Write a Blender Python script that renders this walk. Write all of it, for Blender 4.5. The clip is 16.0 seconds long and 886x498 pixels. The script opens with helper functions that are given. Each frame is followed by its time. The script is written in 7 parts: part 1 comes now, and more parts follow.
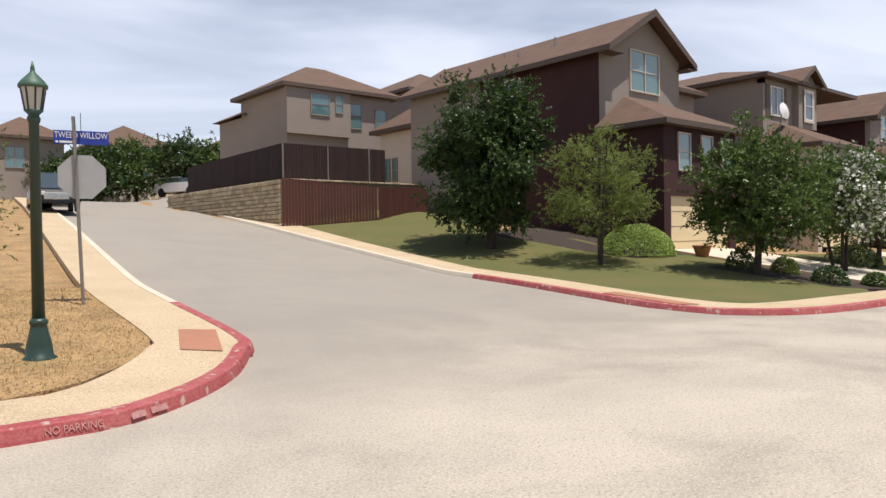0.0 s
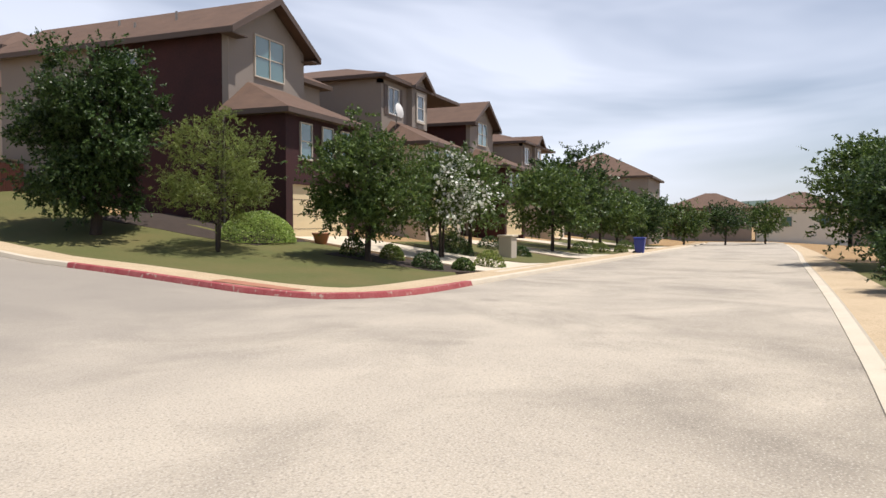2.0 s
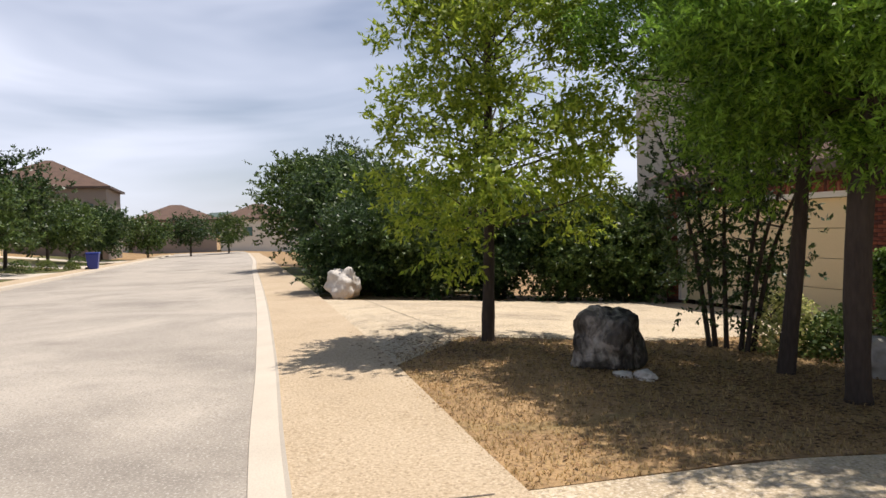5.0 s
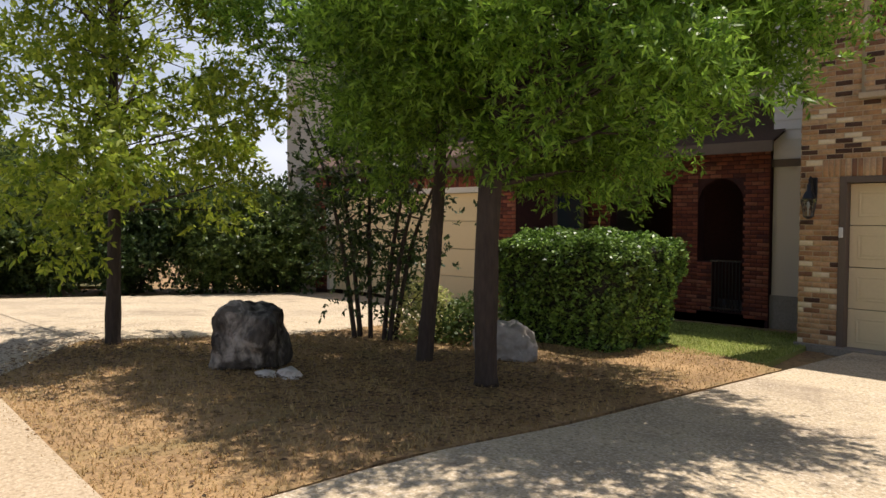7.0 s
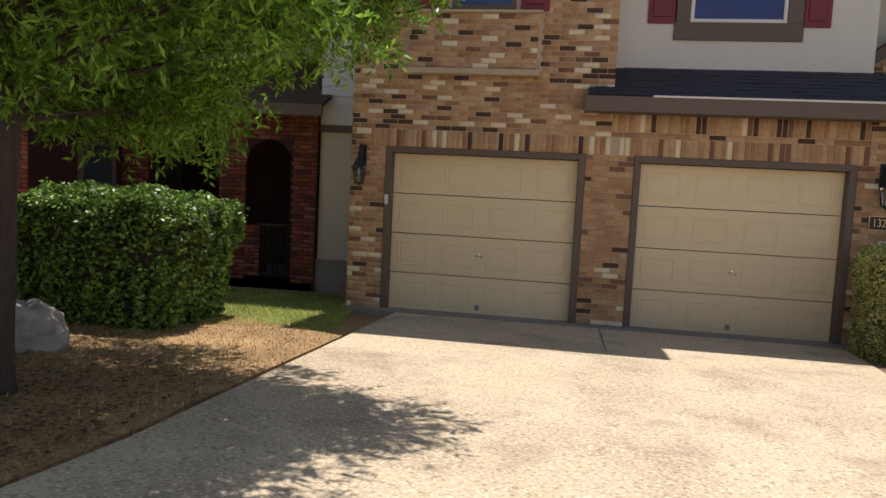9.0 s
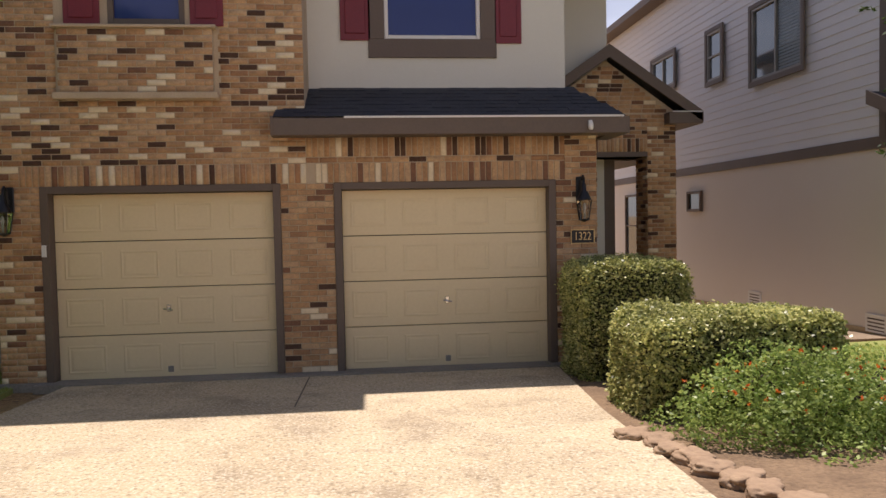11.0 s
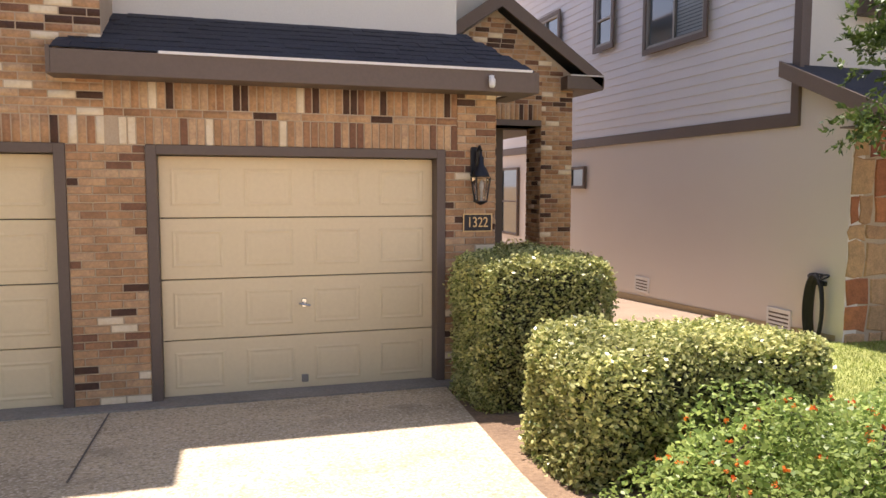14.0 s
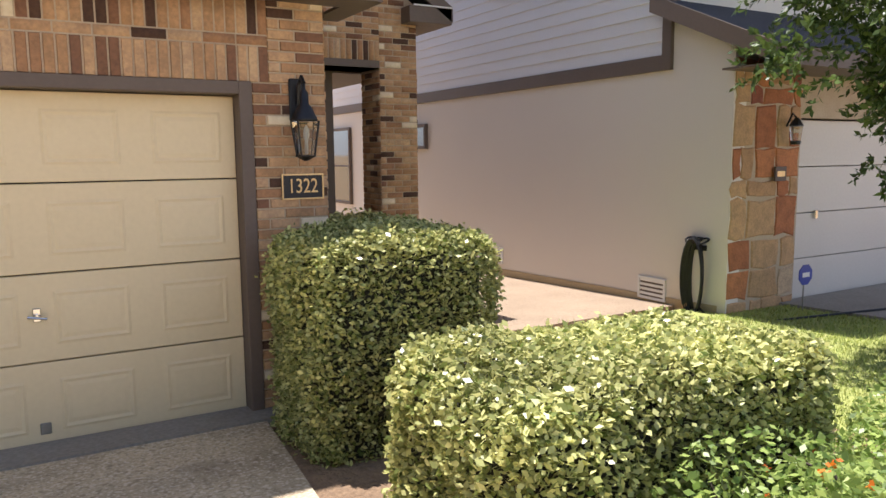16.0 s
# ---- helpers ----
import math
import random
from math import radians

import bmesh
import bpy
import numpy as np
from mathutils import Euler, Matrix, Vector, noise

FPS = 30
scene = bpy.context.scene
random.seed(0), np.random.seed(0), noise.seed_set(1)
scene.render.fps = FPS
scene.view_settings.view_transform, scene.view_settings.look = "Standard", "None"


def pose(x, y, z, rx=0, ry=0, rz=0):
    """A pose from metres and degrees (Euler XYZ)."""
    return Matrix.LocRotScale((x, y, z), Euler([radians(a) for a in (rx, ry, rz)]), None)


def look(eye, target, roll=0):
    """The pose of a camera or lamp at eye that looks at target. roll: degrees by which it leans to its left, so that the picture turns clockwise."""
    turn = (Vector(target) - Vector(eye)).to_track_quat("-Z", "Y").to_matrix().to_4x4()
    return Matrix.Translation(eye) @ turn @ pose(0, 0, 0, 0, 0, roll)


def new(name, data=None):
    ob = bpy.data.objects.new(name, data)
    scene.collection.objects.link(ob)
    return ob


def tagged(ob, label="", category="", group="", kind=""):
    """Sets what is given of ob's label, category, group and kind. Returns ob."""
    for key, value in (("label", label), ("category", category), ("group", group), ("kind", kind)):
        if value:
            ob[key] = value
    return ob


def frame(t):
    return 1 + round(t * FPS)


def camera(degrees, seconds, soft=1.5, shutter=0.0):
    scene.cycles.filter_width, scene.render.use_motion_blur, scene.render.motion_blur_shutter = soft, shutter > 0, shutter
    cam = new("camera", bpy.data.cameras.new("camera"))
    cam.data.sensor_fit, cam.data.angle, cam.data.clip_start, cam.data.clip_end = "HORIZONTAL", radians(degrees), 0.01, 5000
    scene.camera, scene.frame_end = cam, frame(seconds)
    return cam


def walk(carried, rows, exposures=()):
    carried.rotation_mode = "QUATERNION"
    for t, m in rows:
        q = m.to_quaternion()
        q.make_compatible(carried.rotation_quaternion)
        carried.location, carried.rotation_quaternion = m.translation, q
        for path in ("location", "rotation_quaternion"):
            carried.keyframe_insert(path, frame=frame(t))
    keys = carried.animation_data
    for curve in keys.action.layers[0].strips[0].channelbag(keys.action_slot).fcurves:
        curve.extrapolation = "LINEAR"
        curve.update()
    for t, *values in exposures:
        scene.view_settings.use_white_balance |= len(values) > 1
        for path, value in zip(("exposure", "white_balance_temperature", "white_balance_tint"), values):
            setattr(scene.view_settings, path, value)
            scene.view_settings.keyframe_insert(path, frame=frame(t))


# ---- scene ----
cam = camera(62.50, 16.0)
# seconds, eye x y z, tilt, lean and heading in degrees
PATH = [
    (0.0, -0.556, 0.157, 1.842, 89.03, 0.87, -40.10),
    (0.5, -0.476, 0.166, 1.833, 89.70, 0.16, -45.51),
    (1.0, -0.326, 0.008, 1.821, 90.10, -0.52, -51.71),
    (1.5, -0.210, -0.198, 1.821, 89.05, -0.05, -58.39),
    (2.0, -0.051, -0.303, 1.814, 87.86, -0.08, -67.73),
    (2.5, -0.018, -0.345, 1.800, 87.47, -0.36, -74.02),
    (3.0, 0.049, -0.392, 1.825, 87.73, 0.78, -80.59),
    (3.5, 0.084, -0.436, 1.821, 88.30, 0.37, -88.02),
    (4.0, 0.051, -0.615, 1.790, 88.62, 0.05, -95.33),
    (4.2, 0.114, -0.759, 1.802, 88.47, 0.33, -97.80),
    (6.3, 0.616, -1.433, 1.762, 88.27, 1.17, -121.64),
    (6.5, 0.674, -1.492, 1.752, 88.09, 0.75, -123.80),
    (7.0, 0.750, -1.450, 1.785, 87.10, 0.12, -134.20),
    (7.5, 0.869, -1.690, 1.742, 86.80, -0.36, -143.37),
    (8.0, 0.896, -1.754, 1.730, 86.41, -0.60, -153.08),
    (8.5, 1.161, -1.941, 1.720, 86.16, -1.52, -161.45),
    (9.0, 1.459, -2.052, 1.746, 84.96, -2.86, -170.12),
    (9.5, 1.297, -2.373, 1.747, 85.04, -1.66, -174.36),
    (10.0, 0.814, -2.634, 1.757, 86.63, 0.84, -178.91),
    (10.2, 0.567, -2.717, 1.765, 87.03, 1.11, -179.74),
    (12.3, 0.181, -3.833, 1.844, 88.20, 0.22, -195.07),
    (12.5, 0.153, -3.975, 1.885, 88.10, 0.13, -195.09),
    (13.0, 0.190, -4.310, 1.873, 87.96, -0.02, -195.25),
    (13.5, 0.174, -4.611, 1.907, 87.10, -0.11, -196.16),
    (14.0, 0.072, -4.990, 1.891, 85.04, -0.21, -196.58),
    (14.5, -0.044, -5.338, 1.847, 84.23, 0.27, -199.42),
    (15.0, -0.214, -5.841, 1.821, 84.35, 1.01, -203.26),
    (15.5, -0.365, -6.261, 1.810, 83.51, 0.73, -206.10),
    (16.0, -0.577, -6.771, 1.755, 82.55, 0.50, -209.88),
]
walk(cam, [(t, pose(x, y, z, rx, ry, rz)) for t, x, y, z, rx, ry, rz in PATH], [(0.0, 0.06, 6400, 14), (4.2, 0.0, 6400, 15), (6.3, -0.02, 6500, 18), (7.0, 0.06, 6600, 17), (7.5, 0.24, 6600, 18), (8.0, 0.24, 6350, 13), (8.5, 0.18, 6250, 14), (9.5, -0.05, 6600, 19), (10.2, -0.08, 6650, 19), (12.3, 0.56, 6700, 26), (13.0, 0.68, 6700, 26), (13.5, 1.08, 6550, 24), (14.0, 0.98, 6500, 23), (15.0, 0.94, 6400, 22), (15.5, 0.98, 6250, 18), (16.0, 0.98, 6150, 17)])

# ---- daylight: a high summer sun behind the near house, thin cloud ----
SUN_FROM = Vector((0.28, -1.85, 6.0)).normalized()
world = bpy.data.worlds.new("sky")
scene.world = world
world.use_nodes = True
wt = world.node_tree
wt.nodes.clear()
w_out = wt.nodes.new("ShaderNodeOutputWorld")
w_bg = wt.nodes.new("ShaderNodeBackground")
w_sky = wt.nodes.new("ShaderNodeTexSky")
w_sky.sky_type = "NISHITA"
w_sky.sun_disc = False
w_sky.sun_elevation = math.asin(SUN_FROM.z)
w_sky.sun_rotation = math.atan2(SUN_FROM.x, SUN_FROM.y)
w_sky.air_density, w_sky.dust_density, w_sky.ozone_density = 1.0, 0.7, 2.0
w_geo = wt.nodes.new("ShaderNodeTexCoord")
w_map = wt.nodes.new("ShaderNodeMapping")
w_map.inputs["Scale"].default_value = (0.8, 1.3, 5.5)
w_map.inputs["Rotation"].default_value = (0.0, 0.0, 0.6)
w_noise = wt.nodes.new("ShaderNodeTexNoise")
w_noise.inputs["Scale"].default_value = 1.15
w_noise.inputs["Detail"].default_value = 4.0
w_noise.inputs["Roughness"].default_value = 0.55
w_noise.inputs["Distortion"].default_value = 0.6
w_ramp = wt.nodes.new("ShaderNodeMapRange")
w_ramp.inputs["From Min"].default_value, w_ramp.inputs["From Max"].default_value = 0.33, 0.66
w_ramp.inputs["To Min"].default_value, w_ramp.inputs["To Max"].default_value = 0.26, 0.80
w_mix = wt.nodes.new("ShaderNodeMixRGB")
w_mix.inputs["Color2"].default_value = (12.4, 13.2, 14.6, 1)
wt.links.new(w_geo.outputs["Generated"], w_map.inputs["Vector"])
wt.links.new(w_map.outputs["Vector"], w_noise.inputs["Vector"])
wt.links.new(w_noise.outputs["Fac"], w_ramp.inputs["Value"])
# the thin cloud lies low and thins out to clear blue overhead
w_sep = wt.nodes.new("ShaderNodeSeparateXYZ")
wt.links.new(w_geo.outputs["Generated"], w_sep.inputs[0])
w_thin = wt.nodes.new("ShaderNodeMapRange")
w_thin.interpolation_type = "SMOOTHSTEP"
w_thin.inputs["From Min"].default_value, w_thin.inputs["From Max"].default_value = 0.15, 0.62
w_thin.inputs["To Min"].default_value, w_thin.inputs["To Max"].default_value = 1.0, 0.12
wt.links.new(w_sep.outputs["Z"], w_thin.inputs["Value"])
w_cover = wt.nodes.new("ShaderNodeMath")
w_cover.operation = "MULTIPLY"
wt.links.new(w_ramp.outputs["Result"], w_cover.inputs[0])
wt.links.new(w_thin.outputs["Result"], w_cover.inputs[1])
wt.links.new(w_cover.outputs[0], w_mix.inputs["Fac"])
wt.links.new(w_sky.outputs["Color"], w_mix.inputs["Color1"])
wt.links.new(w_mix.outputs["Color"], w_bg.inputs["Color"])
w_bg.inputs["Strength"].default_value = 0.08
wt.links.new(w_bg.outputs["Background"], w_out.inputs["Surface"])
sun_data = bpy.data.lights.new("sun", "SUN")
sun_data.energy, sun_data.angle, sun_data.color = 5.0, radians(0.6), (1.0, 0.95, 0.87)
sun = new("sun", sun_data)
sun.matrix_world = look(Vector((0, 0, 60)) + SUN_FROM * 40, (0, 0, 60))
scene.view_settings.exposure = 0.0

# ---- building tools ----
def flat(bm, loops, mi=0):
    """Faces from lists of points."""
    for pts in loops:
        f = bm.faces.new([bm.verts.new(p) for p in pts])
        f.material_index = mi


def box(bm, x0, x1, y0, y1, z0, z1, bevel=0.0):
    x0, x1 = min(x0, x1), max(x0, x1)
    y0, y1 = min(y0, y1), max(y0, y1)
    z0, z1 = min(z0, z1), max(z0, z1)
    v = [bm.verts.new(p) for p in ((x0, y0, z0), (x1, y0, z0), (x1, y1, z0), (x0, y1, z0), (x0, y0, z1), (x1, y0, z1), (x1, y1, z1), (x0, y1, z1))]
    fs = [bm.faces.new([v[i] for i in q]) for q in ((0, 3, 2, 1), (4, 5, 6, 7), (0, 1, 5, 4), (1, 2, 6, 5), (2, 3, 7, 6), (3, 0, 4, 7))]
    if bevel:
        es = list({e for f in fs for e in f.edges})
        bmesh.ops.bevel(bm, geom=es, offset=bevel, segments=1, affect="EDGES")


def tube(bm, pts, radii, n=8, cap=True):
    """A tapered round tube along points."""
    rings = []
    for i, p in enumerate(pts):
        p = Vector(p)
        a = Vector(pts[max(i - 1, 0)])
        b = Vector(pts[min(i + 1, len(pts) - 1)])
        d = (b - a).normalized()
        u = d.orthogonal().normalized() if abs(d.z) > 0.9 else d.cross(Vector((0, 0, 1))).normalized()
        if abs(d.z) > 0.9:
            u = (Vector((1, 0, 0)) - d * d.x).normalized()
        w = d.cross(u)
        rings.append([bm.verts.new(p + float(radii[i]) * (math.cos(2 * math.pi * k / n) * u + math.sin(2 * math.pi * k / n) * w)) for k in range(n)])
    for r, q in zip(rings, rings[1:]):
        for k in range(n):
            bm.faces.new((r[k], r[(k + 1) % n], q[(k + 1) % n], q[k]))
    if cap:
        bm.faces.new(rings[0][::-1])
        bm.faces.new(rings[-1])


def lathe(bm, profile, x, y, n=16):
    """A turned upright shape: (radius, z) from the foot up."""
    rings = [[bm.verts.new((x + r * math.cos(2 * math.pi * k / n), y + r * math.sin(2 * math.pi * k / n), z)) for k in range(n)] for r, z in profile]
    for r, q in zip(rings, rings[1:]):
        for k in range(n):
            bm.faces.new((r[k], r[(k + 1) % n], q[(k + 1) % n], q[k]))
    bm.faces.new(rings[0][::-1])
    bm.faces.new(rings[-1])


def thing(name, x, y, z, label, category, group="", kind=""):
    ob = new(name)
    ob.location = (x, y, z)
    ob.empty_display_size = 0.1
    return tagged(ob, label, category, group, kind)


def hang(ob, parent):
    """Make ob a part of parent, with its mesh given in world coordinates."""
    ob.parent = parent
    root = parent
    while root.parent:
        root = root.parent
    ob.matrix_parent_inverse = Matrix.Translation(-root.location) if parent is root else Matrix.Identity(4)
    return ob


def finish(name, me, material, parent=None, label="", smooth=False):
    for m in material if isinstance(material, (list, tuple)) else [material]:
        me.materials.append(m)
    if smooth:
        me.polygons.foreach_set("use_smooth", [True] * len(me.polygons))
    ob = new(name, me)
    if parent is not None:
        hang(ob, parent)
    if label:
        ob["label"] = label
    return ob


def part(name, bm, material, parent=None, label="", smooth=False):
    """Link a bmesh as one mesh object, under a thing or a part."""
    me = bpy.data.meshes.new(name)
    bmesh.ops.recalc_face_normals(bm, faces=bm.faces)
    bm.to_mesh(me)
    bm.free()
    return finish(name, me, material, parent, label, smooth)


def raw(name, verts, quads, material, parent=None, label="", smooth=False):
    """One mesh from numpy arrays of points and of four-cornered faces."""
    verts, quads = np.asarray(verts, dtype=np.float32), np.asarray(quads, dtype=np.int32)
    me = bpy.data.meshes.new(name)
    me.vertices.add(len(verts))
    me.vertices.foreach_set("co", verts.ravel())
    n = quads.shape[1]
    me.loops.add(quads.size)
    me.loops.foreach_set("vertex_index", quads.ravel())
    me.polygons.add(len(quads))
    me.polygons.foreach_set("loop_start", np.arange(0, quads.size, n, dtype=np.int32))
    me.update(calc_edges=True)
    me.validate()
    return finish(name, me, material, parent, label, smooth)


def boxpart(name, parent, material, *b, bevel=0.0, label=""):
    bm = bmesh.new()
    box(bm, *b, bevel=bevel)
    return part(name, bm, material, parent, label)


def structure(ob, label, category):
    return tagged(ob, label, category, kind="structure")


# ---- materials ----
def material(name, colour, rough=0.8, colour2=None, scale=8.0, fine=60.0, bump=0.15, metal=0.0, island=0.0, objrand=0.0, spec=0.5, stretch=(1, 1, 1), blotch=0.5, distance=0.01, contrast=0.17, stain=None, specks=()):
    """A surface that varies at two scales, with relief."""
    m = bpy.data.materials.new(name)
    m.use_nodes = True
    nt = m.node_tree
    b = nt.nodes["Principled BSDF"]
    b.inputs["Roughness"].default_value = rough
    b.inputs["Metallic"].default_value = metal
    b.inputs["Specular IOR Level"].default_value = spec
    colour2 = colour2 or tuple(c * 0.72 for c in colour)
    tc = nt.nodes.new("ShaderNodeNewGeometry")
    mp = nt.nodes.new("ShaderNodeMapping")
    mp.inputs["Scale"].default_value = stretch
    nt.links.new(tc.outputs["Position"], mp.inputs["Vector"])
    n1 = nt.nodes.new("ShaderNodeTexNoise")
    n1.inputs["Scale"].default_value = scale
    n1.inputs["Detail"].default_value = 5.0
    n2 = nt.nodes.new("ShaderNodeTexNoise")
    n2.inputs["Scale"].default_value = fine
    n2.inputs["Detail"].default_value = 3.0
    for n in (n1, n2):
        nt.links.new(mp.outputs["Vector"], n.inputs["Vector"])
    add = nt.nodes.new("ShaderNodeMath")
    add.operation = "MULTIPLY_ADD"
    add.inputs[1].default_value = blotch
    nt.links.new(n1.outputs["Fac"], add.inputs[0])
    half = nt.nodes.new("ShaderNodeMath")
    half.operation = "MULTIPLY"
    half.inputs[1].default_value = 1 - blotch
    nt.links.new(n2.outputs["Fac"], half.inputs[0])
    nt.links.new(half.outputs[0], add.inputs[2])
    value = add.outputs[0]
    ramp = nt.nodes.new("ShaderNodeMapRange")
    ramp.inputs["From Min"].default_value, ramp.inputs["From Max"].default_value = 0.5 - contrast, 0.5 + contrast
    nt.links.new(value, ramp.inputs["Value"])
    fac = ramp.outputs["Result"]
    mix = nt.nodes.new("ShaderNodeMixRGB")
    mix.inputs["Color1"].default_value = (*colour, 1)
    mix.inputs["Color2"].default_value = (*colour2, 1)
    nt.links.new(fac, mix.inputs["Fac"])
    out = mix.outputs["Color"]
    if stain:
        tint, size, low, high = stain
        n3 = nt.nodes.new("ShaderNodeTexNoise")
        n3.inputs["Scale"].default_value = size
        n3.inputs["Detail"].default_value = 7.0
        n3.inputs["Roughness"].default_value = 0.62
        n3.inputs["Distortion"].default_value = 0.8
        nt.links.new(tc.outputs["Position"], n3.inputs["Vector"])
        r3 = nt.nodes.new("ShaderNodeMapRange")
        r3.inputs["From Min"].default_value, r3.inputs["From Max"].default_value = low, high
        r3.inputs["To Max"].default_value = 0.75
        nt.links.new(n3.outputs["Fac"], r3.inputs["Value"])
        mx3 = nt.nodes.new("ShaderNodeMixRGB")
        mx3.inputs["Color2"].default_value = (*tint, 1)
        nt.links.new(r3.outputs["Result"], mx3.inputs["Fac"])
        nt.links.new(out, mx3.inputs["Color1"])
        out = mx3.outputs["Color"]
    for tint, size, low, high, share in specks:
        n4 = nt.nodes.new("ShaderNodeTexNoise")
        n4.inputs["Scale"].default_value = size
        n4.inputs["Detail"].default_value = 1.5
        nt.links.new(tc.outputs["Position"], n4.inputs["Vector"])
        r4 = nt.nodes.new("ShaderNodeMapRange")
        r4.inputs["From Min"].default_value, r4.inputs["From Max"].default_value = low, high
        r4.inputs["To Max"].default_value = share
        nt.links.new(n4.outputs["Fac"], r4.inputs["Value"])
        mx4 = nt.nodes.new("ShaderNodeMixRGB")
        mx4.inputs["Color2"].default_value = (*tint, 1)
        nt.links.new(r4.outputs["Result"], mx4.inputs["Fac"])
        nt.links.new(out, mx4.inputs["Color1"])
        out = mx4.outputs["Color"]
    if island or objrand:
        g = nt.nodes.new("ShaderNodeNewGeometry") if island else nt.nodes.new("ShaderNodeObjectInfo")
        src = g.outputs["Random Per Island"] if island else g.outputs["Random"]
        hv = nt.nodes.new("ShaderNodeHueSaturation")
        r = nt.nodes.new("ShaderNodeMapRange")
        k = island or objrand
        r.inputs["To Min"].default_value, r.inputs["To Max"].default_value = 1 - k, 1 + k
        nt.links.new(src, r.inputs["Value"])
        nt.links.new(r.outputs["Result"], hv.inputs["Value"])
        nt.links.new(out, hv.inputs["Color"])
        out = hv.outputs["Color"]
    nt.links.new(out, b.inputs["Base Color"])
    if bump:
        bp = nt.nodes.new("ShaderNodeBump")
        bp.inputs["Strength"].default_value = bump
        bp.inputs["Distance"].default_value = distance
        nt.links.new(n2.outputs["Fac"], bp.inputs["Height"])
        nt.links.new(bp.outputs["Normal"], b.inputs["Normal"])
    return m


def leaf_material(name, colour, colour2, pale=0.4, gloss=0.55):
    m = bpy.data.materials.new(name)
    m.use_nodes = True
    nt = m.node_tree
    b = nt.nodes["Principled BSDF"]
    g = nt.nodes.new("ShaderNodeNewGeometry")
    mix = nt.nodes.new("ShaderNodeMixRGB")
    mix.inputs["Color1"].default_value = (*colour, 1)
    mix.inputs["Color2"].default_value = (*colour2, 1)
    nt.links.new(g.outputs["Random Per Island"], mix.inputs["Fac"])
    nz = nt.nodes.new("ShaderNodeTexNoise")
    nz.inputs["Scale"].default_value = 1.3
    nt.links.new(g.outputs["Position"], nz.inputs["Vector"])
    hv = nt.nodes.new("ShaderNodeHueSaturation")
    r = nt.nodes.new("ShaderNodeMapRange")
    r.inputs["From Min"].default_value, r.inputs["From Max"].default_value = 0.3, 0.7
    r.inputs["To Min"].default_value, r.inputs["To Max"].default_value = 0.75, 1.25
    nt.links.new(nz.outputs["Fac"], r.inputs["Value"])
    nt.links.new(r.outputs["Result"], hv.inputs["Value"])
    nt.links.new(mix.outputs["Color"], hv.inputs["Color"])
    nt.links.new(hv.outputs["Color"], b.inputs["Base Color"])
    b.inputs["Roughness"].default_value = gloss
    b.inputs["Specular IOR Level"].default_value = 0.36
    tr = nt.nodes.new("ShaderNodeBsdfTranslucent")
    nt.links.new(hv.outputs["Color"], tr.inputs["Color"])
    sh = nt.nodes.new("ShaderNodeMixShader")
    sh.inputs["Fac"].default_value = pale
    nt.links.new(b.outputs["BSDF"], sh.inputs[1])
    nt.links.new(tr.outputs["BSDF"], sh.inputs[2])
    nt.links.new(sh.outputs["Shader"], nt.nodes["Material Output"].inputs["Surface"])
    return m


def glass_material(name, tint):
    m = bpy.data.materials.new(name)
    m.use_nodes = True
    b = m.node_tree.nodes["Principled BSDF"]
    b.inputs["Base Color"].default_value = (*tint, 1)
    b.inputs["Roughness"].default_value = 0.06
    b.inputs["Specular IOR Level"].default_value = 0.9
    b.inputs["Coat Weight"].default_value = 0.6
    b.inputs["Coat Roughness"].default_value = 0.03
    return m


M_ASPHALT = material("worn_pale_asphalt", (0.575, 0.505, 0.395), 0.9, (0.33, 0.29, 0.235), 0.7, 60, 0.35, blotch=0.3, distance=0.015, contrast=0.2, stain=((0.20, 0.175, 0.14), 0.28, 0.46, 0.74), specks=(((0.17, 0.15, 0.12), 34, 0.55, 0.70, 0.42), ((0.62, 0.57, 0.48), 47, 0.55, 0.68, 0.5), ((0.15, 0.13, 0.105), 1.0, 0.62, 0.80, 0.28)))


def newer_asphalt(m):
    """The climbing side street was laid later and is less bleached; it fades into the older street."""
    nt = m.node_tree
    b = nt.nodes["Principled BSDF"]
    old = b.inputs["Base Color"].links[0].from_socket
    g = nt.nodes.new("ShaderNodeNewGeometry")
    sep = nt.nodes.new("ShaderNodeSeparateXYZ")
    nt.links.new(g.outputs["Position"], sep.inputs[0])
    n = nt.nodes.new("ShaderNodeTexNoise")
    n.inputs["Scale"].default_value = 0.35
    n.inputs["Detail"].default_value = 6.0
    nt.links.new(g.outputs["Position"], n.inputs["Vector"])
    k = nt.nodes.new("ShaderNodeMath")
    k.operation = "MULTIPLY_ADD"
    k.inputs[1].default_value = 9.0
    nt.links.new(n.outputs["Fac"], k.inputs[0])
    nt.links.new(sep.outputs["Y"], k.inputs[2])
    r = nt.nodes.new("ShaderNodeMapRange")
    r.interpolation_type = "SMOOTHSTEP"
    r.inputs["From Min"].default_value, r.inputs["From Max"].default_value = 7.0, 15.5
    r.inputs["To Max"].default_value = 0.8
    nt.links.new(k.outputs[0], r.inputs["Value"])
    mx = nt.nodes.new("ShaderNodeMixRGB")
    mx.inputs["Color2"].default_value = (0.275, 0.245, 0.205, 1)
    nt.links.new(r.outputs["Result"], mx.inputs["Fac"])
    nt.links.new(old, mx.inputs["Color1"])
    nt.links.new(mx.outputs["Color"], b.inputs["Base Color"])


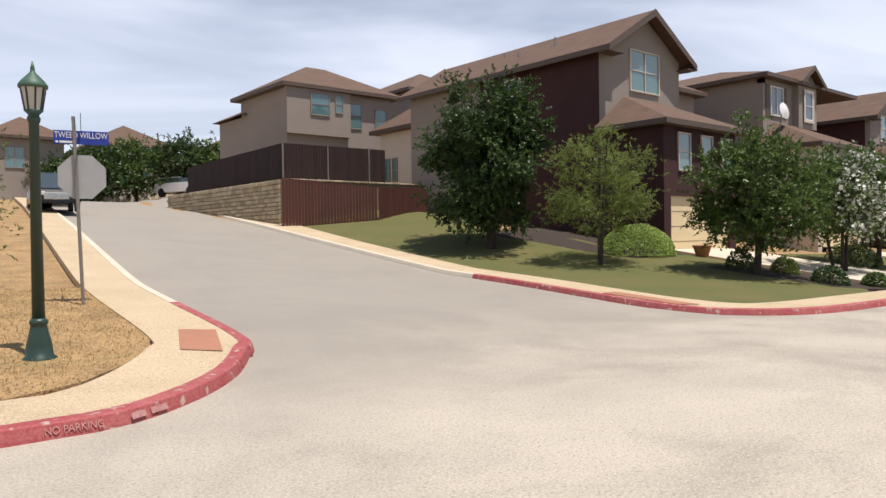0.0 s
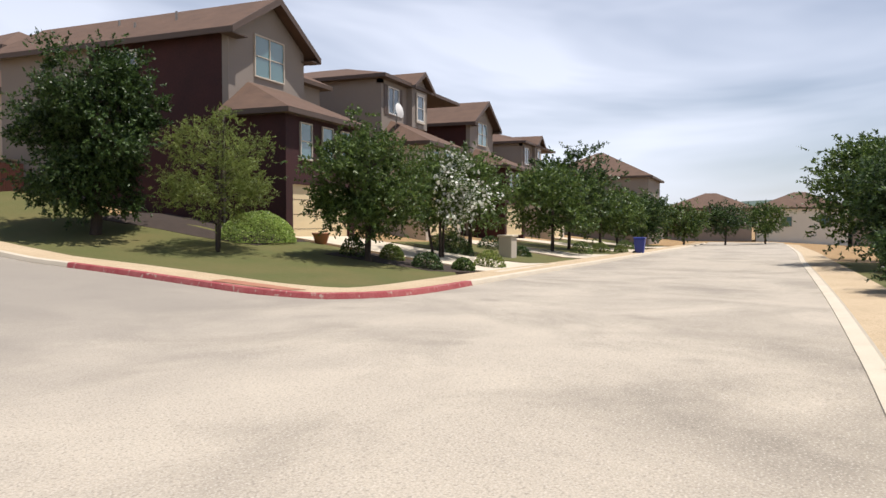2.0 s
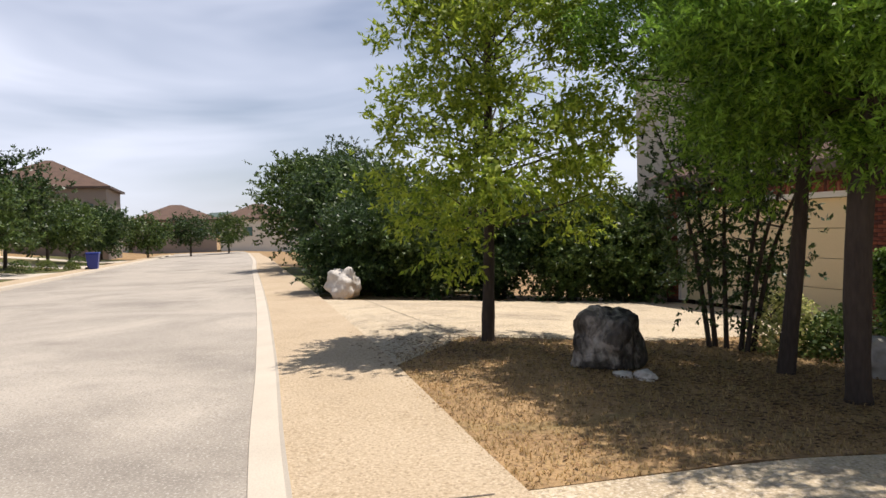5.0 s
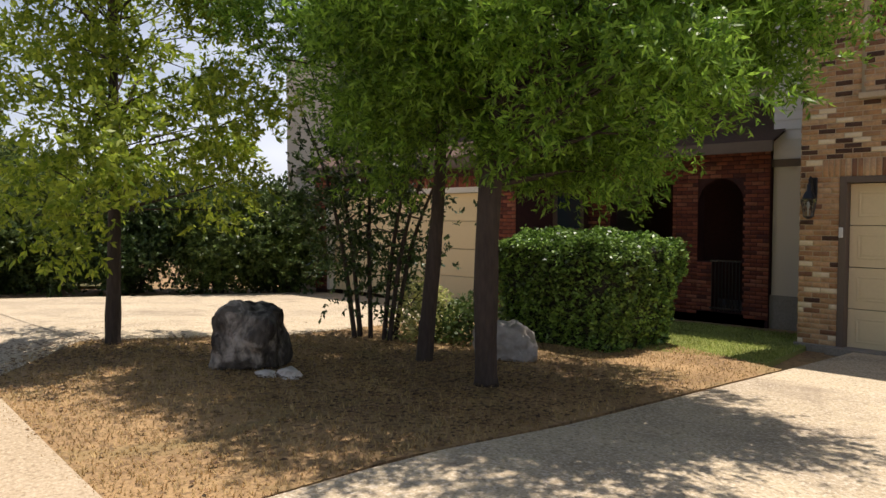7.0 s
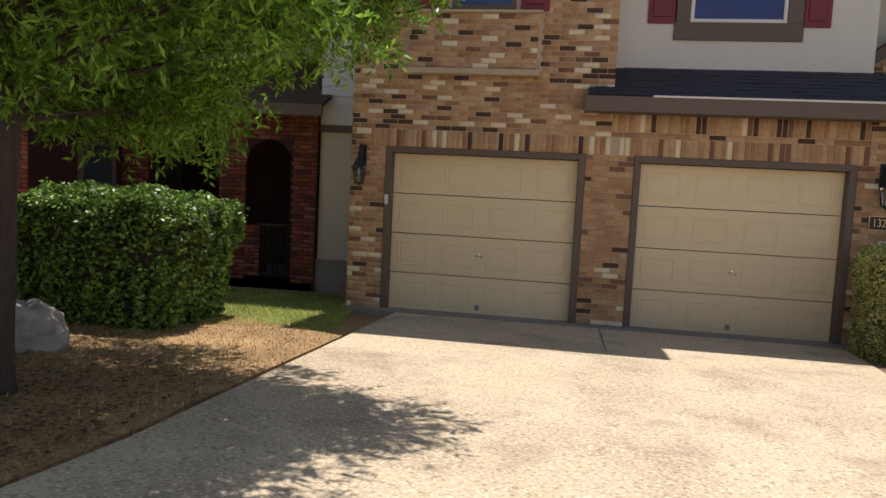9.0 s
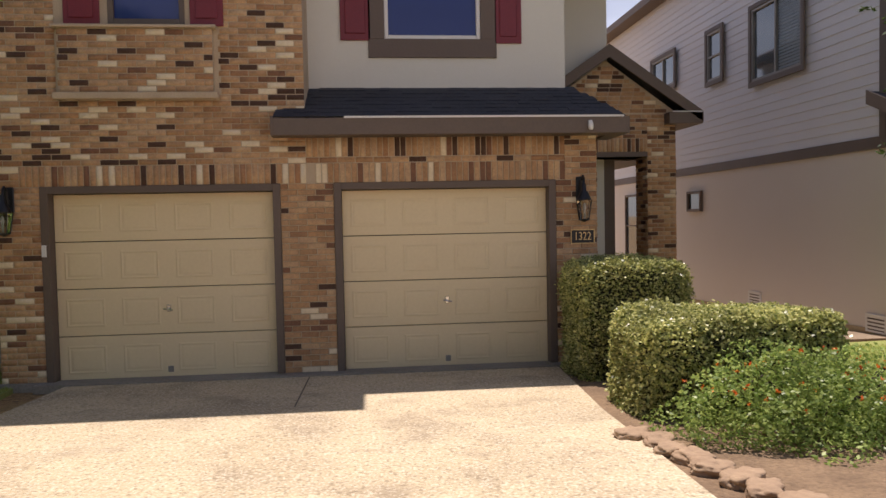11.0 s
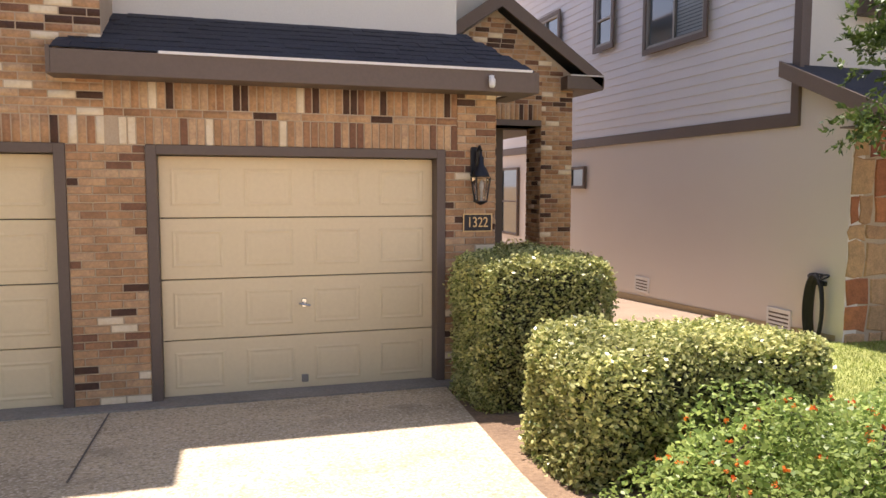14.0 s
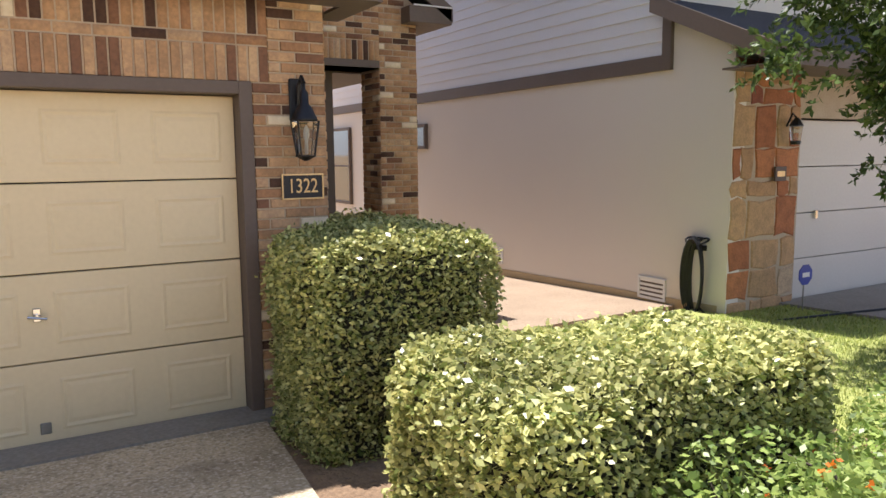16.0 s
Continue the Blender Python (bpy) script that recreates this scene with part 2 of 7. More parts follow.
newer_asphalt(M_ASPHALT)
M_KERB = material("kerb_concrete", (0.66, 0.58, 0.45), 0.85, (0.54, 0.47, 0.36), 1.5, 70, 0.3)
M_RED = material("red_kerb_paint", (0.30, 0.038, 0.045), 0.7, (0.40, 0.12, 0.11), 3.0, 40, 0.3, contrast=0.13, specks=(((0.46, 0.36, 0.29), 9.0, 0.62, 0.70, 0.8),))
M_WALK = material("sidewalk_aggregate", (0.60, 0.475, 0.315), 0.9, (0.42, 0.31, 0.18), 0.9, 42, 0.8, blotch=0.35, distance=0.015, stain=((0.36, 0.27, 0.17), 0.8, 0.55, 0.8), specks=(((0.24, 0.17, 0.09), 36, 0.55, 0.68, 0.5), ((0.74, 0.60, 0.40), 50, 0.55, 0.68, 0.6)))
M_DRIVE = material("driveway_aggregate", (0.68, 0.555, 0.36), 0.9, (0.45, 0.355, 0.22), 0.9, 62, 0.45, blotch=0.3, distance=0.015, contrast=0.15, stain=((0.26, 0.20, 0.135), 0.8, 0.47, 0.72), specks=(((0.20, 0.145, 0.085), 30, 0.54, 0.67, 0.55), ((0.76, 0.66, 0.50), 44, 0.52, 0.66, 0.7), ((0.24, 0.18, 0.12), 2.2, 0.60, 0.76, 0.45)))
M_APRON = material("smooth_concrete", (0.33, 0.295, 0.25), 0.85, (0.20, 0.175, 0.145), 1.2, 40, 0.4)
M_DRY = material("dry_lawn", (0.50, 0.32, 0.145), 0.95, (0.23, 0.14, 0.062), 1.6, 25, 0.9, distance=0.03, stain=((0.23, 0.19, 0.07), 1.1, 0.52, 0.7), specks=(((0.09, 0.055, 0.028), 17, 0.55, 0.68, 0.6),))
M_GREEN = material("green_lawn", (0.085, 0.105, 0.024), 0.95, (0.15, 0.125, 0.042), 0.6, 30, 0.9, distance=0.03)
M_LUSH = material("lush_lawn", (0.34, 0.38, 0.10), 0.95, (0.25, 0.26, 0.075), 0.7, 30, 0.9, distance=0.03)
M_STUCCO = material("grey_stucco", (0.30, 0.255, 0.215), 0.9, (0.25, 0.212, 0.18), 0.5, 90, 0.25)
M_CREAM = material("cream_stucco", (0.62, 0.55, 0.45), 0.9, (0.56, 0.49, 0.40), 0.5, 90, 0.25)
M_PALE = material("pale_stucco", (0.70, 0.68, 0.60), 0.9, (0.64, 0.62, 0.54), 0.6, 90, 0.2)
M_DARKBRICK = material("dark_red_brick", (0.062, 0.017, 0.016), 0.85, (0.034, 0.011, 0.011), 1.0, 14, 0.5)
M_TRIM = material("taupe_trim_paint", (0.145, 0.105, 0.08), 0.6, (0.12, 0.088, 0.068), 2, 40, 0.08)
M_FASCIA = material("brown_fascia_paint", (0.11, 0.075, 0.055), 0.6, (0.09, 0.06, 0.045), 2, 40, 0.08)
M_ROOF = material("brown_shingle", (0.155, 0.092, 0.06), 0.9, (0.095, 0.058, 0.04), 1.2, 22, 0.7, stretch=(1, 1, 3))
M_GARAGE = material("cream_garage_paint", (0.79, 0.645, 0.40), 0.5, (0.74, 0.60, 0.365), 0.7, 30, 0.05)
M_GLASS = glass_material("window_glass", (0.05, 0.07, 0.08))
M_BLUEGLASS = glass_material("blue_window_screen", (0.022, 0.04, 0.17))
M_BLUEGLASS.node_tree.nodes["Principled BSDF"].inputs["Coat Weight"].default_value = 0.0
M_BLUEGLASS.node_tree.nodes["Principled BSDF"].inputs["Specular IOR Level"].default_value = 0.4
M_WHITE = material("white_paint", (0.75, 0.73, 0.69), 0.5, (0.7, 0.68, 0.64), 2, 40, 0.05)
M_BLACK = material("black_metal", (0.015, 0.015, 0.017), 0.4, (0.022, 0.022, 0.024), 4, 60, 0.05, metal=0.3)
M_GREENIRON = material("dark_green_iron", (0.02, 0.045, 0.035), 0.4, (0.028, 0.06, 0.045), 5, 60, 0.1)
M_BARK = material("bark", (0.075, 0.055, 0.042), 0.95, (0.035, 0.026, 0.02), 5, 35, 0.9, stretch=(1, 1, 0.25), distance=0.02)

# ---- the lie of the land ----
HILL = ((-200, 0), (8, 0), (16.5, 0.55), (30, 2.15), (40, 3.2), (50, 4.2), (60, 4.15), (120, 4.3), (400, 4.3))
BACK = ((-400, -1.4), (-40, -1.4), (-22, -0.75), (-12.2, -0.33), (-11.4, -0.30), (-4.2, 0.06), (-1.6, 0.0), (400, 0.0))


def along(table, v):
    return float(np.interp(v, [p[0] for p in table], [p[1] for p in table]))


def land(x, y):
    """Height of the ground, kerbs and pavings apart."""
    z = 0.30 - 0.014 * min(max(0.0, x - 6), 90)
    yard = min(max((x - 15.0) / 6.0, 0.0), 1.0)
    far = min(max((60 - x) / 30.0, 0.45), 1.0)
    z += along(HILL, y) * (far if x > 30 else 1.0)
    if y > 8:
        z += yard * 0.075 * (min(y, 18) - 8)
    if y > 18:
        z += min(max(x - 14.2, 0), 5) * 0.04 * min((y - 18) / 6, 1)
    z += along(BACK, y)
    return z


def drape(name, poly, mat, lift=0.0, step=1.0, parent=None, thick=0.0):
    """A convex patch laid over the land."""
    xs, ys = [p[0] for p in poly], [p[1] for p in poly]
    bm = bmesh.new()
    nx, ny = max(1, math.ceil((max(xs) - min(xs)) / step)), max(1, math.ceil((max(ys) - min(ys)) / step))
    grid = [[bm.verts.new((min(xs) + (max(xs) - min(xs)) * i / nx, min(ys) + (max(ys) - min(ys)) * j / ny, 0)) for j in range(ny + 1)] for i in range(nx + 1)]
    for i in range(nx):
        for j in range(ny):
            bm.faces.new((grid[i][j], grid[i + 1][j], grid[i + 1][j + 1], grid[i][j + 1]))
    area = sum(a[0] * b[1] - b[0] * a[1] for a, b in zip(poly, poly[1:] + poly[:1]))
    ring = poly if area > 0 else poly[::-1]
    for a, b in zip(ring, ring[1:] + ring[:1]):
        bmesh.ops.bisect_plane(bm, geom=bm.verts[:] + bm.edges[:] + bm.faces[:], plane_co=(a[0], a[1], 0), plane_no=(b[1] - a[1], a[0] - b[0], 0), clear_outer=True)
    for v in bm.verts:
        v.co.z = land(v.co.x, v.co.y) + lift
    if thick:
        rim = bmesh.ops.extrude_edge_only(bm, edges=[e for e in bm.edges if e.is_boundary])
        for v in rim["geom"]:
            if isinstance(v, bmesh.types.BMVert):
                v.co.z -= thick
    return part(name, bm, mat, parent)


def smooth_line(pts, n=8):
    """A smooth curve through points."""
    out = []
    for i in range(len(pts) - 1):
        p0, p1, p2, p3 = (Vector(pts[max(0, min(len(pts) - 1, i + k))]) for k in (-1, 0, 1, 2))
        for k in range(n):
            t = k / n
            out.append(0.5 * (2 * p1 + (p2 - p0) * t + (2 * p0 - 5 * p1 + 4 * p2 - p3) * t * t + (3 * p1 - p0 - 3 * p2 + p3) * t ** 3))
    return out + [Vector(pts[-1])]


def offset_line(line, d):
    out = []
    for i, p in enumerate(line):
        t = (line[min(i + 1, len(line) - 1)] - line[max(i - 1, 0)]).normalized()
        out.append(Vector((p.x - t.y * d, p.y + t.x * d)))
    return out


def ribbon(name, line, prof, mat, parent=None):
    """A strip along a line: prof lists (offset to the left of the line, lift)."""
    bm = bmesh.new()
    rows = []
    sides = [offset_line(line, d) for d, _ in prof]
    for i in range(len(line)):
        rows.append([bm.verts.new((s[i].x, s[i].y, land(line[i].x, line[i].y) * 0.0 + land(s[i].x, s[i].y) + l)) for s, (_, l) in zip(sides, prof)])
    for a, b in zip(rows, rows[1:]):
        for k in range(len(prof) - 1):
            bm.faces.new((a[k], a[k + 1], b[k + 1], b[k]))
    return part(name, bm, mat, parent)


def sheet():
    xs = np.concatenate([[-2500, -900, -300, -120, -60], np.arange(-40, 130, 2.0), [140, 180, 260, 500, 1200, 2500]])
    ys = np.concatenate([[-2500, -900, -300, -120, -60], np.arange(-40, 90, 2.0), [100, 140, 200, 400, 1000, 2500]])
    v = [(x, y, land(x, y) - 0.04) for x in xs for y in ys]
    n = len(ys)
    q = [(i * n + j, (i + 1) * n + j, (i + 1) * n + j + 1, i * n + j + 1) for i in range(len(xs) - 1) for j in range(n - 1)]
    return structure(raw("ground", v, q, M_DRY, smooth=True), "dry brown grassy ground reaching the horizon", "ground")


sheet()


# ---- streets ----
LEFT = smooth_line([(-80, 7.2), (-20, 6.7), (-4, 6.55), (0.4, 6.5), (1.2, 6.52), (1.85, 6.85), (2.65, 7.6), (3.45, 8.75), (3.9, 10.0), (4.55, 16.0), (6.2, 28.0), (8.3, 43.0), (9.8, 56.0), (11.0, 72.0)])
RIGHT = smooth_line([(20.6, 72.0), (18.6, 56.0), (15.6, 41.0), (14.2, 30.0), (13.35, 20.0), (13.1, 14.0), (12.75, 10.9), (12.6, 9.3), (12.95, 7.75), (13.9, 6.75), (15.4, 6.35), (18.0, 6.25), (24.0, 6.1), (34.0, 5.7), (60.0, 5.0), (100.0, 4.0)])
NEAR = smooth_line([(100.0, -5.4), (60.0, -4.0), (40.0, -3.0), (28.0, -2.48), (17.0, -1.98), (9.2, -1.55), (4.1, -1.23), (-4.0, -0.95), (-20.0, -1.0), (-80.0, -1.0)])


def paving():
    bm = bmesh.new()
    # asphalt: the main street and the side street meet in one sheet, tucked under the kerbs
    xs = np.concatenate([np.arange(-80, 0, 4.0), np.arange(0, 24, 0.5), np.arange(24, 112, 4.0)])
    def edge(line, x):
        return float(np.interp(x, [p.x for p in line], [p.y for p in line]))
    low = NEAR[::-1]
    ll = [p for p in LEFT if p.y < 8.8]
    rr = [p for p in RIGHT if p.y < 9.3 and p.x >= 12.6]
    top = []
    for x in xs:
        if x <= 3.45:
            t = edge(ll, x)
        elif x >= 12.6:
            t = edge(rr, x)
        else:
            t = 8.8 + 0.5 * (x - 3.45) / 9.15
        top.append(t)
    rows = []
    for x, t in zip(xs, top):
        b = edge(low, x)
        rows.append([bm.verts.new((x, b + (t - b) * k / 8, land(x, b + (t - b) * k / 8))) for k in range(9)])
    for a, b in zip(rows, rows[1:]):
        for k in range(8):
            bm.faces.new((a[k], b[k], b[k + 1], a[k + 1]))
    ys = np.concatenate([[8.6], np.arange(9.3, 20, 0.5), np.arange(20, 73, 2.0)])
    lx = [p for p in LEFT if p.y >= 8.6]
    rx = sorted([p for p in RIGHT if p.y >= 8.6 and p.x <= 21], key=lambda p: p.y)
    rows = []
    for y in ys:
        a = float(np.interp(y, [p.y for p in lx], [p.x for p in lx]))
        b = float(np.interp(y, [p.y for p in rx], [p.x for p in rx]))
        rows.append([bm.verts.new((a + (b - a) * k / 8, y, land(a + (b - a) * k / 8, y))) for k in range(9)])
    for a, b in zip(rows, rows[1:]):
        for k in range(8):
            bm.faces.new((a[k], a[k + 1], b[k + 1], b[k]))
    structure(part("road", bm, M_ASPHALT, smooth=True), "sun-bleached pale grey asphalt road at a junction", "road")


def kerb_run(line, side, a, b, mat, label):
    """A raised kerb along part of a line; side +1 lays it to the left of the line's course."""
    seg = line[a:b + 1]
    s = side
    structure(ribbon("kerb", seg, [(-0.02 * s, -0.06), (0.0, 0.03), (0.03 * s, 0.115), (0.06 * s, 0.13), (0.20 * s, 0.13), (0.21 * s, -0.05)], mat), label, "kerb")


def nearest(line, x, y):
    return min(range(len(line)), key=lambda i: (line[i].x - x) ** 2 + (line[i].y - y) ** 2)


paving()
i0, i1 = nearest(LEFT, -30, 6.7), nearest(LEFT, 4.3, 13.5)
kerb_run(LEFT, 1, 0, i0, M_KERB, "plain concrete kerb along the street")
kerb_run(LEFT, 1, i0, i1, M_RED, "red painted no-parking kerb round the corner")
kerb_run(LEFT, 1, i1, len(LEFT) - 1, M_KERB, "plain concrete kerb climbing the side street")
i2, i3 = nearest(RIGHT, 13.05, 15.5), nearest(RIGHT, 18.0, 5.95)
kerb_run(RIGHT, 1, 0, i2, M_KERB, "plain concrete kerb climbing the side street")
kerb_run(RIGHT, 1, i2, i3, M_RED, "red painted no-parking kerb round the corner")
kerb_run(RIGHT, 1, i3, len(RIGHT) - 1, M_KERB, "low concrete kerb along the street")
structure(ribbon("kerb", NEAR, [(-0.02, -0.06), (0.0, 0.018), (0.21, 0.03), (0.24, 0.05), (0.25, -0.05)], M_KERB), "flat pale concrete ribbon kerb at the road edge", "kerb")
structure(ribbon("sidewalk", LEFT[i0:], [(0.20, 0.122), (1.22, 0.13), (1.23, 0.0)], M_WALK), "buff exposed-aggregate sidewalk round the corner", "sidewalk")
structure(ribbon("sidewalk", RIGHT, [(0.20, 0.122), (1.35, 0.13), (1.36, 0.0)], M_WALK), "buff exposed-aggregate sidewalk along the street", "sidewalk")
structure(ribbon("sidewalk", NEAR, [(0.24, 0.04), (1.46, 0.054), (1.47, -0.05)], M_WALK), "buff exposed-aggregate sidewalk beside the road", "sidewalk")


def joint(x0, y0, x1, y1, lift=0.053):
    """A shallow dark joint across a paving."""
    bm = bmesh.new()
    d = Vector((x1 - x0, y1 - y0)).normalized()
    n = Vector((-d.y, d.x)) * 0.007
    k = 10
    rows = []
    for i in range(k + 1):
        p = Vector((x0 + (x1 - x0) * i / k, y0 + (y1 - y0) * i / k))
        rows.append([bm.verts.new((q.x, q.y, land(q.x, q.y) + lift)) for q in (p - n, p + n)])
    for a, b in zip(rows, rows[1:]):
        bm.faces.new((a[0], a[1], b[1], b[0]))
    structure(part("paving_joint", bm, M_JOINT), "thin dark joint between paving slabs", "joint")


M_JOINT = material("joint_dirt", (0.12, 0.10, 0.075), 0.95, (0.2, 0.17, 0.13), 3, 40, 0.3)
M_PAD = material("brick_red_ramp_pad", (0.42, 0.20, 0.12), 0.9, (0.34, 0.15, 0.09), 2, 40, 0.5)
# tactile ramp pads at the corners
structure(drape("ramp_pad", [(2.72, 9.1), (3.12, 8.75), (3.62, 10.15), (3.2, 10.45)], M_PAD, 0.136, 0.5), "brick-red tactile ramp pad in the corner sidewalk", "ramp pad")
structure(drape("ramp_pad", [(12.85, 8.6), (13.3, 8.3), (13.5, 10.6), (12.95, 10.6)], M_PAD, 0.136, 0.5), "brick-red tactile ramp pad in the corner sidewalk", "ramp pad")

# the near driveway, flaring to the street, with a smooth apron at the garage
for k, poly in enumerate(([(3.62, -11.3), (3.62, -8.9), (-1.60, -8.9), (-1.84, -11.3)], [(3.62, -8.9), (3.66, -5.4), (-1.42, -5.4), (-1.60, -8.9)], [(3.66, -5.4), (3.95, -2.5), (-2.6, -2.3), (-1.42, -5.4)])):
    structure(drape("driveway", poly, M_DRIVE, 0.045 + 0.002 * k, 0.6, thick=0.09), "buff exposed-aggregate driveway sloping to the garage", "driveway")
structure(drape("garage_apron", [(3.95, -11.62), (3.95, -11.28), (-1.95, -11.28), (-1.95, -11.62)], M_APRON, 0.062, 0.6, thick=0.09), "smooth grey concrete apron at the garage doors", "apron")
joint(1.0, -11.25, 1.0, -9.6, 0.053)
joint(4.1, -1.5, 3.95, -2.5, 0.056)
# the east neighbour's driveway
structure(drape("driveway", [(9.3, -11.4), (8.6, -6.5), (15.6, -6.5), (14.9, -11.4)], M_DRIVE, 0.04, 0.8, thick=0.09), "buff driveway of the next house", "driveway")
structure(drape("driveway", [(8.6, -6.5), (9.4, -4.2), (15.9, -4.2), (15.6, -6.5)], M_DRIVE, 0.042, 0.8, thick=0.09), "buff driveway of the next house", "driveway")
structure(drape("driveway", [(9.4, -4.2), (7.6, -2.7), (17.6, -2.9), (15.9, -4.2)], M_DRIVE, 0.044, 0.8, thick=0.09), "buff driveway of the next house", "driveway")
joint(9.2, -4.2, 15.9, -4.2, 0.05)
joint(11.8, -2.7, 12.0, -11.3, 0.05)
# lawns
structure(drape("lawn", [(13.7, 19.5), (13.75, 9.2), (14.6, 7.6), (19.6, 7.25), (22.6, 8.6), (22.9, 15.3), (20.0, 19.5)], M_GREEN, 0.115, 0.7, thick=0.1), "short green lawn on the corner plot", "lawn")
structure(drape("lawn", [(15.2, 32.0), (14.75, 19.5), (20.0, 19.5), (22.5, 32.0)], M_GREEN, 0.1, 1.0, thick=0.1), "short green lawn beside the climbing street", "lawn")
structure(drape("lawn", [(4.3, -11.9), (3.66, -9.7), (5.6, -9.0), (7.2, -10.5), (7.2, -12.6), (4.4, -12.6)], M_LUSH, 0.02, 0.5, thick=0.06), "patch of bright green lawn between the houses", "lawn")
structure(drape("lawn", [(-3.3, -12.2), (-3.3, -9.4), (-7.0, -4.0), (-12.0, -4.0), (-12.0, -11.9), (-7.0, -12.5)], M_LUSH, 0.02, 0.7, thick=0.06), "bright green lawn of the west neighbour", "lawn")
structure(drape("lawn", [(18.6, -3.2), (40.0, -4.3), (44.0, -9.0), (19.0, -8.0)], M_GREEN, 0.03, 1.5, thick=0.06), "green verge lawn behind the sidewalk", "lawn")
# driveways and beds across the street
for x in (23.4, 37.2, 51.2, 65.0):
    z0 = 6.9 - (x - 23) * 0.018
    structure(drape("driveway", [(x - 0.9, z0), (x + 6.6, z0 - 0.08), (x + 5.0, 9.0), (x + 0.1, 9.0)], M_KERB, 0.128, 1.2, thick=0.1), "pale concrete driveway across the street", "driveway")
    structure(drape("driveway", [(x + 0.1, 9.0), (x + 5.0, 9.0), (x + 4.6, 15.6), (x + 0.1, 15.6)], M_KERB, 0.126, 1.2, thick=0.1), "pale concrete driveway across the street", "driveway")
    structure(drape("lawn", [(x + 6.9, 7.3), (x + 12.4, 7.1), (x + 13.3, 9.5), (x + 13.3, 14.0), (x + 5.4, 14.0), (x + 5.4, 9.5)], M_GREEN, 0.11, 1.2, thick=0.1), "small front lawn with planting bed", "lawn")

# ---- the near brick house ----
M_MORTAR = material("buff_mortar", (0.54, 0.43, 0.30), 0.95, (0.44, 0.335, 0.225), 3, 60, 0.4)


def brick_material(name, stops, info):
    m = material(name, (0.62, 0.50, 0.38), 0.9, (0.30, 0.24, 0.18), 9, 50, 0.6, contrast=0.12)
    nt = m.node_tree
    b = nt.nodes["Principled BSDF"]
    old = b.inputs["Base Color"].links[0].from_socket
    g = nt.nodes.new("ShaderNodeObjectInfo" if info else "ShaderNodeNewGeometry")
    r = nt.nodes.new("ShaderNodeValToRGB")
    r.color_ramp.interpolation = "CONSTANT"
    el = r.color_ramp.elements
    el[0].position, el[0].color = stops[0][0], (*stops[0][1], 1)
    el[1].position, el[1].color = stops[1][0], (*stops[1][1], 1)
    for p, c in stops[2:]:
        e = el.new(p)
        e.color = (*c, 1)
    nt.links.new(g.outputs["Random" if info else "Random Per Island"], r.inputs["Fac"])
    mx = nt.nodes.new("ShaderNodeMixRGB")
    mx.blend_type = "OVERLAY"
    mx.inputs["Fac"].default_value = 0.6
    nt.links.new(r.outputs["Color"], mx.inputs["Color1"])
    nt.links.new(old, mx.inputs["Color2"])
    nt.links.new(mx.outputs["Color"], b.inputs["Base Color"])
    return m


TAN = [(0.0, (0.47, 0.31, 0.18)), (0.20, (0.53, 0.37, 0.225)), (0.42, (0.43, 0.275, 0.155)), (0.58, (0.55, 0.41, 0.265)), (0.68, (0.37, 0.22, 0.125)), (0.77, (0.085, 0.048, 0.033)), (0.855, (0.78, 0.69, 0.56)), (0.935, (0.22, 0.12, 0.075))]
RED = [(0.0, (0.20, 0.065, 0.042)), (0.3, (0.25, 0.085, 0.052)), (0.55, (0.15, 0.048, 0.035)), (0.8, (0.30, 0.13, 0.085)), (0.93, (0.10, 0.038, 0.032))]
M_TAN = brick_material("tumbled_tan_brick", TAN, False)
M_TANONE = brick_material("tumbled_tan_brick_piece", TAN, True)
M_REDB = brick_material("red_brick", RED, False)
BL, BH, BJ = 0.194, 0.057, 0.010


def courses(x0, x1, z0, z1, rng, shift=0):
    """Brick rectangles (x0, x1, z0, z1) in running bond."""
    out = []
    n = int(round((z1 - z0) / (BH + BJ)))
    h = (z1 - z0) / max(n, 1)
    for k in range(n):
        x = x0 - (((k + shift) % 2) * 0.5) * (BL + BJ)
        while x < x1 - 0.02:
            a, b = max(x, x0), min(x + BL, x1)
            if b - a > 0.03:
                out.append((a, b, z0 + k * h, z0 + k * h + h - BJ))
            x += BL + BJ
    return out


def soldiers(x0, x1, z0, z1):
    n = int(round((x1 - x0) / (BH + BJ)))
    w = (x1 - x0) / n
    return [(x0 + i * w, x0 + (i + 1) * w - BJ, z0, z1 - BJ) for i in range(n)]


def brick_faces(rects, y, out=1.0, proud=0.009, seed=1):
    """Open-backed bricks on the plane y, as arrays."""
    rng = np.random.default_rng(seed)
    vs, qs = [], []
    for a, b, c, d in rects:
        p = proud * (0.6 + 0.8 * rng.random()) * out
        e = 0.004
        i = len(vs)
        vs += [(a, y, c), (b, y, c), (b, y, d), (a, y, d), (a + e, y + p, c + e), (b - e, y + p, c + e), (b - e, y + p, d - e), (a + e, y + p, d - e)]
        q = [(4, 5, 6, 7), (0, 1, 5, 4), (1, 2, 6, 5), (2, 3, 7, 6), (3, 0, 4, 7)]
        qs += [tuple(i + k for k in (f if out < 0 else f[::-1])) for f in q]
    return vs, qs


house = thing("brick_house", 1.0, -15.0, -0.35, "two-storey tan brick and pale stucco house with two garage doors", "house")
FY = -11.5
bm = bmesh.new()
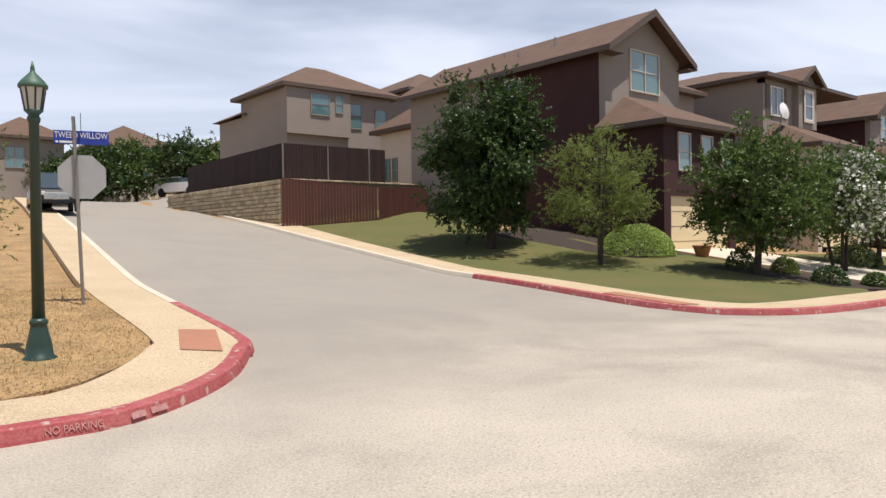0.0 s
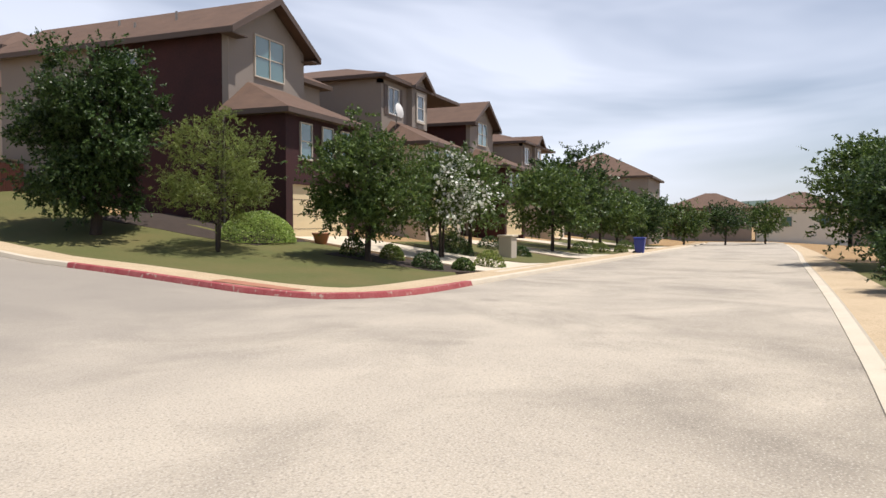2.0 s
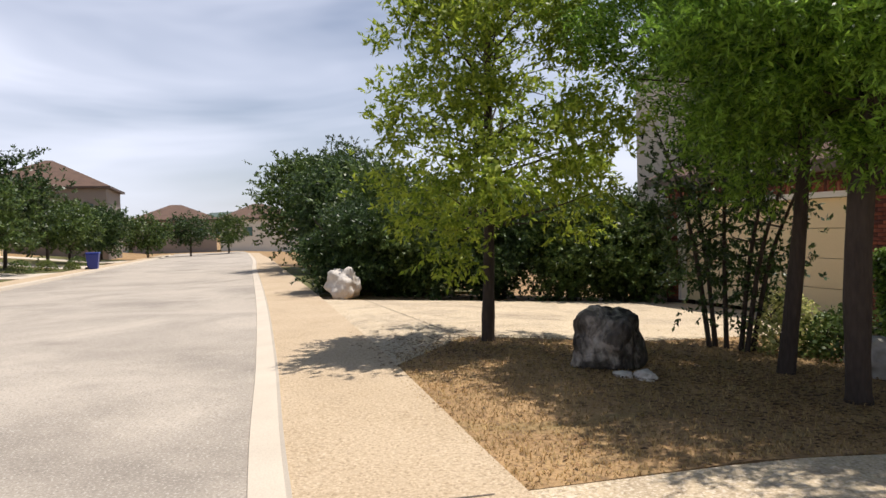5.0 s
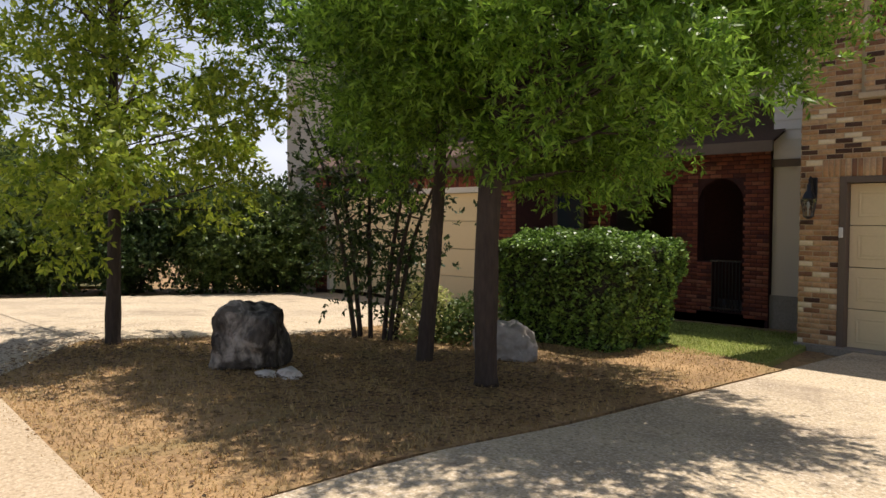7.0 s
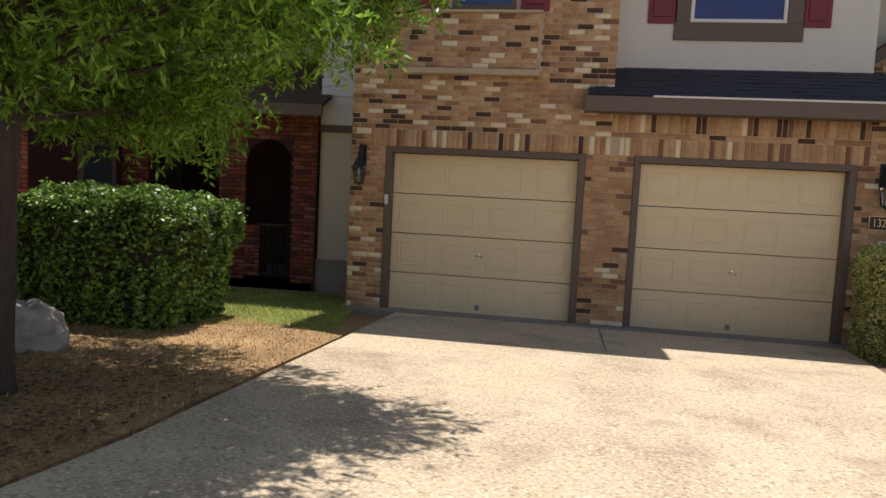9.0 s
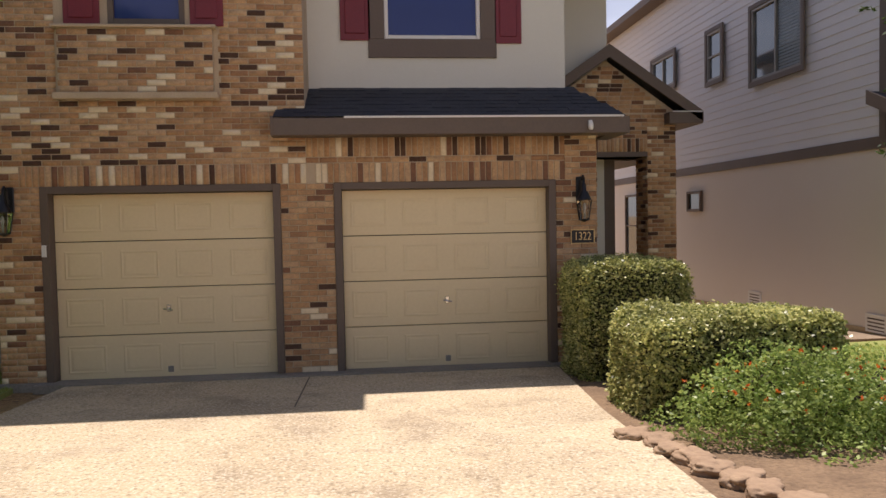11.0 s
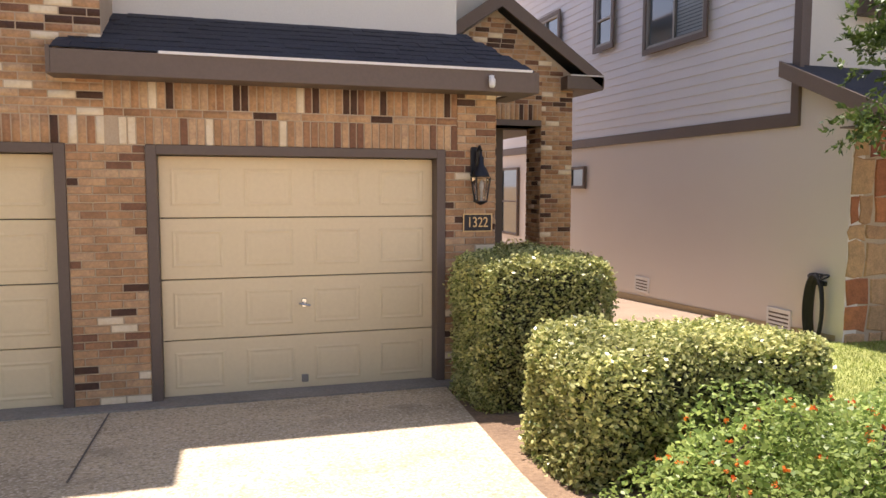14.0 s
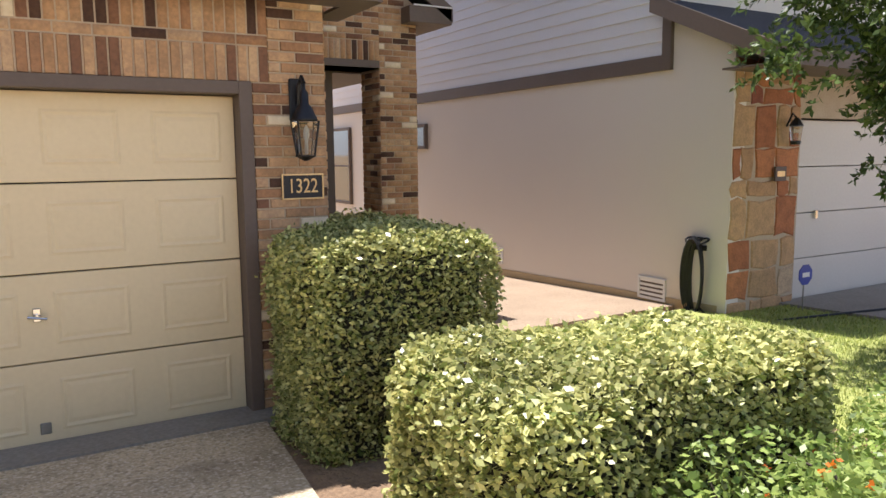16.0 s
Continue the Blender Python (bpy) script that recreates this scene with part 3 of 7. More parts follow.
# left bay, full height, and the garage front, with the openings left free
for b in ((3.887, 4.36, -0.6, 2.22), (0.697, 1.293, -0.6, 2.22), (-2.38, -1.887, -0.6, 2.22)):
    if b[1] - b[0] > 0.01:
        box(bm, b[0], b[1], FY - 0.25, FY, b[2], b[3])
box(bm, 1.0, 4.36, FY - 0.25, FY, 2.22, 3.98)
box(bm, -2.38, 1.0, FY - 0.25, FY, 2.22, 2.90)
box(bm, 3.10, 4.36, FY - 0.25, FY, 3.98, 5.5)
box(bm, 1.0, 2.28, FY - 0.25, FY, 3.98, 5.5)
box(bm, 2.28, 3.10, FY - 0.25, FY, 5.3, 5.5)
box(bm, 1.0, 4.36, FY - 0.25, FY, 5.5, 5.92)
box(bm, 4.11, 4.36, -22.0, FY - 0.25, -0.9, 5.92)
box(bm, -2.38, -2.13, -14.6, FY - 0.25, -0.9, 2.9)
box(bm, 1.0, 1.25, -12.5, FY - 0.25, 2.9, 5.92)
part("brick_wall", bm, M_MORTAR, house, "mortared tan brick wall")
SY = -12.23
for b in ((-2.22, -1.30, 2.85, 5.92), (0.22, 1.0, 2.85, 5.92), (-1.30, 0.22, 2.85, 3.80), (-1.30, 0.22, 5.35, 5.92)):
    boxpart("stucco_wall", house, M_PALE, b[0], b[1], SY - 0.2, SY, b[2], b[3], label="pale greenish-cream stucco upper wall")
for b in ((-2.22, -2.02, -14.7, SY - 0.2, 2.85, 5.92), (-3.6, -2.02, -14.9, -14.7, 2.85, 5.92), (-3.6, -3.4, -22.0, -14.9, -0.9, 5.92), (-3.6, 4.11, -22.2, -22.0, -0.9, 5.92)):
    boxpart("stucco_wall", house, M_PALE, *b)
bm = bmesh.new()
box(bm, -3.4, 4.1, -21.9, -13.6, -0.9, -0.1)
box(bm, 0.75, 1.25, -13.0, FY - 0.25, -0.6, 2.22)
box(bm, -2.13, 4.1, -13.3, -13.2, -0.1, 2.8)
box(bm, -2.1, 4.1, -14.0, -11.8, 2.55, 2.60)
part("interior", bm, M_TRIM, house)
for x0, x1 in ((3.89, 4.40), (0.70, 1.29), (-2.42, -1.89)):
    boxpart("foundation", house, M_APRON, x0, x1, FY - 0.02, FY + 0.035, -0.6, 0.06, bevel=0.008, label="grey concrete footing below the bricks")


def hip(bm, x0, x1, y0, y1, z, rise, over=0.4, thick=0.16, flat_ends=False):
    """A hipped roof over a rectangle, with a fascia."""
    x0, x1, y0, y1 = x0 - over, x1 + over, y0 - over, y1 + over
    w, d = x1 - x0, y1 - y0
    r = min(w, d) / 2
    if w >= d:
        p, q = (x0 + r, y0 + r, z + rise), (x1 - r, y0 + r, z + rise)
        flat(bm, [[(x0, y0, z), (x1, y0, z), q, p], [(x1, y1, z), (x0, y1, z), p, q], [(x0, y1, z), (x0, y0, z), p], [(x1, y0, z), (x1, y1, z), q]])
    else:
        p, q = (x0 + r, y0 + r, z + rise), (x0 + r, y1 - r, z + rise)
        flat(bm, [[(x1, y0, z), (x1, y1, z), q, p], [(x0, y1, z), (x0, y0, z), p, q], [(x0, y0, z), (x1, y0, z), p], [(x1, y1, z), (x0, y1, z), q]])


def eaves(bm, x0, x1, y0, y1, z, over=0.4, h=0.18):
    x0, x1, y0, y1 = x0 - over, x1 + over, y0 - over, y1 + over
    box(bm, x0, x1, y0, y0 + 0.03, z - h, z - 0.003)
    box(bm, x0, x1, y1 - 0.03, y1, z - h, z - 0.003)
    box(bm, x0, x0 + 0.03, y0 + 0.03, y1 - 0.03, z - h, z - 0.003)
    box(bm, x1 - 0.03, x1, y0 + 0.03, y1 - 0.03, z - h, z - 0.003)
    box(bm, x0 + 0.03, x1 - 0.03, y0 + 0.03, y1 - 0.03, z - h, z - h + 0.02)


bm = bmesh.new()
hip(bm, -3.6, 4.36, -22.2, -12.23, 5.95, 2.0, 0.35)
hip(bm, 1.0, 4.36, -16.0, -11.5, 5.955, 1.3, 0.35)
part("roof", bm, M_ROOF, house, "brown shingle main roof")
bm = bmesh.new()
eaves(bm, -3.6, 4.36, -22.2, -12.23, 5.95, 0.35)
box(bm, 0.65, 4.71, -11.88, -11.15, 5.77, 5.945)
part("fascia", bm, M_TRIM, house)


def window_on(parent, x0, x1, z0, z1, y, out, glass, frame=0.05, sill=True, mull=0, rail=False, trim=0.0, trim_mat=None, axis="y", frame_mat=None, cut=False):
    """A window in a wall facing along an axis: frame, panes, and a surround."""
    y = y if cut else y + out * 0.064
    def bx(b, a0, a1, d0, d1, c0, c1, bevel=0.0):
        if axis == "y":
            box(b, a0, a1, y + d0 * out, y + d1 * out, c0, c1, bevel=bevel)
        else:
            box(b, y + d0 * out, y + d1 * out, a0, a1, c0, c1, bevel=bevel)
    bm = bmesh.new()
    for a in ((x0, x0 + frame, z0, z1), (x1 - frame, x1, z0, z1), (x0 + frame, x1 - frame, z0, z0 + frame), (x0 + frame, x1 - frame, z1 - frame, z1)):
        bx(bm, a[0], a[1], -0.06, 0.012, a[2], a[3], bevel=0.006)
    for k in range(mull):
        xm = x0 + (x1 - x0) * (k + 1) / (mull + 1)
        bx(bm, xm - 0.022, xm + 0.022, -0.05, 0.008, z0 + frame, z1 - frame)
    if rail:
        zm = (z0 + z1) / 2
        bx(bm, x0 + frame, x1 - frame, -0.055, 0.004, zm - 0.018, zm + 0.018)
    win = part("window_frame", bm, frame_mat or M_WHITE, parent)
    bm = bmesh.new()
    bx(bm, x0 + frame, x1 - frame, -0.045, -0.035, z0 + frame, z1 - frame)
    part("pane", bm, glass, win, "dark reflecting window glass")
    if trim:
        bm = bmesh.new()
        t = trim
        for a in ((x0 - t, x0, z0, z1 + t), (x1, x1 + t, z0, z1 + t), (x0 - t, x1 + t, z0 - t * 1.15, z0), (x0, x1, z1, z1 + t)):
            bx(bm, a[0], a[1], -0.01, 0.03, a[2], a[3], bevel=0.004)
        part("surround", bm, trim_mat or M_TRIM, win, "painted flat window surround")
    return win


window_on(house, 2.28, 3.10, 3.99, 5.3, FY, 1, M_BLUEGLASS, 0.06, frame_mat=M_TRIM, cut=True)
window_on(house, -1.14, 0.06, 4.02, 5.3, SY, 1, M_BLUEGLASS, 0.05, trim=0.2, frame_mat=M_WHITE, cut=True)
bm = bmesh.new()
box(bm, -1.30, 0.22, SY - 0.2, SY - 0.1, 3.8, 5.35)
part("blocking", bm, M_BLACK, house)
M_SHUTTER = material("wine_red_shutter_paint", (0.20, 0.02, 0.03), 0.5, (0.16, 0.016, 0.025), 2, 40, 0.05)
for x0, x1, y, z0 in ((3.18, 3.56, FY, 3.97), (1.86, 2.22, FY, 3.97), (0.23, 0.60, SY, 4.0), (-1.66, -1.32, SY, 3.97)):
    bm = bmesh.new()
    box(bm, x0, x1, y + 0.005, y + 0.03, z0, z0 + 1.35, bevel=0.005)
    box(bm, x0 + 0.06, x1 - 0.06, y + 0.03, y + 0.042, z0 + 0.08, z0 + 0.62, bevel=0.008)
    box(bm, x0 + 0.06, x1 - 0.06, y + 0.03, y + 0.042, z0 + 0.70, z0 + 1.27, bevel=0.008)
    part("shutter", bm, M_SHUTTER, house, "wine-red panelled wooden shutter")
# brick apron box under the left window
bm = bmesh.new()
box(bm, 1.98, 3.62, FY, FY + 0.07, 3.24, 3.93)
box(bm, 1.93, 3.67, FY, FY + 0.12, 3.16, 3.235, bevel=0.008)
box(bm, 1.93, 3.67, FY, FY + 0.12, 3.932, 3.965, bevel=0.006)
part("window_apron", bm, M_MORTAR, house, "projecting brick panel with ledge under the window")

# bricks
rng = np.random.default_rng(5)
single, rest = [], []
single += courses(0.70, 1.29, 0.06, 2.22, rng)
single += courses(-2.38, -1.89, 0.06, 2.22, rng)
rest += courses(3.89, 4.36, 0.06, 2.22, rng)
rest += soldiers(1.00, 4.10, 2.22, 2.45) + courses(4.10, 4.36, 2.22, 2.45, rng)
rest += courses(1.0, 4.36, 2.45, 3.16, rng) + courses(3.67, 4.36, 3.16, 5.9, rng) + courses(1.0, 1.93, 3.16, 5.9, rng)
single += soldiers(-2.0, 0.90, 2.22, 2.45) + courses(-2.38, -2.0, 2.22, 2.90, rng)
rest += courses(-2.0, 1.0, 2.45, 2.517, rng) + soldiers(-2.0, 1.0, 2.517, 2.74) + courses(-2.0, 1.0, 2.74, 2.87, rng)
v1, q1 = brick_faces(rest, FY, 1, seed=3)
v2, q2 = brick_faces(courses(1.98, 3.62, 3.24, 3.93, rng), FY + 0.07, 1, seed=4)
q2 = [tuple(i + len(v1) for i in f) for f in q2]
ob = raw("brickwork", v1 + v2, q1 + q2, M_TAN, house)
ob["kind"] = "stuff"
# the return of the wall at the side door passage
cut = courses(-14.6, -11.5, 0.06, 2.85, rng)
v3, q3 = brick_faces(cut, 0.0, 1, seed=7)
v3 = [(-2.38 - y, x, z) for x, y, z in v3]
ob = raw("brickwork", v3, q3, M_TAN, house)
ob["kind"] = "stuff"
cut = courses(-22.0, -11.5, -0.3, 3.0, rng)
v3, q3 = brick_faces(cut, 0.0, 1, seed=8)
v3 = [(4.36 + y, x, z) for x, y, z in v3]
ob = raw("brickwork", v3, q3, M_TAN, house)
ob["kind"] = "stuff"


def garage_door(x0, x1, parent):
    y = FY - 0.13
    door = thing("garage_door", (x0 + x1) / 2, y, 0.0, "closed cream panelled sectional garage door with a small handle", "garage door", "garage doors of the brick house")
    h = 2.13 / 4
    for k in range(4):
        bm = bmesh.new()
        z = 0.012 + k * h
        box(bm, x0, x1, y - 0.04, y, z, z + h - 0.009, bevel=0.004)
        w = (x1 - x0) / 4
        for i in range(4):
            a, b = x0 + i * w + 0.09, x0 + (i + 1) * w - 0.09
            c, d = z + 0.10, z + h - 0.11
            # a sunk moulding round a raised field
            v = []
            for inset, dep in ((0.0, 0.001), (0.016, 0.006), (0.034, 0.001), (0.06, 0.005)):
                v.append([bm.verts.new(p) for p in ((a + inset, y + dep, c + inset), (b - inset, y + dep, c + inset), (b - inset, y + dep, d - inset), (a + inset, y + dep, d - inset))])
            for r, q in zip(v, v[1:]):
                for e in range(4):
                    bm.faces.new((r[e], r[(e + 1) % 4], q[(e + 1) % 4], q[e]))
            bm.faces.new(v[-1])
        part("door_section", bm, M_GARAGE, door)
    bm = bmesh.new()
    box(bm, x0 - 0.01, x1 + 0.01, y - 0.06, y + 0.008, -0.06, 0.045)
    part("bottom_seal", bm, M_BLACK, door, "black rubber bottom seal")
    xm = (x0 + x1) / 2
    bm = bmesh.new()
    box(bm, xm - 0.022, xm + 0.022, y, y + 0.012, 0.79, 0.87, bevel=0.004)
    tube(bm, [(xm, y + 0.01, 0.83), (xm, y + 0.045, 0.83)], [0.008, 0.008])
    tube(bm, [(xm - 0.05, y + 0.05, 0.81), (xm + 0.05, y + 0.05, 0.83)], [0.009, 0.009])
    part("handle", bm, M_CHROME, door, "small chrome twist handle")
    bm = bmesh.new()
    box(bm, xm - 0.03, xm + 0.03, y, y + 0.012, 0.10, 0.17, bevel=0.004)
    part("lock_plate", bm, M_GREYMETAL, door, "small grey metal plate")
    return door


M_CHROME = material("chrome", (0.7, 0.68, 0.64), 0.2, (0.6, 0.58, 0.55), 10, 60, 0.02, metal=1.0)
M_GREYMETAL = material("grey_metal", (0.30, 0.28, 0.25), 0.5, (0.25, 0.23, 0.2), 10, 60, 0.05, metal=0.6)
for x0, x1 in ((1.38, 3.80), (-1.80, 0.61)):
    garage_door(x0, x1, house)
    bm = bmesh.new()
    box(bm, x0 - 0.085, x0 - 0.002, FY - 0.24, FY + 0.02, 0.0, 2.22, bevel=0.004)
    box(bm, x1 + 0.002, x1 + 0.085, FY - 0.24, FY + 0.02, 0.0, 2.22, bevel=0.004)
    box(bm, x0 - 0.002, x1 + 0.002, FY - 0.24, FY + 0.02, 2.14, 2.22, bevel=0.004)
    part("garage_door_frame", bm, M_TRIM, house, "taupe painted wooden garage door frame")
# a small keypad on the left frame
bm = bmesh.new()
box(bm, 3.83, 3.88, FY + 0.02, FY + 0.035, 1.45, 1.58, bevel=0.004)
part("keypad", bm, M_WHITE, house, "small white door keypad")

# the low skirt roof over the right garage
bm = bmesh.new()
ex0, ex1, ey, ez = 1.32, -2.66, -11.24, 2.93
ux0, ux1, uy, uz = 1.0, -2.3, -12.24, 3.42
flat(bm, [[(ex1, ey, ez), (ex0, ey, ez), (ux0, uy, uz), (ux1, uy, uz)], [(ex1, ey, ez), (ux1, uy, uz), (ux1, -12.6, uz), (ex1, -12.0, ez)], [(ex0, ey, ez), (ex0, -11.498, ez + 0.12), (ux0, -11.498, ez + 0.12), (ux0, uy, uz)], [(ux1, uy, uz), (ux1 + 2.0, uy, uz), (ux1 + 2.0, -13.3, uz), (ux1, -13.3, uz)]])
M_SLATE = material("blue_black_shingle", (0.055, 0.058, 0.07), 0.85, (0.03, 0.032, 0.042), 1.5, 40, 0.8, island=0.35, objrand=0.35)
skirt = part("skirt_roof", bm, M_SLATE, house, "blue-black shingle skirt roof")
bm = bmesh.new()
box(bm, ex1 - 0.0, ex0, ey, ey + 0.03, ez - 0.20, ez - 0.012, bevel=0.004)
box(bm, ex1, ex0, -11.49, ey, ez - 0.20, ez - 0.18)
box(bm, ex0, ex0 + 0.03, -11.49, ey + 0.03, ez - 0.20, ez + 0.01)
box(bm, ex1 - 0.03, ex1, -12.0, ey + 0.03, ez - 0.20, ez - 0.012)
box(bm, ex1, -2.5, -12.0, -11.49, ez - 0.20, ez - 0.18)
part("skirt_fascia", bm, M_TRIM, house, "taupe painted fascia board")
# sun glint on the drip edge, put in as white and ended at the shadow
bm = bmesh.new()
box(bm, -2.62, 0.55, ey + 0.03, ey + 0.042, ez - 0.018, ez + 0.004)
part("drip_edge", bm, M_WHITE, house, "white metal drip edge, drawn only where the sun glints on it")
rows_n = 8
slope = Vector((0, uy - ey, uz - ez))
nrm = Vector((0, slope.z, -slope.y)).normalized()
shingle_mesh = {}
rng = np.random.default_rng(11)
for k in range(rows_n):
    f0, f1 = k / rows_n, min((k + 1.35) / rows_n, 1.0)
    xa, xb = ex0 + (ux0 - ex0) * f0, ex1 + (ux1 - ex1) * f0
    x = xa - 0.17 * (k % 2)
    while x > xb + 0.05:
        w = min(float(rng.choice([0.13, 0.17, 0.22])), x - xb)
        key = (round(w, 3), int(rng.integers(0, 2)))
        if key not in shingle_mesh:
            ln = slope.length * 1.3 / rows_n
            d = slope.normalized() * ln
            t = nrm * (0.008 + 0.006 * key[1])
            me = bpy.data.meshes.new("shingle")
            a, b = Vector((0, 0, 0)), Vector((-w + 0.004, 0, 0))
            me.from_pydata([a, b, b + d, a + d, a + t, b + t, b + d + t * 0.2, a + d + t * 0.2], [], [(4, 5, 6, 7), (0, 1, 5, 4), (1, 2, 6, 5), (3, 0, 4, 7)])
            me.materials.append(M_SLATE)
            shingle_mesh[key] = me
        o = new("shingle", shingle_mesh[key])
        hang(o, skirt)
        o.location = Vector((x, ey, ez)) + slope * f0 + nrm * 0.002
        x -= w

# porch with its own brick gable
PY = -14.45
bm = bmesh.new()
box(bm, -4.64, -4.17, PY - 0.5, PY, -0.9, 2.72)
box(bm, -3.30, -2.4, PY - 0.35, PY, -0.9, 2.72)
box(bm, -4.64, -2.4, PY - 0.5, PY, 2.72, 3.40)
flat(bm, [[(-4.68, PY, 3.40), (-2.3, PY, 3.40), (-3.49, PY, 4.25)], [(-4.68, PY - 0.3, 3.40), (-3.49, PY - 0.3, 4.25), (-2.3, PY - 0.3, 3.40)]])
part("porch_wall", bm, M_MORTAR, house, "brick porch front with a gable")
pr = courses(-4.64, -4.17, -0.1, 2.80, rng) + courses(-3.30, -2.4, -0.1, 2.80, rng) + soldiers(-4.17, -2.4, 2.80, 3.02) + courses(-4.64, -4.17, 2.80, 3.40, rng) + courses(-4.17, -2.4, 3.02, 3.40, rng)
for k in range(11):
    z = 3.42 + k * 0.067
    half = 1.10 * (4.25 - z - 0.06) / 0.85
    if half > 0.1:
        pr += courses(-3.49 - half, -3.49 + half, z, z + 0.067, rng, k)
v4, q4 = brick_faces(pr, PY, 1, seed=9)
side = courses(PY - 0.5, PY, -0.1, 2.7, rng)
v5, q5 = brick_faces(side, 0.0, 1, seed=10)
v6 = [(-4.17 + y, x, z) for x, y, z in v5]
v7 = [(-4.64 - y, x, z) for x, y, z in v5]
allv, allq = list(v4), list(q4)
for v, q in ((v6, q5), (v7, q5)):
    allq += [tuple(i + len(allv) for i in f) for f in q]
    allv += v
ob = raw("brickwork", allv, allq, M_TAN, house)
ob["kind"] = "stuff"
bm = bmesh.new()
gy = PY + 0.22
flat(bm, [[(-5.0, gy, 3.42), (-3.49, gy, 4.46), (-3.49, -20, 4.46), (-5.0, -20, 3.42)], [(-3.49, gy, 4.46), (-1.98, gy, 3.42), (-1.98, -14.9, 3.42), (-3.49, -14.9, 4.46)]])
part("porch_roof", bm, M_SLATE, house, "dark shingle porch roof")
bm = bmesh.new()
flat(bm, [[(-4.98, gy - 0.05, 3.40), (-3.49, gy - 0.05, 4.42), (-3.49, PY, 4.42), (-4.98, PY, 3.40)], [(-3.49, gy - 0.05, 4.42), (-2.0, gy - 0.05, 3.40), (-2.0, PY, 3.40), (-3.49, PY, 4.42)]])
part("rake_soffit", bm, M_TRIM, house)
bm = bmesh.new()
for s in (-1, 1):
    a, b = (-3.49 + s * 1.52, 3.415), (-3.49, 4.455)
    v = [bm.verts.new(p) for p in ((a[0], gy, a[1]), (b[0], gy, b[1]), (b[0], gy, b[1] - 0.2), (a[0], gy, a[1] - 0.17), (a[0], gy - 0.04, a[1]), (b[0], gy - 0.04, b[1]), (b[0], gy - 0.04, b[1] - 0.2), (a[0], gy - 0.04, a[1] - 0.17))]
    for q in ((0, 1, 2, 3), (4, 7, 6, 5), (0, 4, 5, 1), (3, 2, 6, 7), (0, 3, 7, 4)):
        bm.faces.new([v[i] for i in q])
box(bm, -5.0, -4.45, PY, gy, 3.22, 3.40, bevel=0.005)
box(bm, -5.0, -4.68, -20.0, PY, 3.22, 3.40)
part("porch_fascia", bm, M_TRIM, house, "taupe rake boards and eave return")
# the eave return's sun glint, likewise a white strip
bm = bmesh.new()
box(bm, -5.0, -4.5, gy, gy + 0.012, 3.40, 3.415)
part("drip_edge", bm, M_WHITE, house, "white metal drip edge, drawn only where the sun glints on it")
bm = bmesh.new()
box(bm, -4.62, -3.30, -19.6, PY - 0.51, 2.70, 2.74)
part("porch_soffit", bm, M_TRIM, house)
# added dark panel: its colour stands in for brick in the entry's shade
boxpart("entry_jamb", house, M_TRIM, -3.80, -3.30, -15.12, -14.96, -0.3, 2.70, label="dark taupe panel standing in for shaded brick of the side entry")
boxpart("porch_lintel", house, M_TRIM, -4.17, -3.30, PY - 0.5, PY + 0.004, 2.72, 2.80, label="taupe painted beam over the porch opening")
window_on(house, -16.9, -16.0, 0.2, 2.2, -3.62, -1, M_GLASS, 0.06, axis="x", trim=0.06)


def wall_lantern(x, y, z, label):
    """A black carriage lantern hung from a curved wall bracket."""
    o = thing("wall_lantern", x, y, z, label, "wall lamp", "lanterns of the brick house")
    bm = bmesh.new()
    box(bm, x - 0.055, x + 0.055, y, y + 0.02, z + 0.02, z + 0.30, bevel=0.01)
    part("back_plate", bm, M_BLACK, o)
    bm = bmesh.new()
    yc = y + 0.15
    tube(bm, [(x, y + 0.02, z + 0.12), (x, y + 0.06, z + 0.26), (x, y + 0.11, z + 0.30), (x, yc, z + 0.26)], [0.014] * 4)
    part("bracket", bm, M_BLACK, o)
    bm = bmesh.new()
    lathe(bm, [(0.09, z + 0.02), (0.085, z + 0.035), (0.055, z + 0.10), (0.03, z + 0.13), (0.028, z + 0.20), (0.012, z + 0.22), (0.01, z + 0.26)], x, yc, 8)
    part("cap", bm, M_BLACK, o, "", True)
    for sx in (-1, 1):
        for sy in (-1, 1):
            bm = bmesh.new()
            tube(bm, [(x + sx * 0.045, yc + sy * 0.045, z - 0.20), (x + sx * 0.07, yc + sy * 0.07, z + 0.02)], [0.006, 0.006], 5)
            part("cage_bar", bm, M_BLACK, o)
    bm = bmesh.new()
    lathe(bm, [(0.058, z - 0.195), (0.094, z + 0.015)], x, yc, 4)
    bmesh.ops.rotate(bm, verts=bm.verts, cent=(x, yc, z), matrix=Matrix.Rotation(radians(45), 3, "Z"))
    g = part("lantern_glass", bm, M_CLEAR, o, "clear lantern glass")
    g.visible_shadow = False
    bm = bmesh.new()
    lathe(bm, [(0.012, z - 0.19), (0.012, z - 0.10), (0.022, z - 0.07), (0.018, z - 0.03), (0.004, z - 0.005)], x, yc, 8)
    part("bulb", bm, M_WHITE, o, "unlit candle bulb", True)
    bm = bmesh.new()
    lathe(bm, [(0.01, z - 0.235), (0.07, z - 0.205), (0.07, z - 0.195)], x, yc, 8)
    part("base", bm, M_BLACK, o)
    return o


M_CLEAR = bpy.data.materials.new("clear_glass")
M_CLEAR.use_nodes = True
cg = M_CLEAR.node_tree.nodes["Principled BSDF"]
cg.inputs["Transmission Weight"].default_value = 1.0
cg.inputs["Roughness"].default_value = 0.05
cg.inputs["Base Color"].default_value = (0.85, 0.85, 0.8, 1)
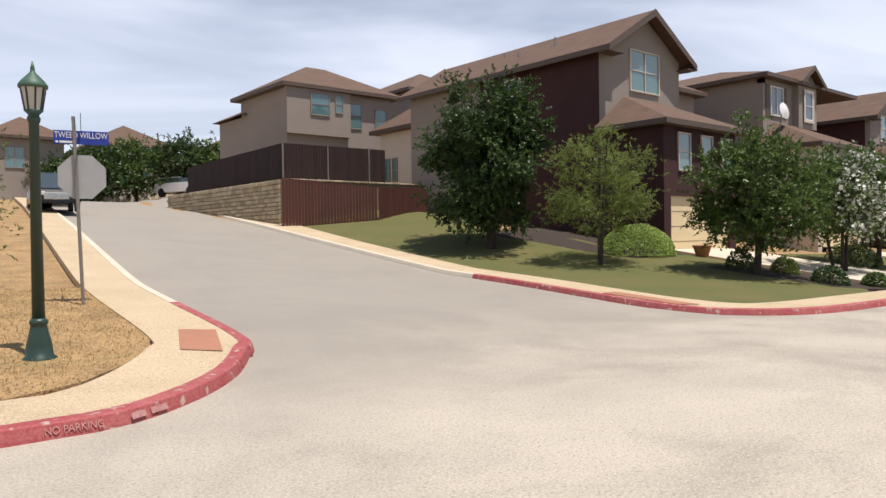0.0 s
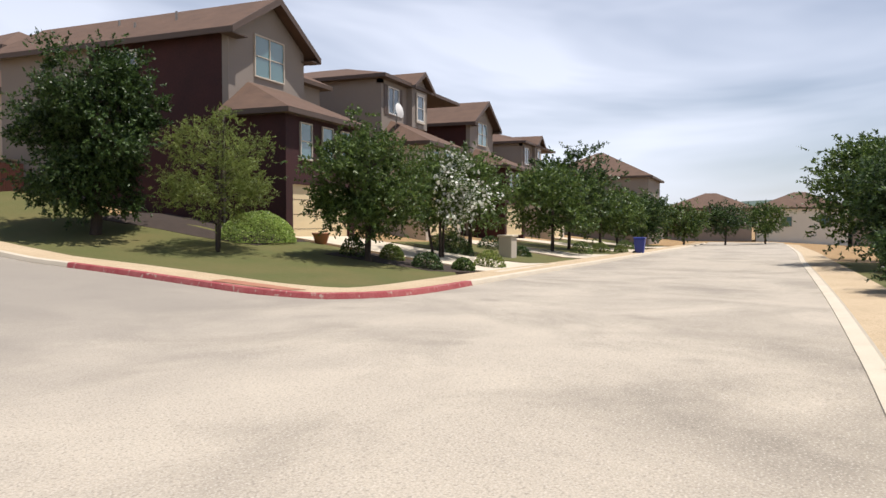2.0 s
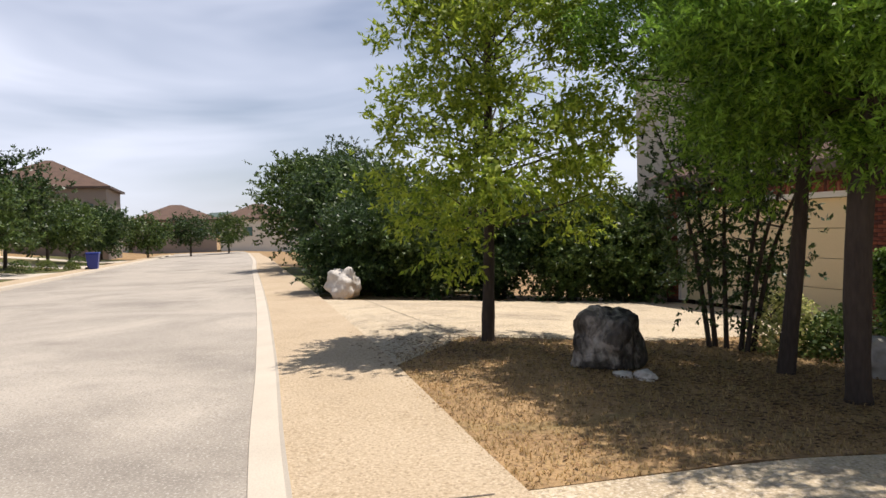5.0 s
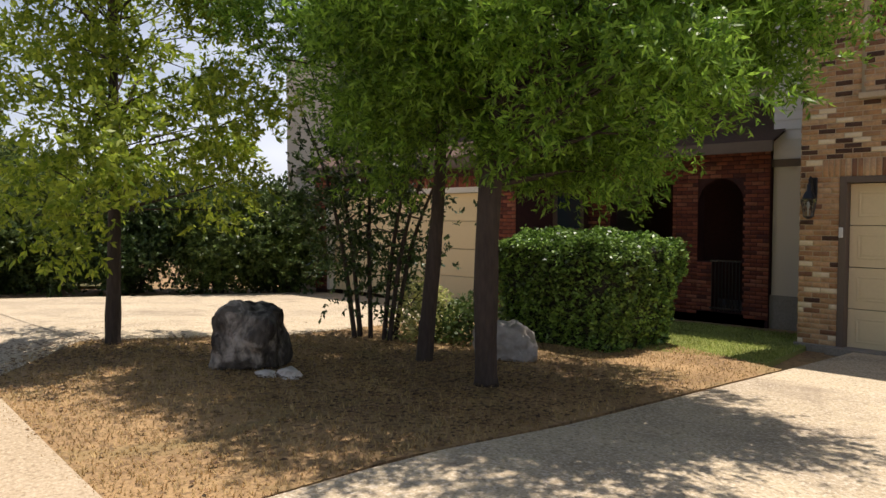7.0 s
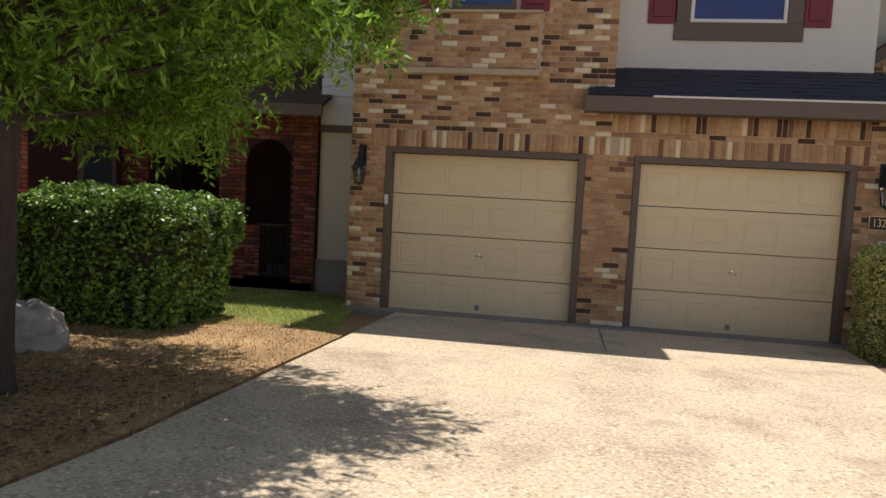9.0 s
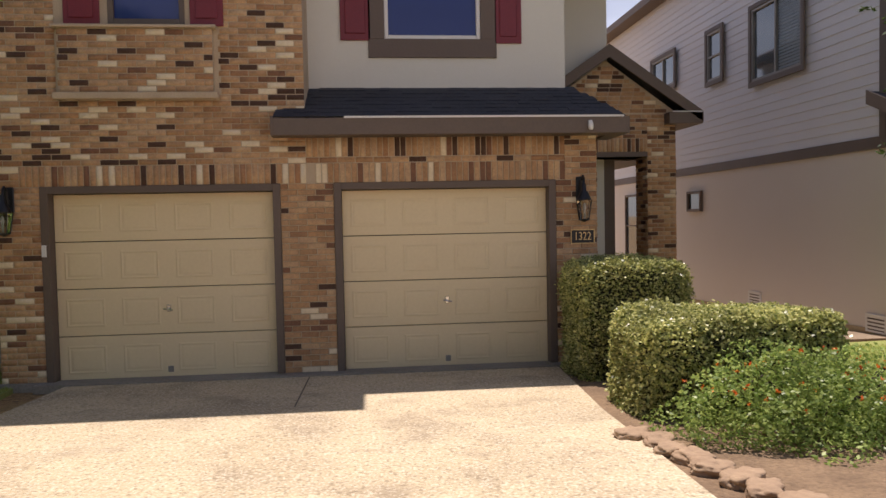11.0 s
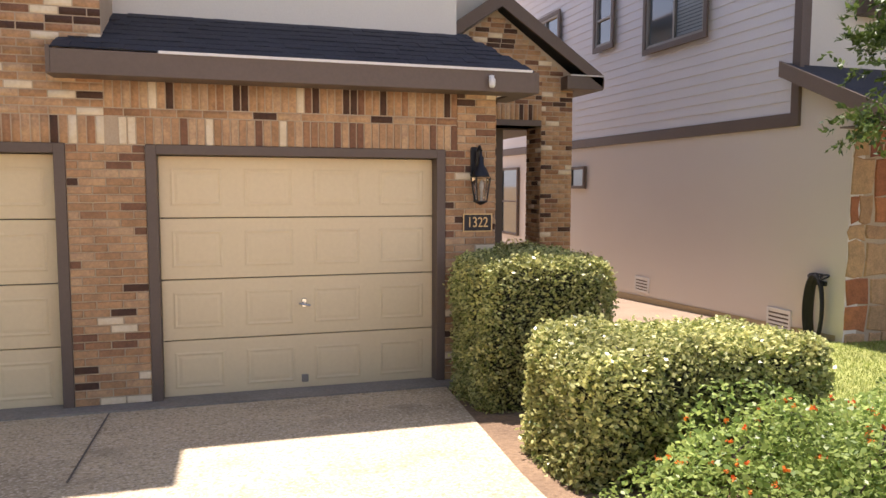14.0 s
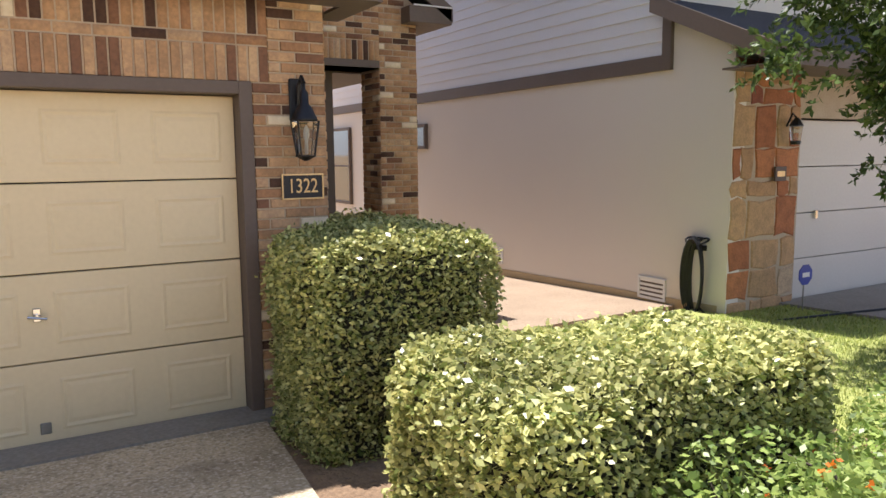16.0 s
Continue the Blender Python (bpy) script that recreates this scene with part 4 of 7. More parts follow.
wall_lantern(-2.18, FY + 0.01, 1.95, "black carriage lantern on the brick pier above the number plate")
wall_lantern(4.20, FY + 0.01, 1.92, "black carriage lantern on the brick corner beside the garage")


def lettering(text, size, m, mat, parent=None, name="lettering", extrude=0.002, squeeze=1.0):
    cu = bpy.data.curves.new(name, "FONT")
    cu.body, cu.size, cu.extrude, cu.align_x, cu.align_y = text, size, extrude, "CENTER", "CENTER"
    tmp = new("tmp", cu)
    me = bpy.data.meshes.new_from_object(tmp.evaluated_get(bpy.context.evaluated_depsgraph_get()))
    bpy.data.objects.remove(tmp)
    me.transform(m @ Matrix.Diagonal((squeeze, 1, 1, 1)))
    return finish(name, me, mat, parent)


M_BRASS = material("brass", (0.72, 0.52, 0.26), 0.35, (0.6, 0.42, 0.2), 8, 50, 0.05, metal=0.6)
plate = thing("number_plate", -2.20, FY + 0.012, 1.545, "black house number plate with brass rim and digits", "number plate")
boxpart("plate", plate, M_BLACK, -2.345, -2.055, FY + 0.012, FY + 0.024, 1.46, 1.63, bevel=0.002)
bm = bmesh.new()
for b in ((-2.345, -2.055, 1.46, 1.470), (-2.345, -2.055, 1.620, 1.63), (-2.345, -2.335, 1.47, 1.62), (-2.065, -2.055, 1.47, 1.62)):
    box(bm, b[0], b[1], FY + 0.024, FY + 0.029, b[2], b[3])
part("rim", bm, M_BRASS, plate, "thin brass rim")
lettering("1322", 0.135, Matrix.Translation((-2.2, FY + 0.027, 1.545)) @ pose(0, 0, 0, 90, 0, 180), M_BRASS, plate, "digits", squeeze=0.78)
# small eave camera
camera_box = thing("floodlight_sensor", -2.22, ey + 0.03, ez - 0.1, "small white sensor under the eave", "sensor")
bm = bmesh.new()
lathe(bm, [(0.02, ez - 0.17), (0.03, ez - 0.15), (0.03, ez - 0.10), (0.015, ez - 0.08)], -2.22, ey + 0.07, 10)
box(bm, -2.24, -2.20, ey + 0.03, ey + 0.07, ez - 0.12, ez - 0.06, bevel=0.004)
part("sensor_body", bm, M_WHITE, camera_box, "", True)

# ---- plants ----
L_OAK = leaf_material("live_oak_leaves", (0.045, 0.115, 0.012), (0.33, 0.54, 0.07), 0.5, 0.36)
L_LIME = leaf_material("young_oak_leaves", (0.11, 0.19, 0.018), (0.44, 0.52, 0.06), 0.5, 0.45)
L_DARK = leaf_material("dark_green_leaves", (0.018, 0.040, 0.012), (0.085, 0.14, 0.035), 0.25, 0.42)
L_MID = leaf_material("mid_green_leaves", (0.034, 0.068, 0.016), (0.15, 0.215, 0.05), 0.3, 0.42)
L_WILLOW = leaf_material("feathery_green_leaves", (0.11, 0.155, 0.036), (0.26, 0.30, 0.075), 0.45)
L_PRIVET = leaf_material("privet_leaves", (0.13, 0.175, 0.035), (0.80, 0.77, 0.32), 0.34, 0.3)
L_HEDGE = leaf_material("glossy_hedge_leaves", (0.022, 0.060, 0.010), (0.30, 0.47, 0.09), 0.2, 0.34)
L_LANTANA = leaf_material("lantana_leaves", (0.15, 0.24, 0.05), (0.46, 0.56, 0.16), 0.42, 0.4)
L_WHITE = leaf_material("white_blossom", (0.72, 0.72, 0.64), (0.85, 0.85, 0.78), 0.3)
L_ORANGE = leaf_material("orange_blossom", (0.75, 0.10, 0.02), (0.85, 0.30, 0.03), 0.3)
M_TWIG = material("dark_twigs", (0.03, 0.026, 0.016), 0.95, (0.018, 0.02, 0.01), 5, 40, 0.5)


def leaf_quads(points, size, rng, wide=0.5, up=0.35):
    """A pointed leaf at each point, turned at random."""
    n = len(points)
    a = rng.normal(size=(n, 3))
    a[:, 2] *= 0.6
    a /= np.linalg.norm(a, axis=1)[:, None]
    nrm = rng.normal(size=(n, 3)) + np.array([0, 0, 2.2 * up])
    b = np.cross(nrm, a)
    b /= np.linalg.norm(b, axis=1)[:, None] + 1e-9
    s = size * (0.65 + 0.7 * rng.random((n, 1)))
    p = np.asarray(points)
    v = np.stack([p - a * s * 0.5, p + b * s * wide * 0.5 - a * s * 0.05, p + a * s * 0.5, p - b * s * wide * 0.5 - a * s * 0.05], axis=1).reshape(-1, 3)
    q = np.arange(4 * n).reshape(n, 4)
    return v, q


def sprigs(clumps, centre, per, spread, size, wide, rng, each=11):
    """Leafy twigs in each clump: leaves set round short shoots that grow outward, as points and leaf corners."""
    k = max(1, per // each)
    n = len(clumps) * k
    out = np.repeat(clumps - centre, k, axis=0)
    out /= np.linalg.norm(out, axis=1)[:, None] + 1e-6
    puff = np.repeat(0.55 + 0.8 * rng.random((len(clumps), 1)), k, axis=0)
    off = np.clip(rng.normal(size=(n, 3)), -1.8, 1.8) * np.array([spread, spread, spread * 0.62]) * puff
    base = np.repeat(clumps, k, axis=0) + off
    d = out * 0.55 + off / (spread + 1e-6) * 0.35 + rng.normal(size=(n, 3)) * 0.55 + np.array([0, 0, 0.12])
    d /= np.linalg.norm(d, axis=1)[:, None]
    ln = size * (1.2 + 1.5 * rng.random((n, 1)))
    t = np.tile(np.linspace(0.1, 1.0, each), n)[:, None]
    D, B, L, O = (np.repeat(a, each, axis=0) for a in (d, base, ln, out))
    p = B + D * L * t - np.array([0, 0, 0.15]) * L * t * t
    side = rng.normal(size=(n * each, 3))
    a = D * 0.7 + side * 0.62 - np.array([0, 0, 0.08])
    a /= np.linalg.norm(a, axis=1)[:, None]
    nrm = O * 0.5 + rng.normal(size=(n * each, 3)) * 0.65 + np.array([0, 0, 0.75])
    b = np.cross(nrm, a)
    b /= np.linalg.norm(b, axis=1)[:, None] + 1e-9
    s = size * (0.6 + 0.8 * rng.random((n * each, 1)))
    v = np.stack([p, p + a * s * 0.45 + b * s * wide * 0.5, p + a * s, p + a * s * 0.45 - b * s * wide * 0.5], axis=1).reshape(-1, 3)
    return p, v, np.arange(4 * n * each).reshape(-1, 4)


def limb(p, q, rng, n=5, bow=0.12):
    p, q = np.asarray(p, float), np.asarray(q, float)
    d = np.linalg.norm(q - p)
    pts = []
    k1 = rng.normal(size=3) * bow * d
    for i in range(n):
        t = i / (n - 1)
        pts.append(tuple(p + (q - p) * t + k1 * math.sin(math.pi * t) + np.array([0, 0, 0.10 * d * math.sin(math.pi * t)])))
    return pts


def tree(name, x, y, height, trunk_r, crown, leaf, leafmat, label, seed, clumps=120, per=160, spread=0.30, fork=0.3, blossom=None, lean=(0, 0), group="", limbs=26, wide=0.5, cone=0.0, stems=1, bark=None, category="tree", droop=0.0):
    """crown: centre x y z offsets and three radii. A tapered trunk, limbs to the clumps, and leaves gathered in clumps."""
    rng = np.random.default_rng(seed)
    z0 = land(x, y)
    o = thing(name, x, y, z0, label, category, group)
    cx, cy, cz, rx, ry, rz = crown
    c = np.array([x + cx, y + cy, z0 + cz])
    bm = bmesh.new()
    fz = z0 + height * fork
    tips = []
    for s in range(stems):
        off = np.array([0.0, 0.0]) if stems == 1 else rng.normal(size=2) * 0.12
        top = (x + lean[0] + cx * 0.7 + off[0] * 5, y + lean[1] + cy * 0.7 + off[1] * 5, z0 + height * 0.93)
        pts = [(x + off[0], y + off[1], z0 - 0.12), (x + off[0] * 1.1, y + off[1] * 1.1, z0 + 0.12), (x + lean[0] * 0.4 + off[0] * 1.8, y + lean[1] * 0.4 + off[1] * 1.8, fz), (x + lean[0] * 0.7 + cx * 0.4 + off[0] * 3, y + lean[1] * 0.7 + cy * 0.4 + off[1] * 3, z0 + height * 0.62), top]
        r = trunk_r / math.sqrt(stems)
        pts = [pts[0]] + [(p[0] + 0.22 * r * rng.normal(), p[1] + 0.22 * r * rng.normal(), p[2]) for p in pts[1:]]
        fine = smooth_line(pts, 4)
        rr = [float(np.interp(i, [0, 4, 8, 12, 16], [r * 1.5, r * 1.05, r * 0.85, r * 0.5, r * 0.12])) * (1 + 0.06 * rng.normal()) for i in range(len(fine))]
        tube(bm, [tuple(p) for p in fine], rr, 9)
        tips.append(pts)
        part("trunk" if stems == 1 else "stem", bm, bark or M_BARK, o, "", True)
        bm = bmesh.new()
    bm.free()
    u = rng.normal(size=(clumps * 3, 3))
    u /= np.linalg.norm(u, axis=1)[:, None]
    rad = 0.35 + 0.65 * rng.random((len(u), 1)) ** 0.6
    cl = u * rad
    if cone:
        k = 1 - cone * np.clip((cl[:, 2] + 0.2), 0, 1)
        cl[:, 0] *= k
        cl[:, 1] *= k
    cl[:, 2] -= droop * (cl[:, 0] ** 2 + cl[:, 1] ** 2)
    gap = np.array([noise.noise(Vector(p * 2.3 + seed)) for p in cl])
    cl = cl[gap > np.quantile(gap, 0.45)][:clumps]
    cl = c + cl * np.array([rx, ry, rz]) * (1 + 0.11 * np.clip(rng.normal(size=(len(cl), 1)), -1.4, 1.4))
    bm = bmesh.new()
    for p in cl[:limbs]:
        base = tips[int(rng.integers(0, stems))]
        zs = [q[2] for q in base[2:]]
        zh = float(np.clip(p[2] - 0.32 * math.hypot(p[0] - x, p[1] - y) - 0.1, zs[0], zs[-1] * 0.92 + zs[0] * 0.08))
        s = np.array([float(np.interp(zh, zs, [q[a] for q in base[2:]])) for a in range(3)])
        d = np.linalg.norm(p - s)
        r = max(0.007, trunk_r * 0.24 * min(1.0, d / 1.5))
        tube(bm, limb(s, p, rng), [r, r * 0.75, r * 0.5, r * 0.3, r * 0.12], 5, cap=False)
    part("branching", bm, bark or M_BARK, o, "", True)["kind"] = "stuff"
    pts, v, q = sprigs(cl, c - np.array([0, 0, rz * 0.3]), per, spread, leaf, wide, rng)
    raw("crown", v, q, leafmat, o)
    if blossom:
        m, share, size, where = blossom
        pick = pts[(rng.random(len(pts)) < share) & (where(pts))]
        v, q = leaf_quads(pick + rng.normal(size=pick.shape) * 0.05, size, rng, 0.9)
        raw("blossom", v, q, m, o, "clusters of white blossom")
    return o


def hedge(name, x0, x1, y0, y1, h, leaf, leafmat, n, label, seed, lump=0.07, round_=0.12, wide=0.6, taper=0.0, category="hedge"):
    """A clipped hedge: a twiggy core and a shell of leaves."""
    rng = np.random.default_rng(seed)
    z0 = min(land(x0, y0), land(x1, y1))
    o = thing(name, (x0 + x1) / 2, (y0 + y1) / 2, z0, label, category)
    bm = bmesh.new()
    i = leaf * 0.9 + 0.03
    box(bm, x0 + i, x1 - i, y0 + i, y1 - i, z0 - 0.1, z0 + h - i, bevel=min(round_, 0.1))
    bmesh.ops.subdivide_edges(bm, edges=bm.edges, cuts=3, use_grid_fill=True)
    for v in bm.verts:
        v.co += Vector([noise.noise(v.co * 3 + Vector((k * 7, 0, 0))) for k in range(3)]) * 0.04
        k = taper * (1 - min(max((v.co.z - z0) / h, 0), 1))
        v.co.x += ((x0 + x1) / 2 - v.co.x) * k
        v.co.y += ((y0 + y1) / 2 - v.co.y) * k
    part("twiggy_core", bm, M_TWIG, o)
    lx, ly = x1 - x0, y1 - y0
    areas = np.array([lx * ly * 1.5, lx * h, lx * h, ly * h, ly * h])
    counts = (n * areas / areas.sum()).astype(int)
    P = []
    r = round_
    for f, k in enumerate(counts):
        a, b = rng.random(k), rng.random(k)
        if f == 0:
            p = np.stack([x0 + lx * a, y0 + ly * b, np.full(k, z0 + h)], 1)
        elif f in (1, 2):
            p = np.stack([x0 + lx * a, np.full(k, y0 if f == 1 else y1), z0 + h * b], 1)
        else:
            p = np.stack([np.full(k, x0 if f == 3 else x1), y0 + ly * a, z0 + h * b], 1)
        P.append(p)
    P = np.concatenate(P)
    # round the edges off and make the faces lumpy
    core = np.stack([np.clip(P[:, 0], x0 + r, x1 - r), np.clip(P[:, 1], y0 + r, y1 - r), np.clip(P[:, 2], z0 - 1, z0 + h - r)], 1)
    d = P - core
    ln = np.linalg.norm(d, axis=1)[:, None] + 1e-6
    P = core + d / ln * np.minimum(ln, r)
    wob = np.array([noise.noise(Vector(p) * 2.6 + Vector((seed, 0, 0))) + 0.5 * noise.noise(Vector(p) * 7.0) for p in P])[:, None]
    P = P + d / ln * (wob * lump + rng.normal(size=wob.shape) * 0.022 - 0.01)
    P[:, :2] += (np.array([(x0 + x1) / 2, (y0 + y1) / 2]) - P[:, :2]) * taper * (1 - np.clip((P[:, 2:] - z0) / h, 0, 1))
    v, q = leaf_quads(P, leaf, rng, wide, 0.3)
    raw("foliage", v, q, leafmat, o)
    return o


def bush(name, x, y, r, h, leaf, leafmat, n, label, seed, flowers=None, group="", squash=(1, 1), category="bush", lift=0.0, ragged=0.28):
    """A rounded bush of leaves on short stems."""
    rng = np.random.default_rng(seed)
    z0 = land(x, y) + lift
    o = thing(name, x, y, z0, label, category, group)
    bm = bmesh.new()
    for k in range(7):
        a = rng.random() * 6.28
        e = (x + math.cos(a) * r * 0.6, y + math.sin(a) * r * 0.6, z0 + h * (0.55 + 0.3 * rng.random()))
        tube(bm, limb((x, y, z0 - 0.05), e, rng, 4), [0.016, 0.012, 0.008, 0.004], 5, cap=False)
    part("stem", bm, M_BARK, o)["kind"] = "stuff"
    u = rng.normal(size=(n, 3))
    u /= np.linalg.norm(u, axis=1)[:, None]
    u[:, 2] = np.abs(u[:, 2]) * 1.0 - 0.12
    rad = 1 - (0.2 + ragged * 1.25) * rng.random((n, 1)) ** 2.2
    w = np.array([1 + ragged * noise.noise(Vector(p) * 2.2 + Vector((seed, 1, 2))) for p in u])[:, None]
    P = np.array([x, y, z0 + 0.06]) + u * rad * w * np.array([r * squash[0], r * squash[1], h])
    P[:, 2] = np.maximum(P[:, 2], z0 + 0.01)
    v, q = leaf_quads(P, leaf, rng, 0.6)
    raw("foliage", v, q, leafmat, o)
    if flowers:
        m, k, size = flowers
        pick = P[(P[:, 2] > z0 + h * 0.45)]
        pick = pick[rng.permutation(len(pick))[:k]]
        pick = (pick[:, None, :] * 1.0 + rng.normal(size=(len(pick), 7, 3)) * size * 0.45 + np.array([0, 0, 0.03])).reshape(-1, 3)
        v, q = leaf_quads(pick, size, rng, 0.9)
        raw("blossom", v, q, m, o, "small orange-red flower heads")["kind"] = "stuff"
    return o


# near trees on the dry strip
tree("live_oak_tree", 4.92, -6.06, 5.8, 0.105, (-0.25, -0.65, 3.5, 2.3, 1.95, 1.65), 0.066, L_OAK, "broad green live oak with a forked trunk on dry grass", 21, 340, 720, 0.20, 0.30, limbs=80, wide=0.28, droop=0.22)
tree("live_oak_tree", 6.17, -6.42, 5.6, 0.075, (0.5, -0.05, 4.0, 1.75, 1.6, 1.9), 0.066, L_OAK, "slim leaning live oak with dark bark on dry grass", 22, 210, 600, 0.20, 0.36, lean=(-0.3, -0.3), limbs=40, wide=0.28)
tree("young_oak_tree", 9.0, -4.41, 6.8, 0.08, (0.0, -0.1, 3.8, 1.95, 1.85, 2.5), 0.08, L_LIME, "young oak with sunlit yellow-green leaves on dry grass", 23, 210, 260, 0.18, 0.22, limbs=90, wide=0.40, cone=0.85, droop=0.25)
tree("crape_myrtle", 7.85, -7.1, 3.4, 0.075, (0.1, -0.1, 1.75, 0.8, 0.8, 1.4), 0.06, L_DARK, "dark multi-stemmed crape myrtle beside the driveway", 24, 80, 180, 0.22, 0.35, limbs=40, stems=6)
hedge("clipped_hedge", 5.15, 7.15, -10.25, -8.35, 1.42, 0.056, L_HEDGE, 36000, "large dark green clipped hedge with a glossy top", 31, 0.14, 0.36, taper=0.2)
bush("green_shrub", 6.9, -7.9, 0.55, 0.65, 0.06, L_MID, 2600, "small light green shrub under the trees", 32)
bush("green_shrub", 7.4, -7.6, 0.5, 0.85, 0.06, L_PRIVET, 2200, "yellow-green shrub under the trees", 33)
# hedges by the garage
hedge("clipped_hedge", -3.02, -1.86, -11.25, -10.30, 1.28, 0.034, L_PRIVET, 40000, "tall clipped variegated privet hedge beside the garage", 34, 0.05, 0.14)
hedge("clipped_hedge", -3.45, -2.62, -13.3, -11.3, 1.28, 0.045, L_PRIVET, 9000, "clipped privet hedge along the porch path", 35, 0.05, 0.14)
hedge("clipped_hedge", -3.53, -1.82, -9.5, -8.5, 0.86, 0.036, L_PRIVET, 44000, "low clipped yellow-green privet hedge by the driveway", 36, 0.06, 0.2)
bush("lantana_bush", -2.82, -7.95, 0.85, 0.62, 0.036, L_LANTANA, 15000, "sprawling lantana bush with orange flowers", 37, (L_ORANGE, 60, 0.018), squash=(1.15, 0.8), ragged=0.45)
bush("lantana_bush", -4.1, -8.1, 0.85, 0.66, 0.04, L_LANTANA, 10000, "sprawling lantana bush with few flowers", 38, (L_ORANGE, 8, 0.02), squash=(1.1, 0.9))
tree("crape_myrtle", -7.1, -9.75, 5.4, 0.07, (0.4, 0.0, 3.5, 1.5, 1.3, 2.1), 0.065, L_MID, "crape myrtle in front of the neighbour's garage", 25, 170, 300, 0.20, 0.3, limbs=24, stems=3)
# shrubbery beyond the next driveway
for k, (x, y, r, h) in enumerate(((19.0, -4.7, 1.4, 2.1), (18.3, -6.2, 1.6, 2.4), (17.4, -7.9, 1.6, 2.5), (16.6, -9.6, 1.6, 2.6), (20.6, -5.6, 1.6, 2.4), (15.9, -10.9, 1.2, 2.4))):
    tree("tall_shrub", x, y, h, 0.10, (0, 0, h * 0.52, r, r, h * 0.5), 0.085, L_MID if k % 2 else L_DARK, "tall dense dark green screening shrub", 41 + k, 130, 420, 0.24, 0.2, limbs=16, stems=4, group="screening shrubs by the driveway", category="shrub")
for k, (x, y, h, r) in enumerate(((31.0, -6.5, 4.6, 2.2), (36.0, -6.0, 5.4, 2.6), (40.0, -8.0, 6.4, 3.0), (26.0, -7.5, 4.0, 2.0), (47.0, -9.0, 7.5, 3.2))):
    tree("street_tree", x, y, h, 0.16, (0, 0, h * 0.6, r, r, h * 0.42), 0.17, L_MID if k % 2 else L_DARK, "full green street tree on the verge", 51 + k, 130, 170, 0.5, 0.25, limbs=18, group="verge trees")
# corner garden across the street
tree("broad_dark_tree", 17.4, 18.9, 6.6, 0.17, (0, 0, 3.35, 2.1, 2.1, 2.7), 0.115, L_DARK, "dense dark green tree on the corner lawn", 61, 200, 380, 0.29, 0.18, limbs=30)
tree("feathery_tree", 18.0, 14.6, 4.4, 0.09, (0, 0, 2.45, 1.55, 1.5, 1.7), 0.09, L_WILLOW, "feathery light green desert willow on the corner lawn", 62, 130, 230, 0.24, 0.2, limbs=40, wide=0.25, stems=2)
tree("green_tree", 20.4, 10.6, 4.9, 0.11, (0, 0, 2.75, 1.65, 1.6, 1.75), 0.095, L_MID, "rounded green tree on the corner lawn", 63, 140, 300, 0.25, 0.24, limbs=30)
tree("flowering_crape_myrtle", 25.6, 10.3, 4.4, 0.10, (0, 0, 2.7, 1.6, 1.5, 1.4), 0.12, L_MID, "white flowering crape myrtle by the driveway", 64, 110, 150, 0.28, 0.3, blossom=(L_WHITE, 0.30, 0.13, lambda p: p[:, 1] < 9.9), limbs=26, stems=3)
tree("green_tree", 29.6, 10.6, 4.8, 0.10, (0, 0, 2.9, 1.8, 1.8, 1.7), 0.13, L_MID, "rounded green front yard tree", 65, 90, 170, 0.36, 0.25, limbs=16)
for k, (x, y, h, r) in enumerate(((40.5, 9.6, 5.0, 2.4), (46.5, 10.0, 6.6, 2.4), (55.0, 9.5, 4.6, 2.0), (61.0, 9.2, 4.8, 2.0), (70.0, 8.4, 4.6, 2.2), (76.0, 9.0, 5.2, 2.2), (84.0, 5.6, 4.6, 2.2), (93.0, 1.5, 5.0, 2.4), (100.0, -3.0, 5.0, 2.4))):
    tree("street_tree", x, y, h, 0.11, (0, 0, h * 0.62, r, r, h * 0.36), 0.2, (L_MID, L_DARK, L_MID)[k % 3], "rounded green front yard tree along the street", 71 + k, 90, 140, 0.45, 0.3, limbs=14, group="front yard trees")
# small round bushes
bush("round_bush", 21.0, 15.3, 1.35, 1.15, 0.07, L_LANTANA, 9000, "large round clipped light green bush at the house corner", 90, ragged=0.06)
for k, (x, y, r, h) in enumerate(((21.2, 11.6, 0.5, 0.75), (22.0, 10.6, 0.45, 0.65), (21.3, 9.0, 0.55, 0.65), (22.5, 8.2, 0.42, 0.55), (25.2, 8.2, 0.62, 0.75), (28.4, 10.8, 0.8, 0.9), (30.0, 11.6, 0.9, 1.0), (31.5, 12.4, 0.9, 0.9), (35.0, 11.5, 0.7, 0.8), (42.5, 8.4, 0.7, 0.9), (47.6, 8.2, 0.7, 0.8), (33.4, 9.4, 0.5, 0.6), (57.0, 8.0, 0.8, 0.9), (49.8, 7.2, 0.5, 0.6))):
    bush("round_bush", x, y, r, h, 0.085, (L_MID, L_WILLOW, L_DARK)[k % 3], 1300, "small rounded garden bush in a front bed", 100 + k, group="front garden bushes", ragged=0.08)
# uphill and corner trees
tree("corner_tree", 0.9, 17.2, 4.3, 0.09, (0, 0, 2.2, 1.45, 1.5, 2.0), 0.075, L_MID, "green tree with fine leaves on the corner lawn", 120, 130, 150, 0.26, 0.25, limbs=40, wide=0.3)
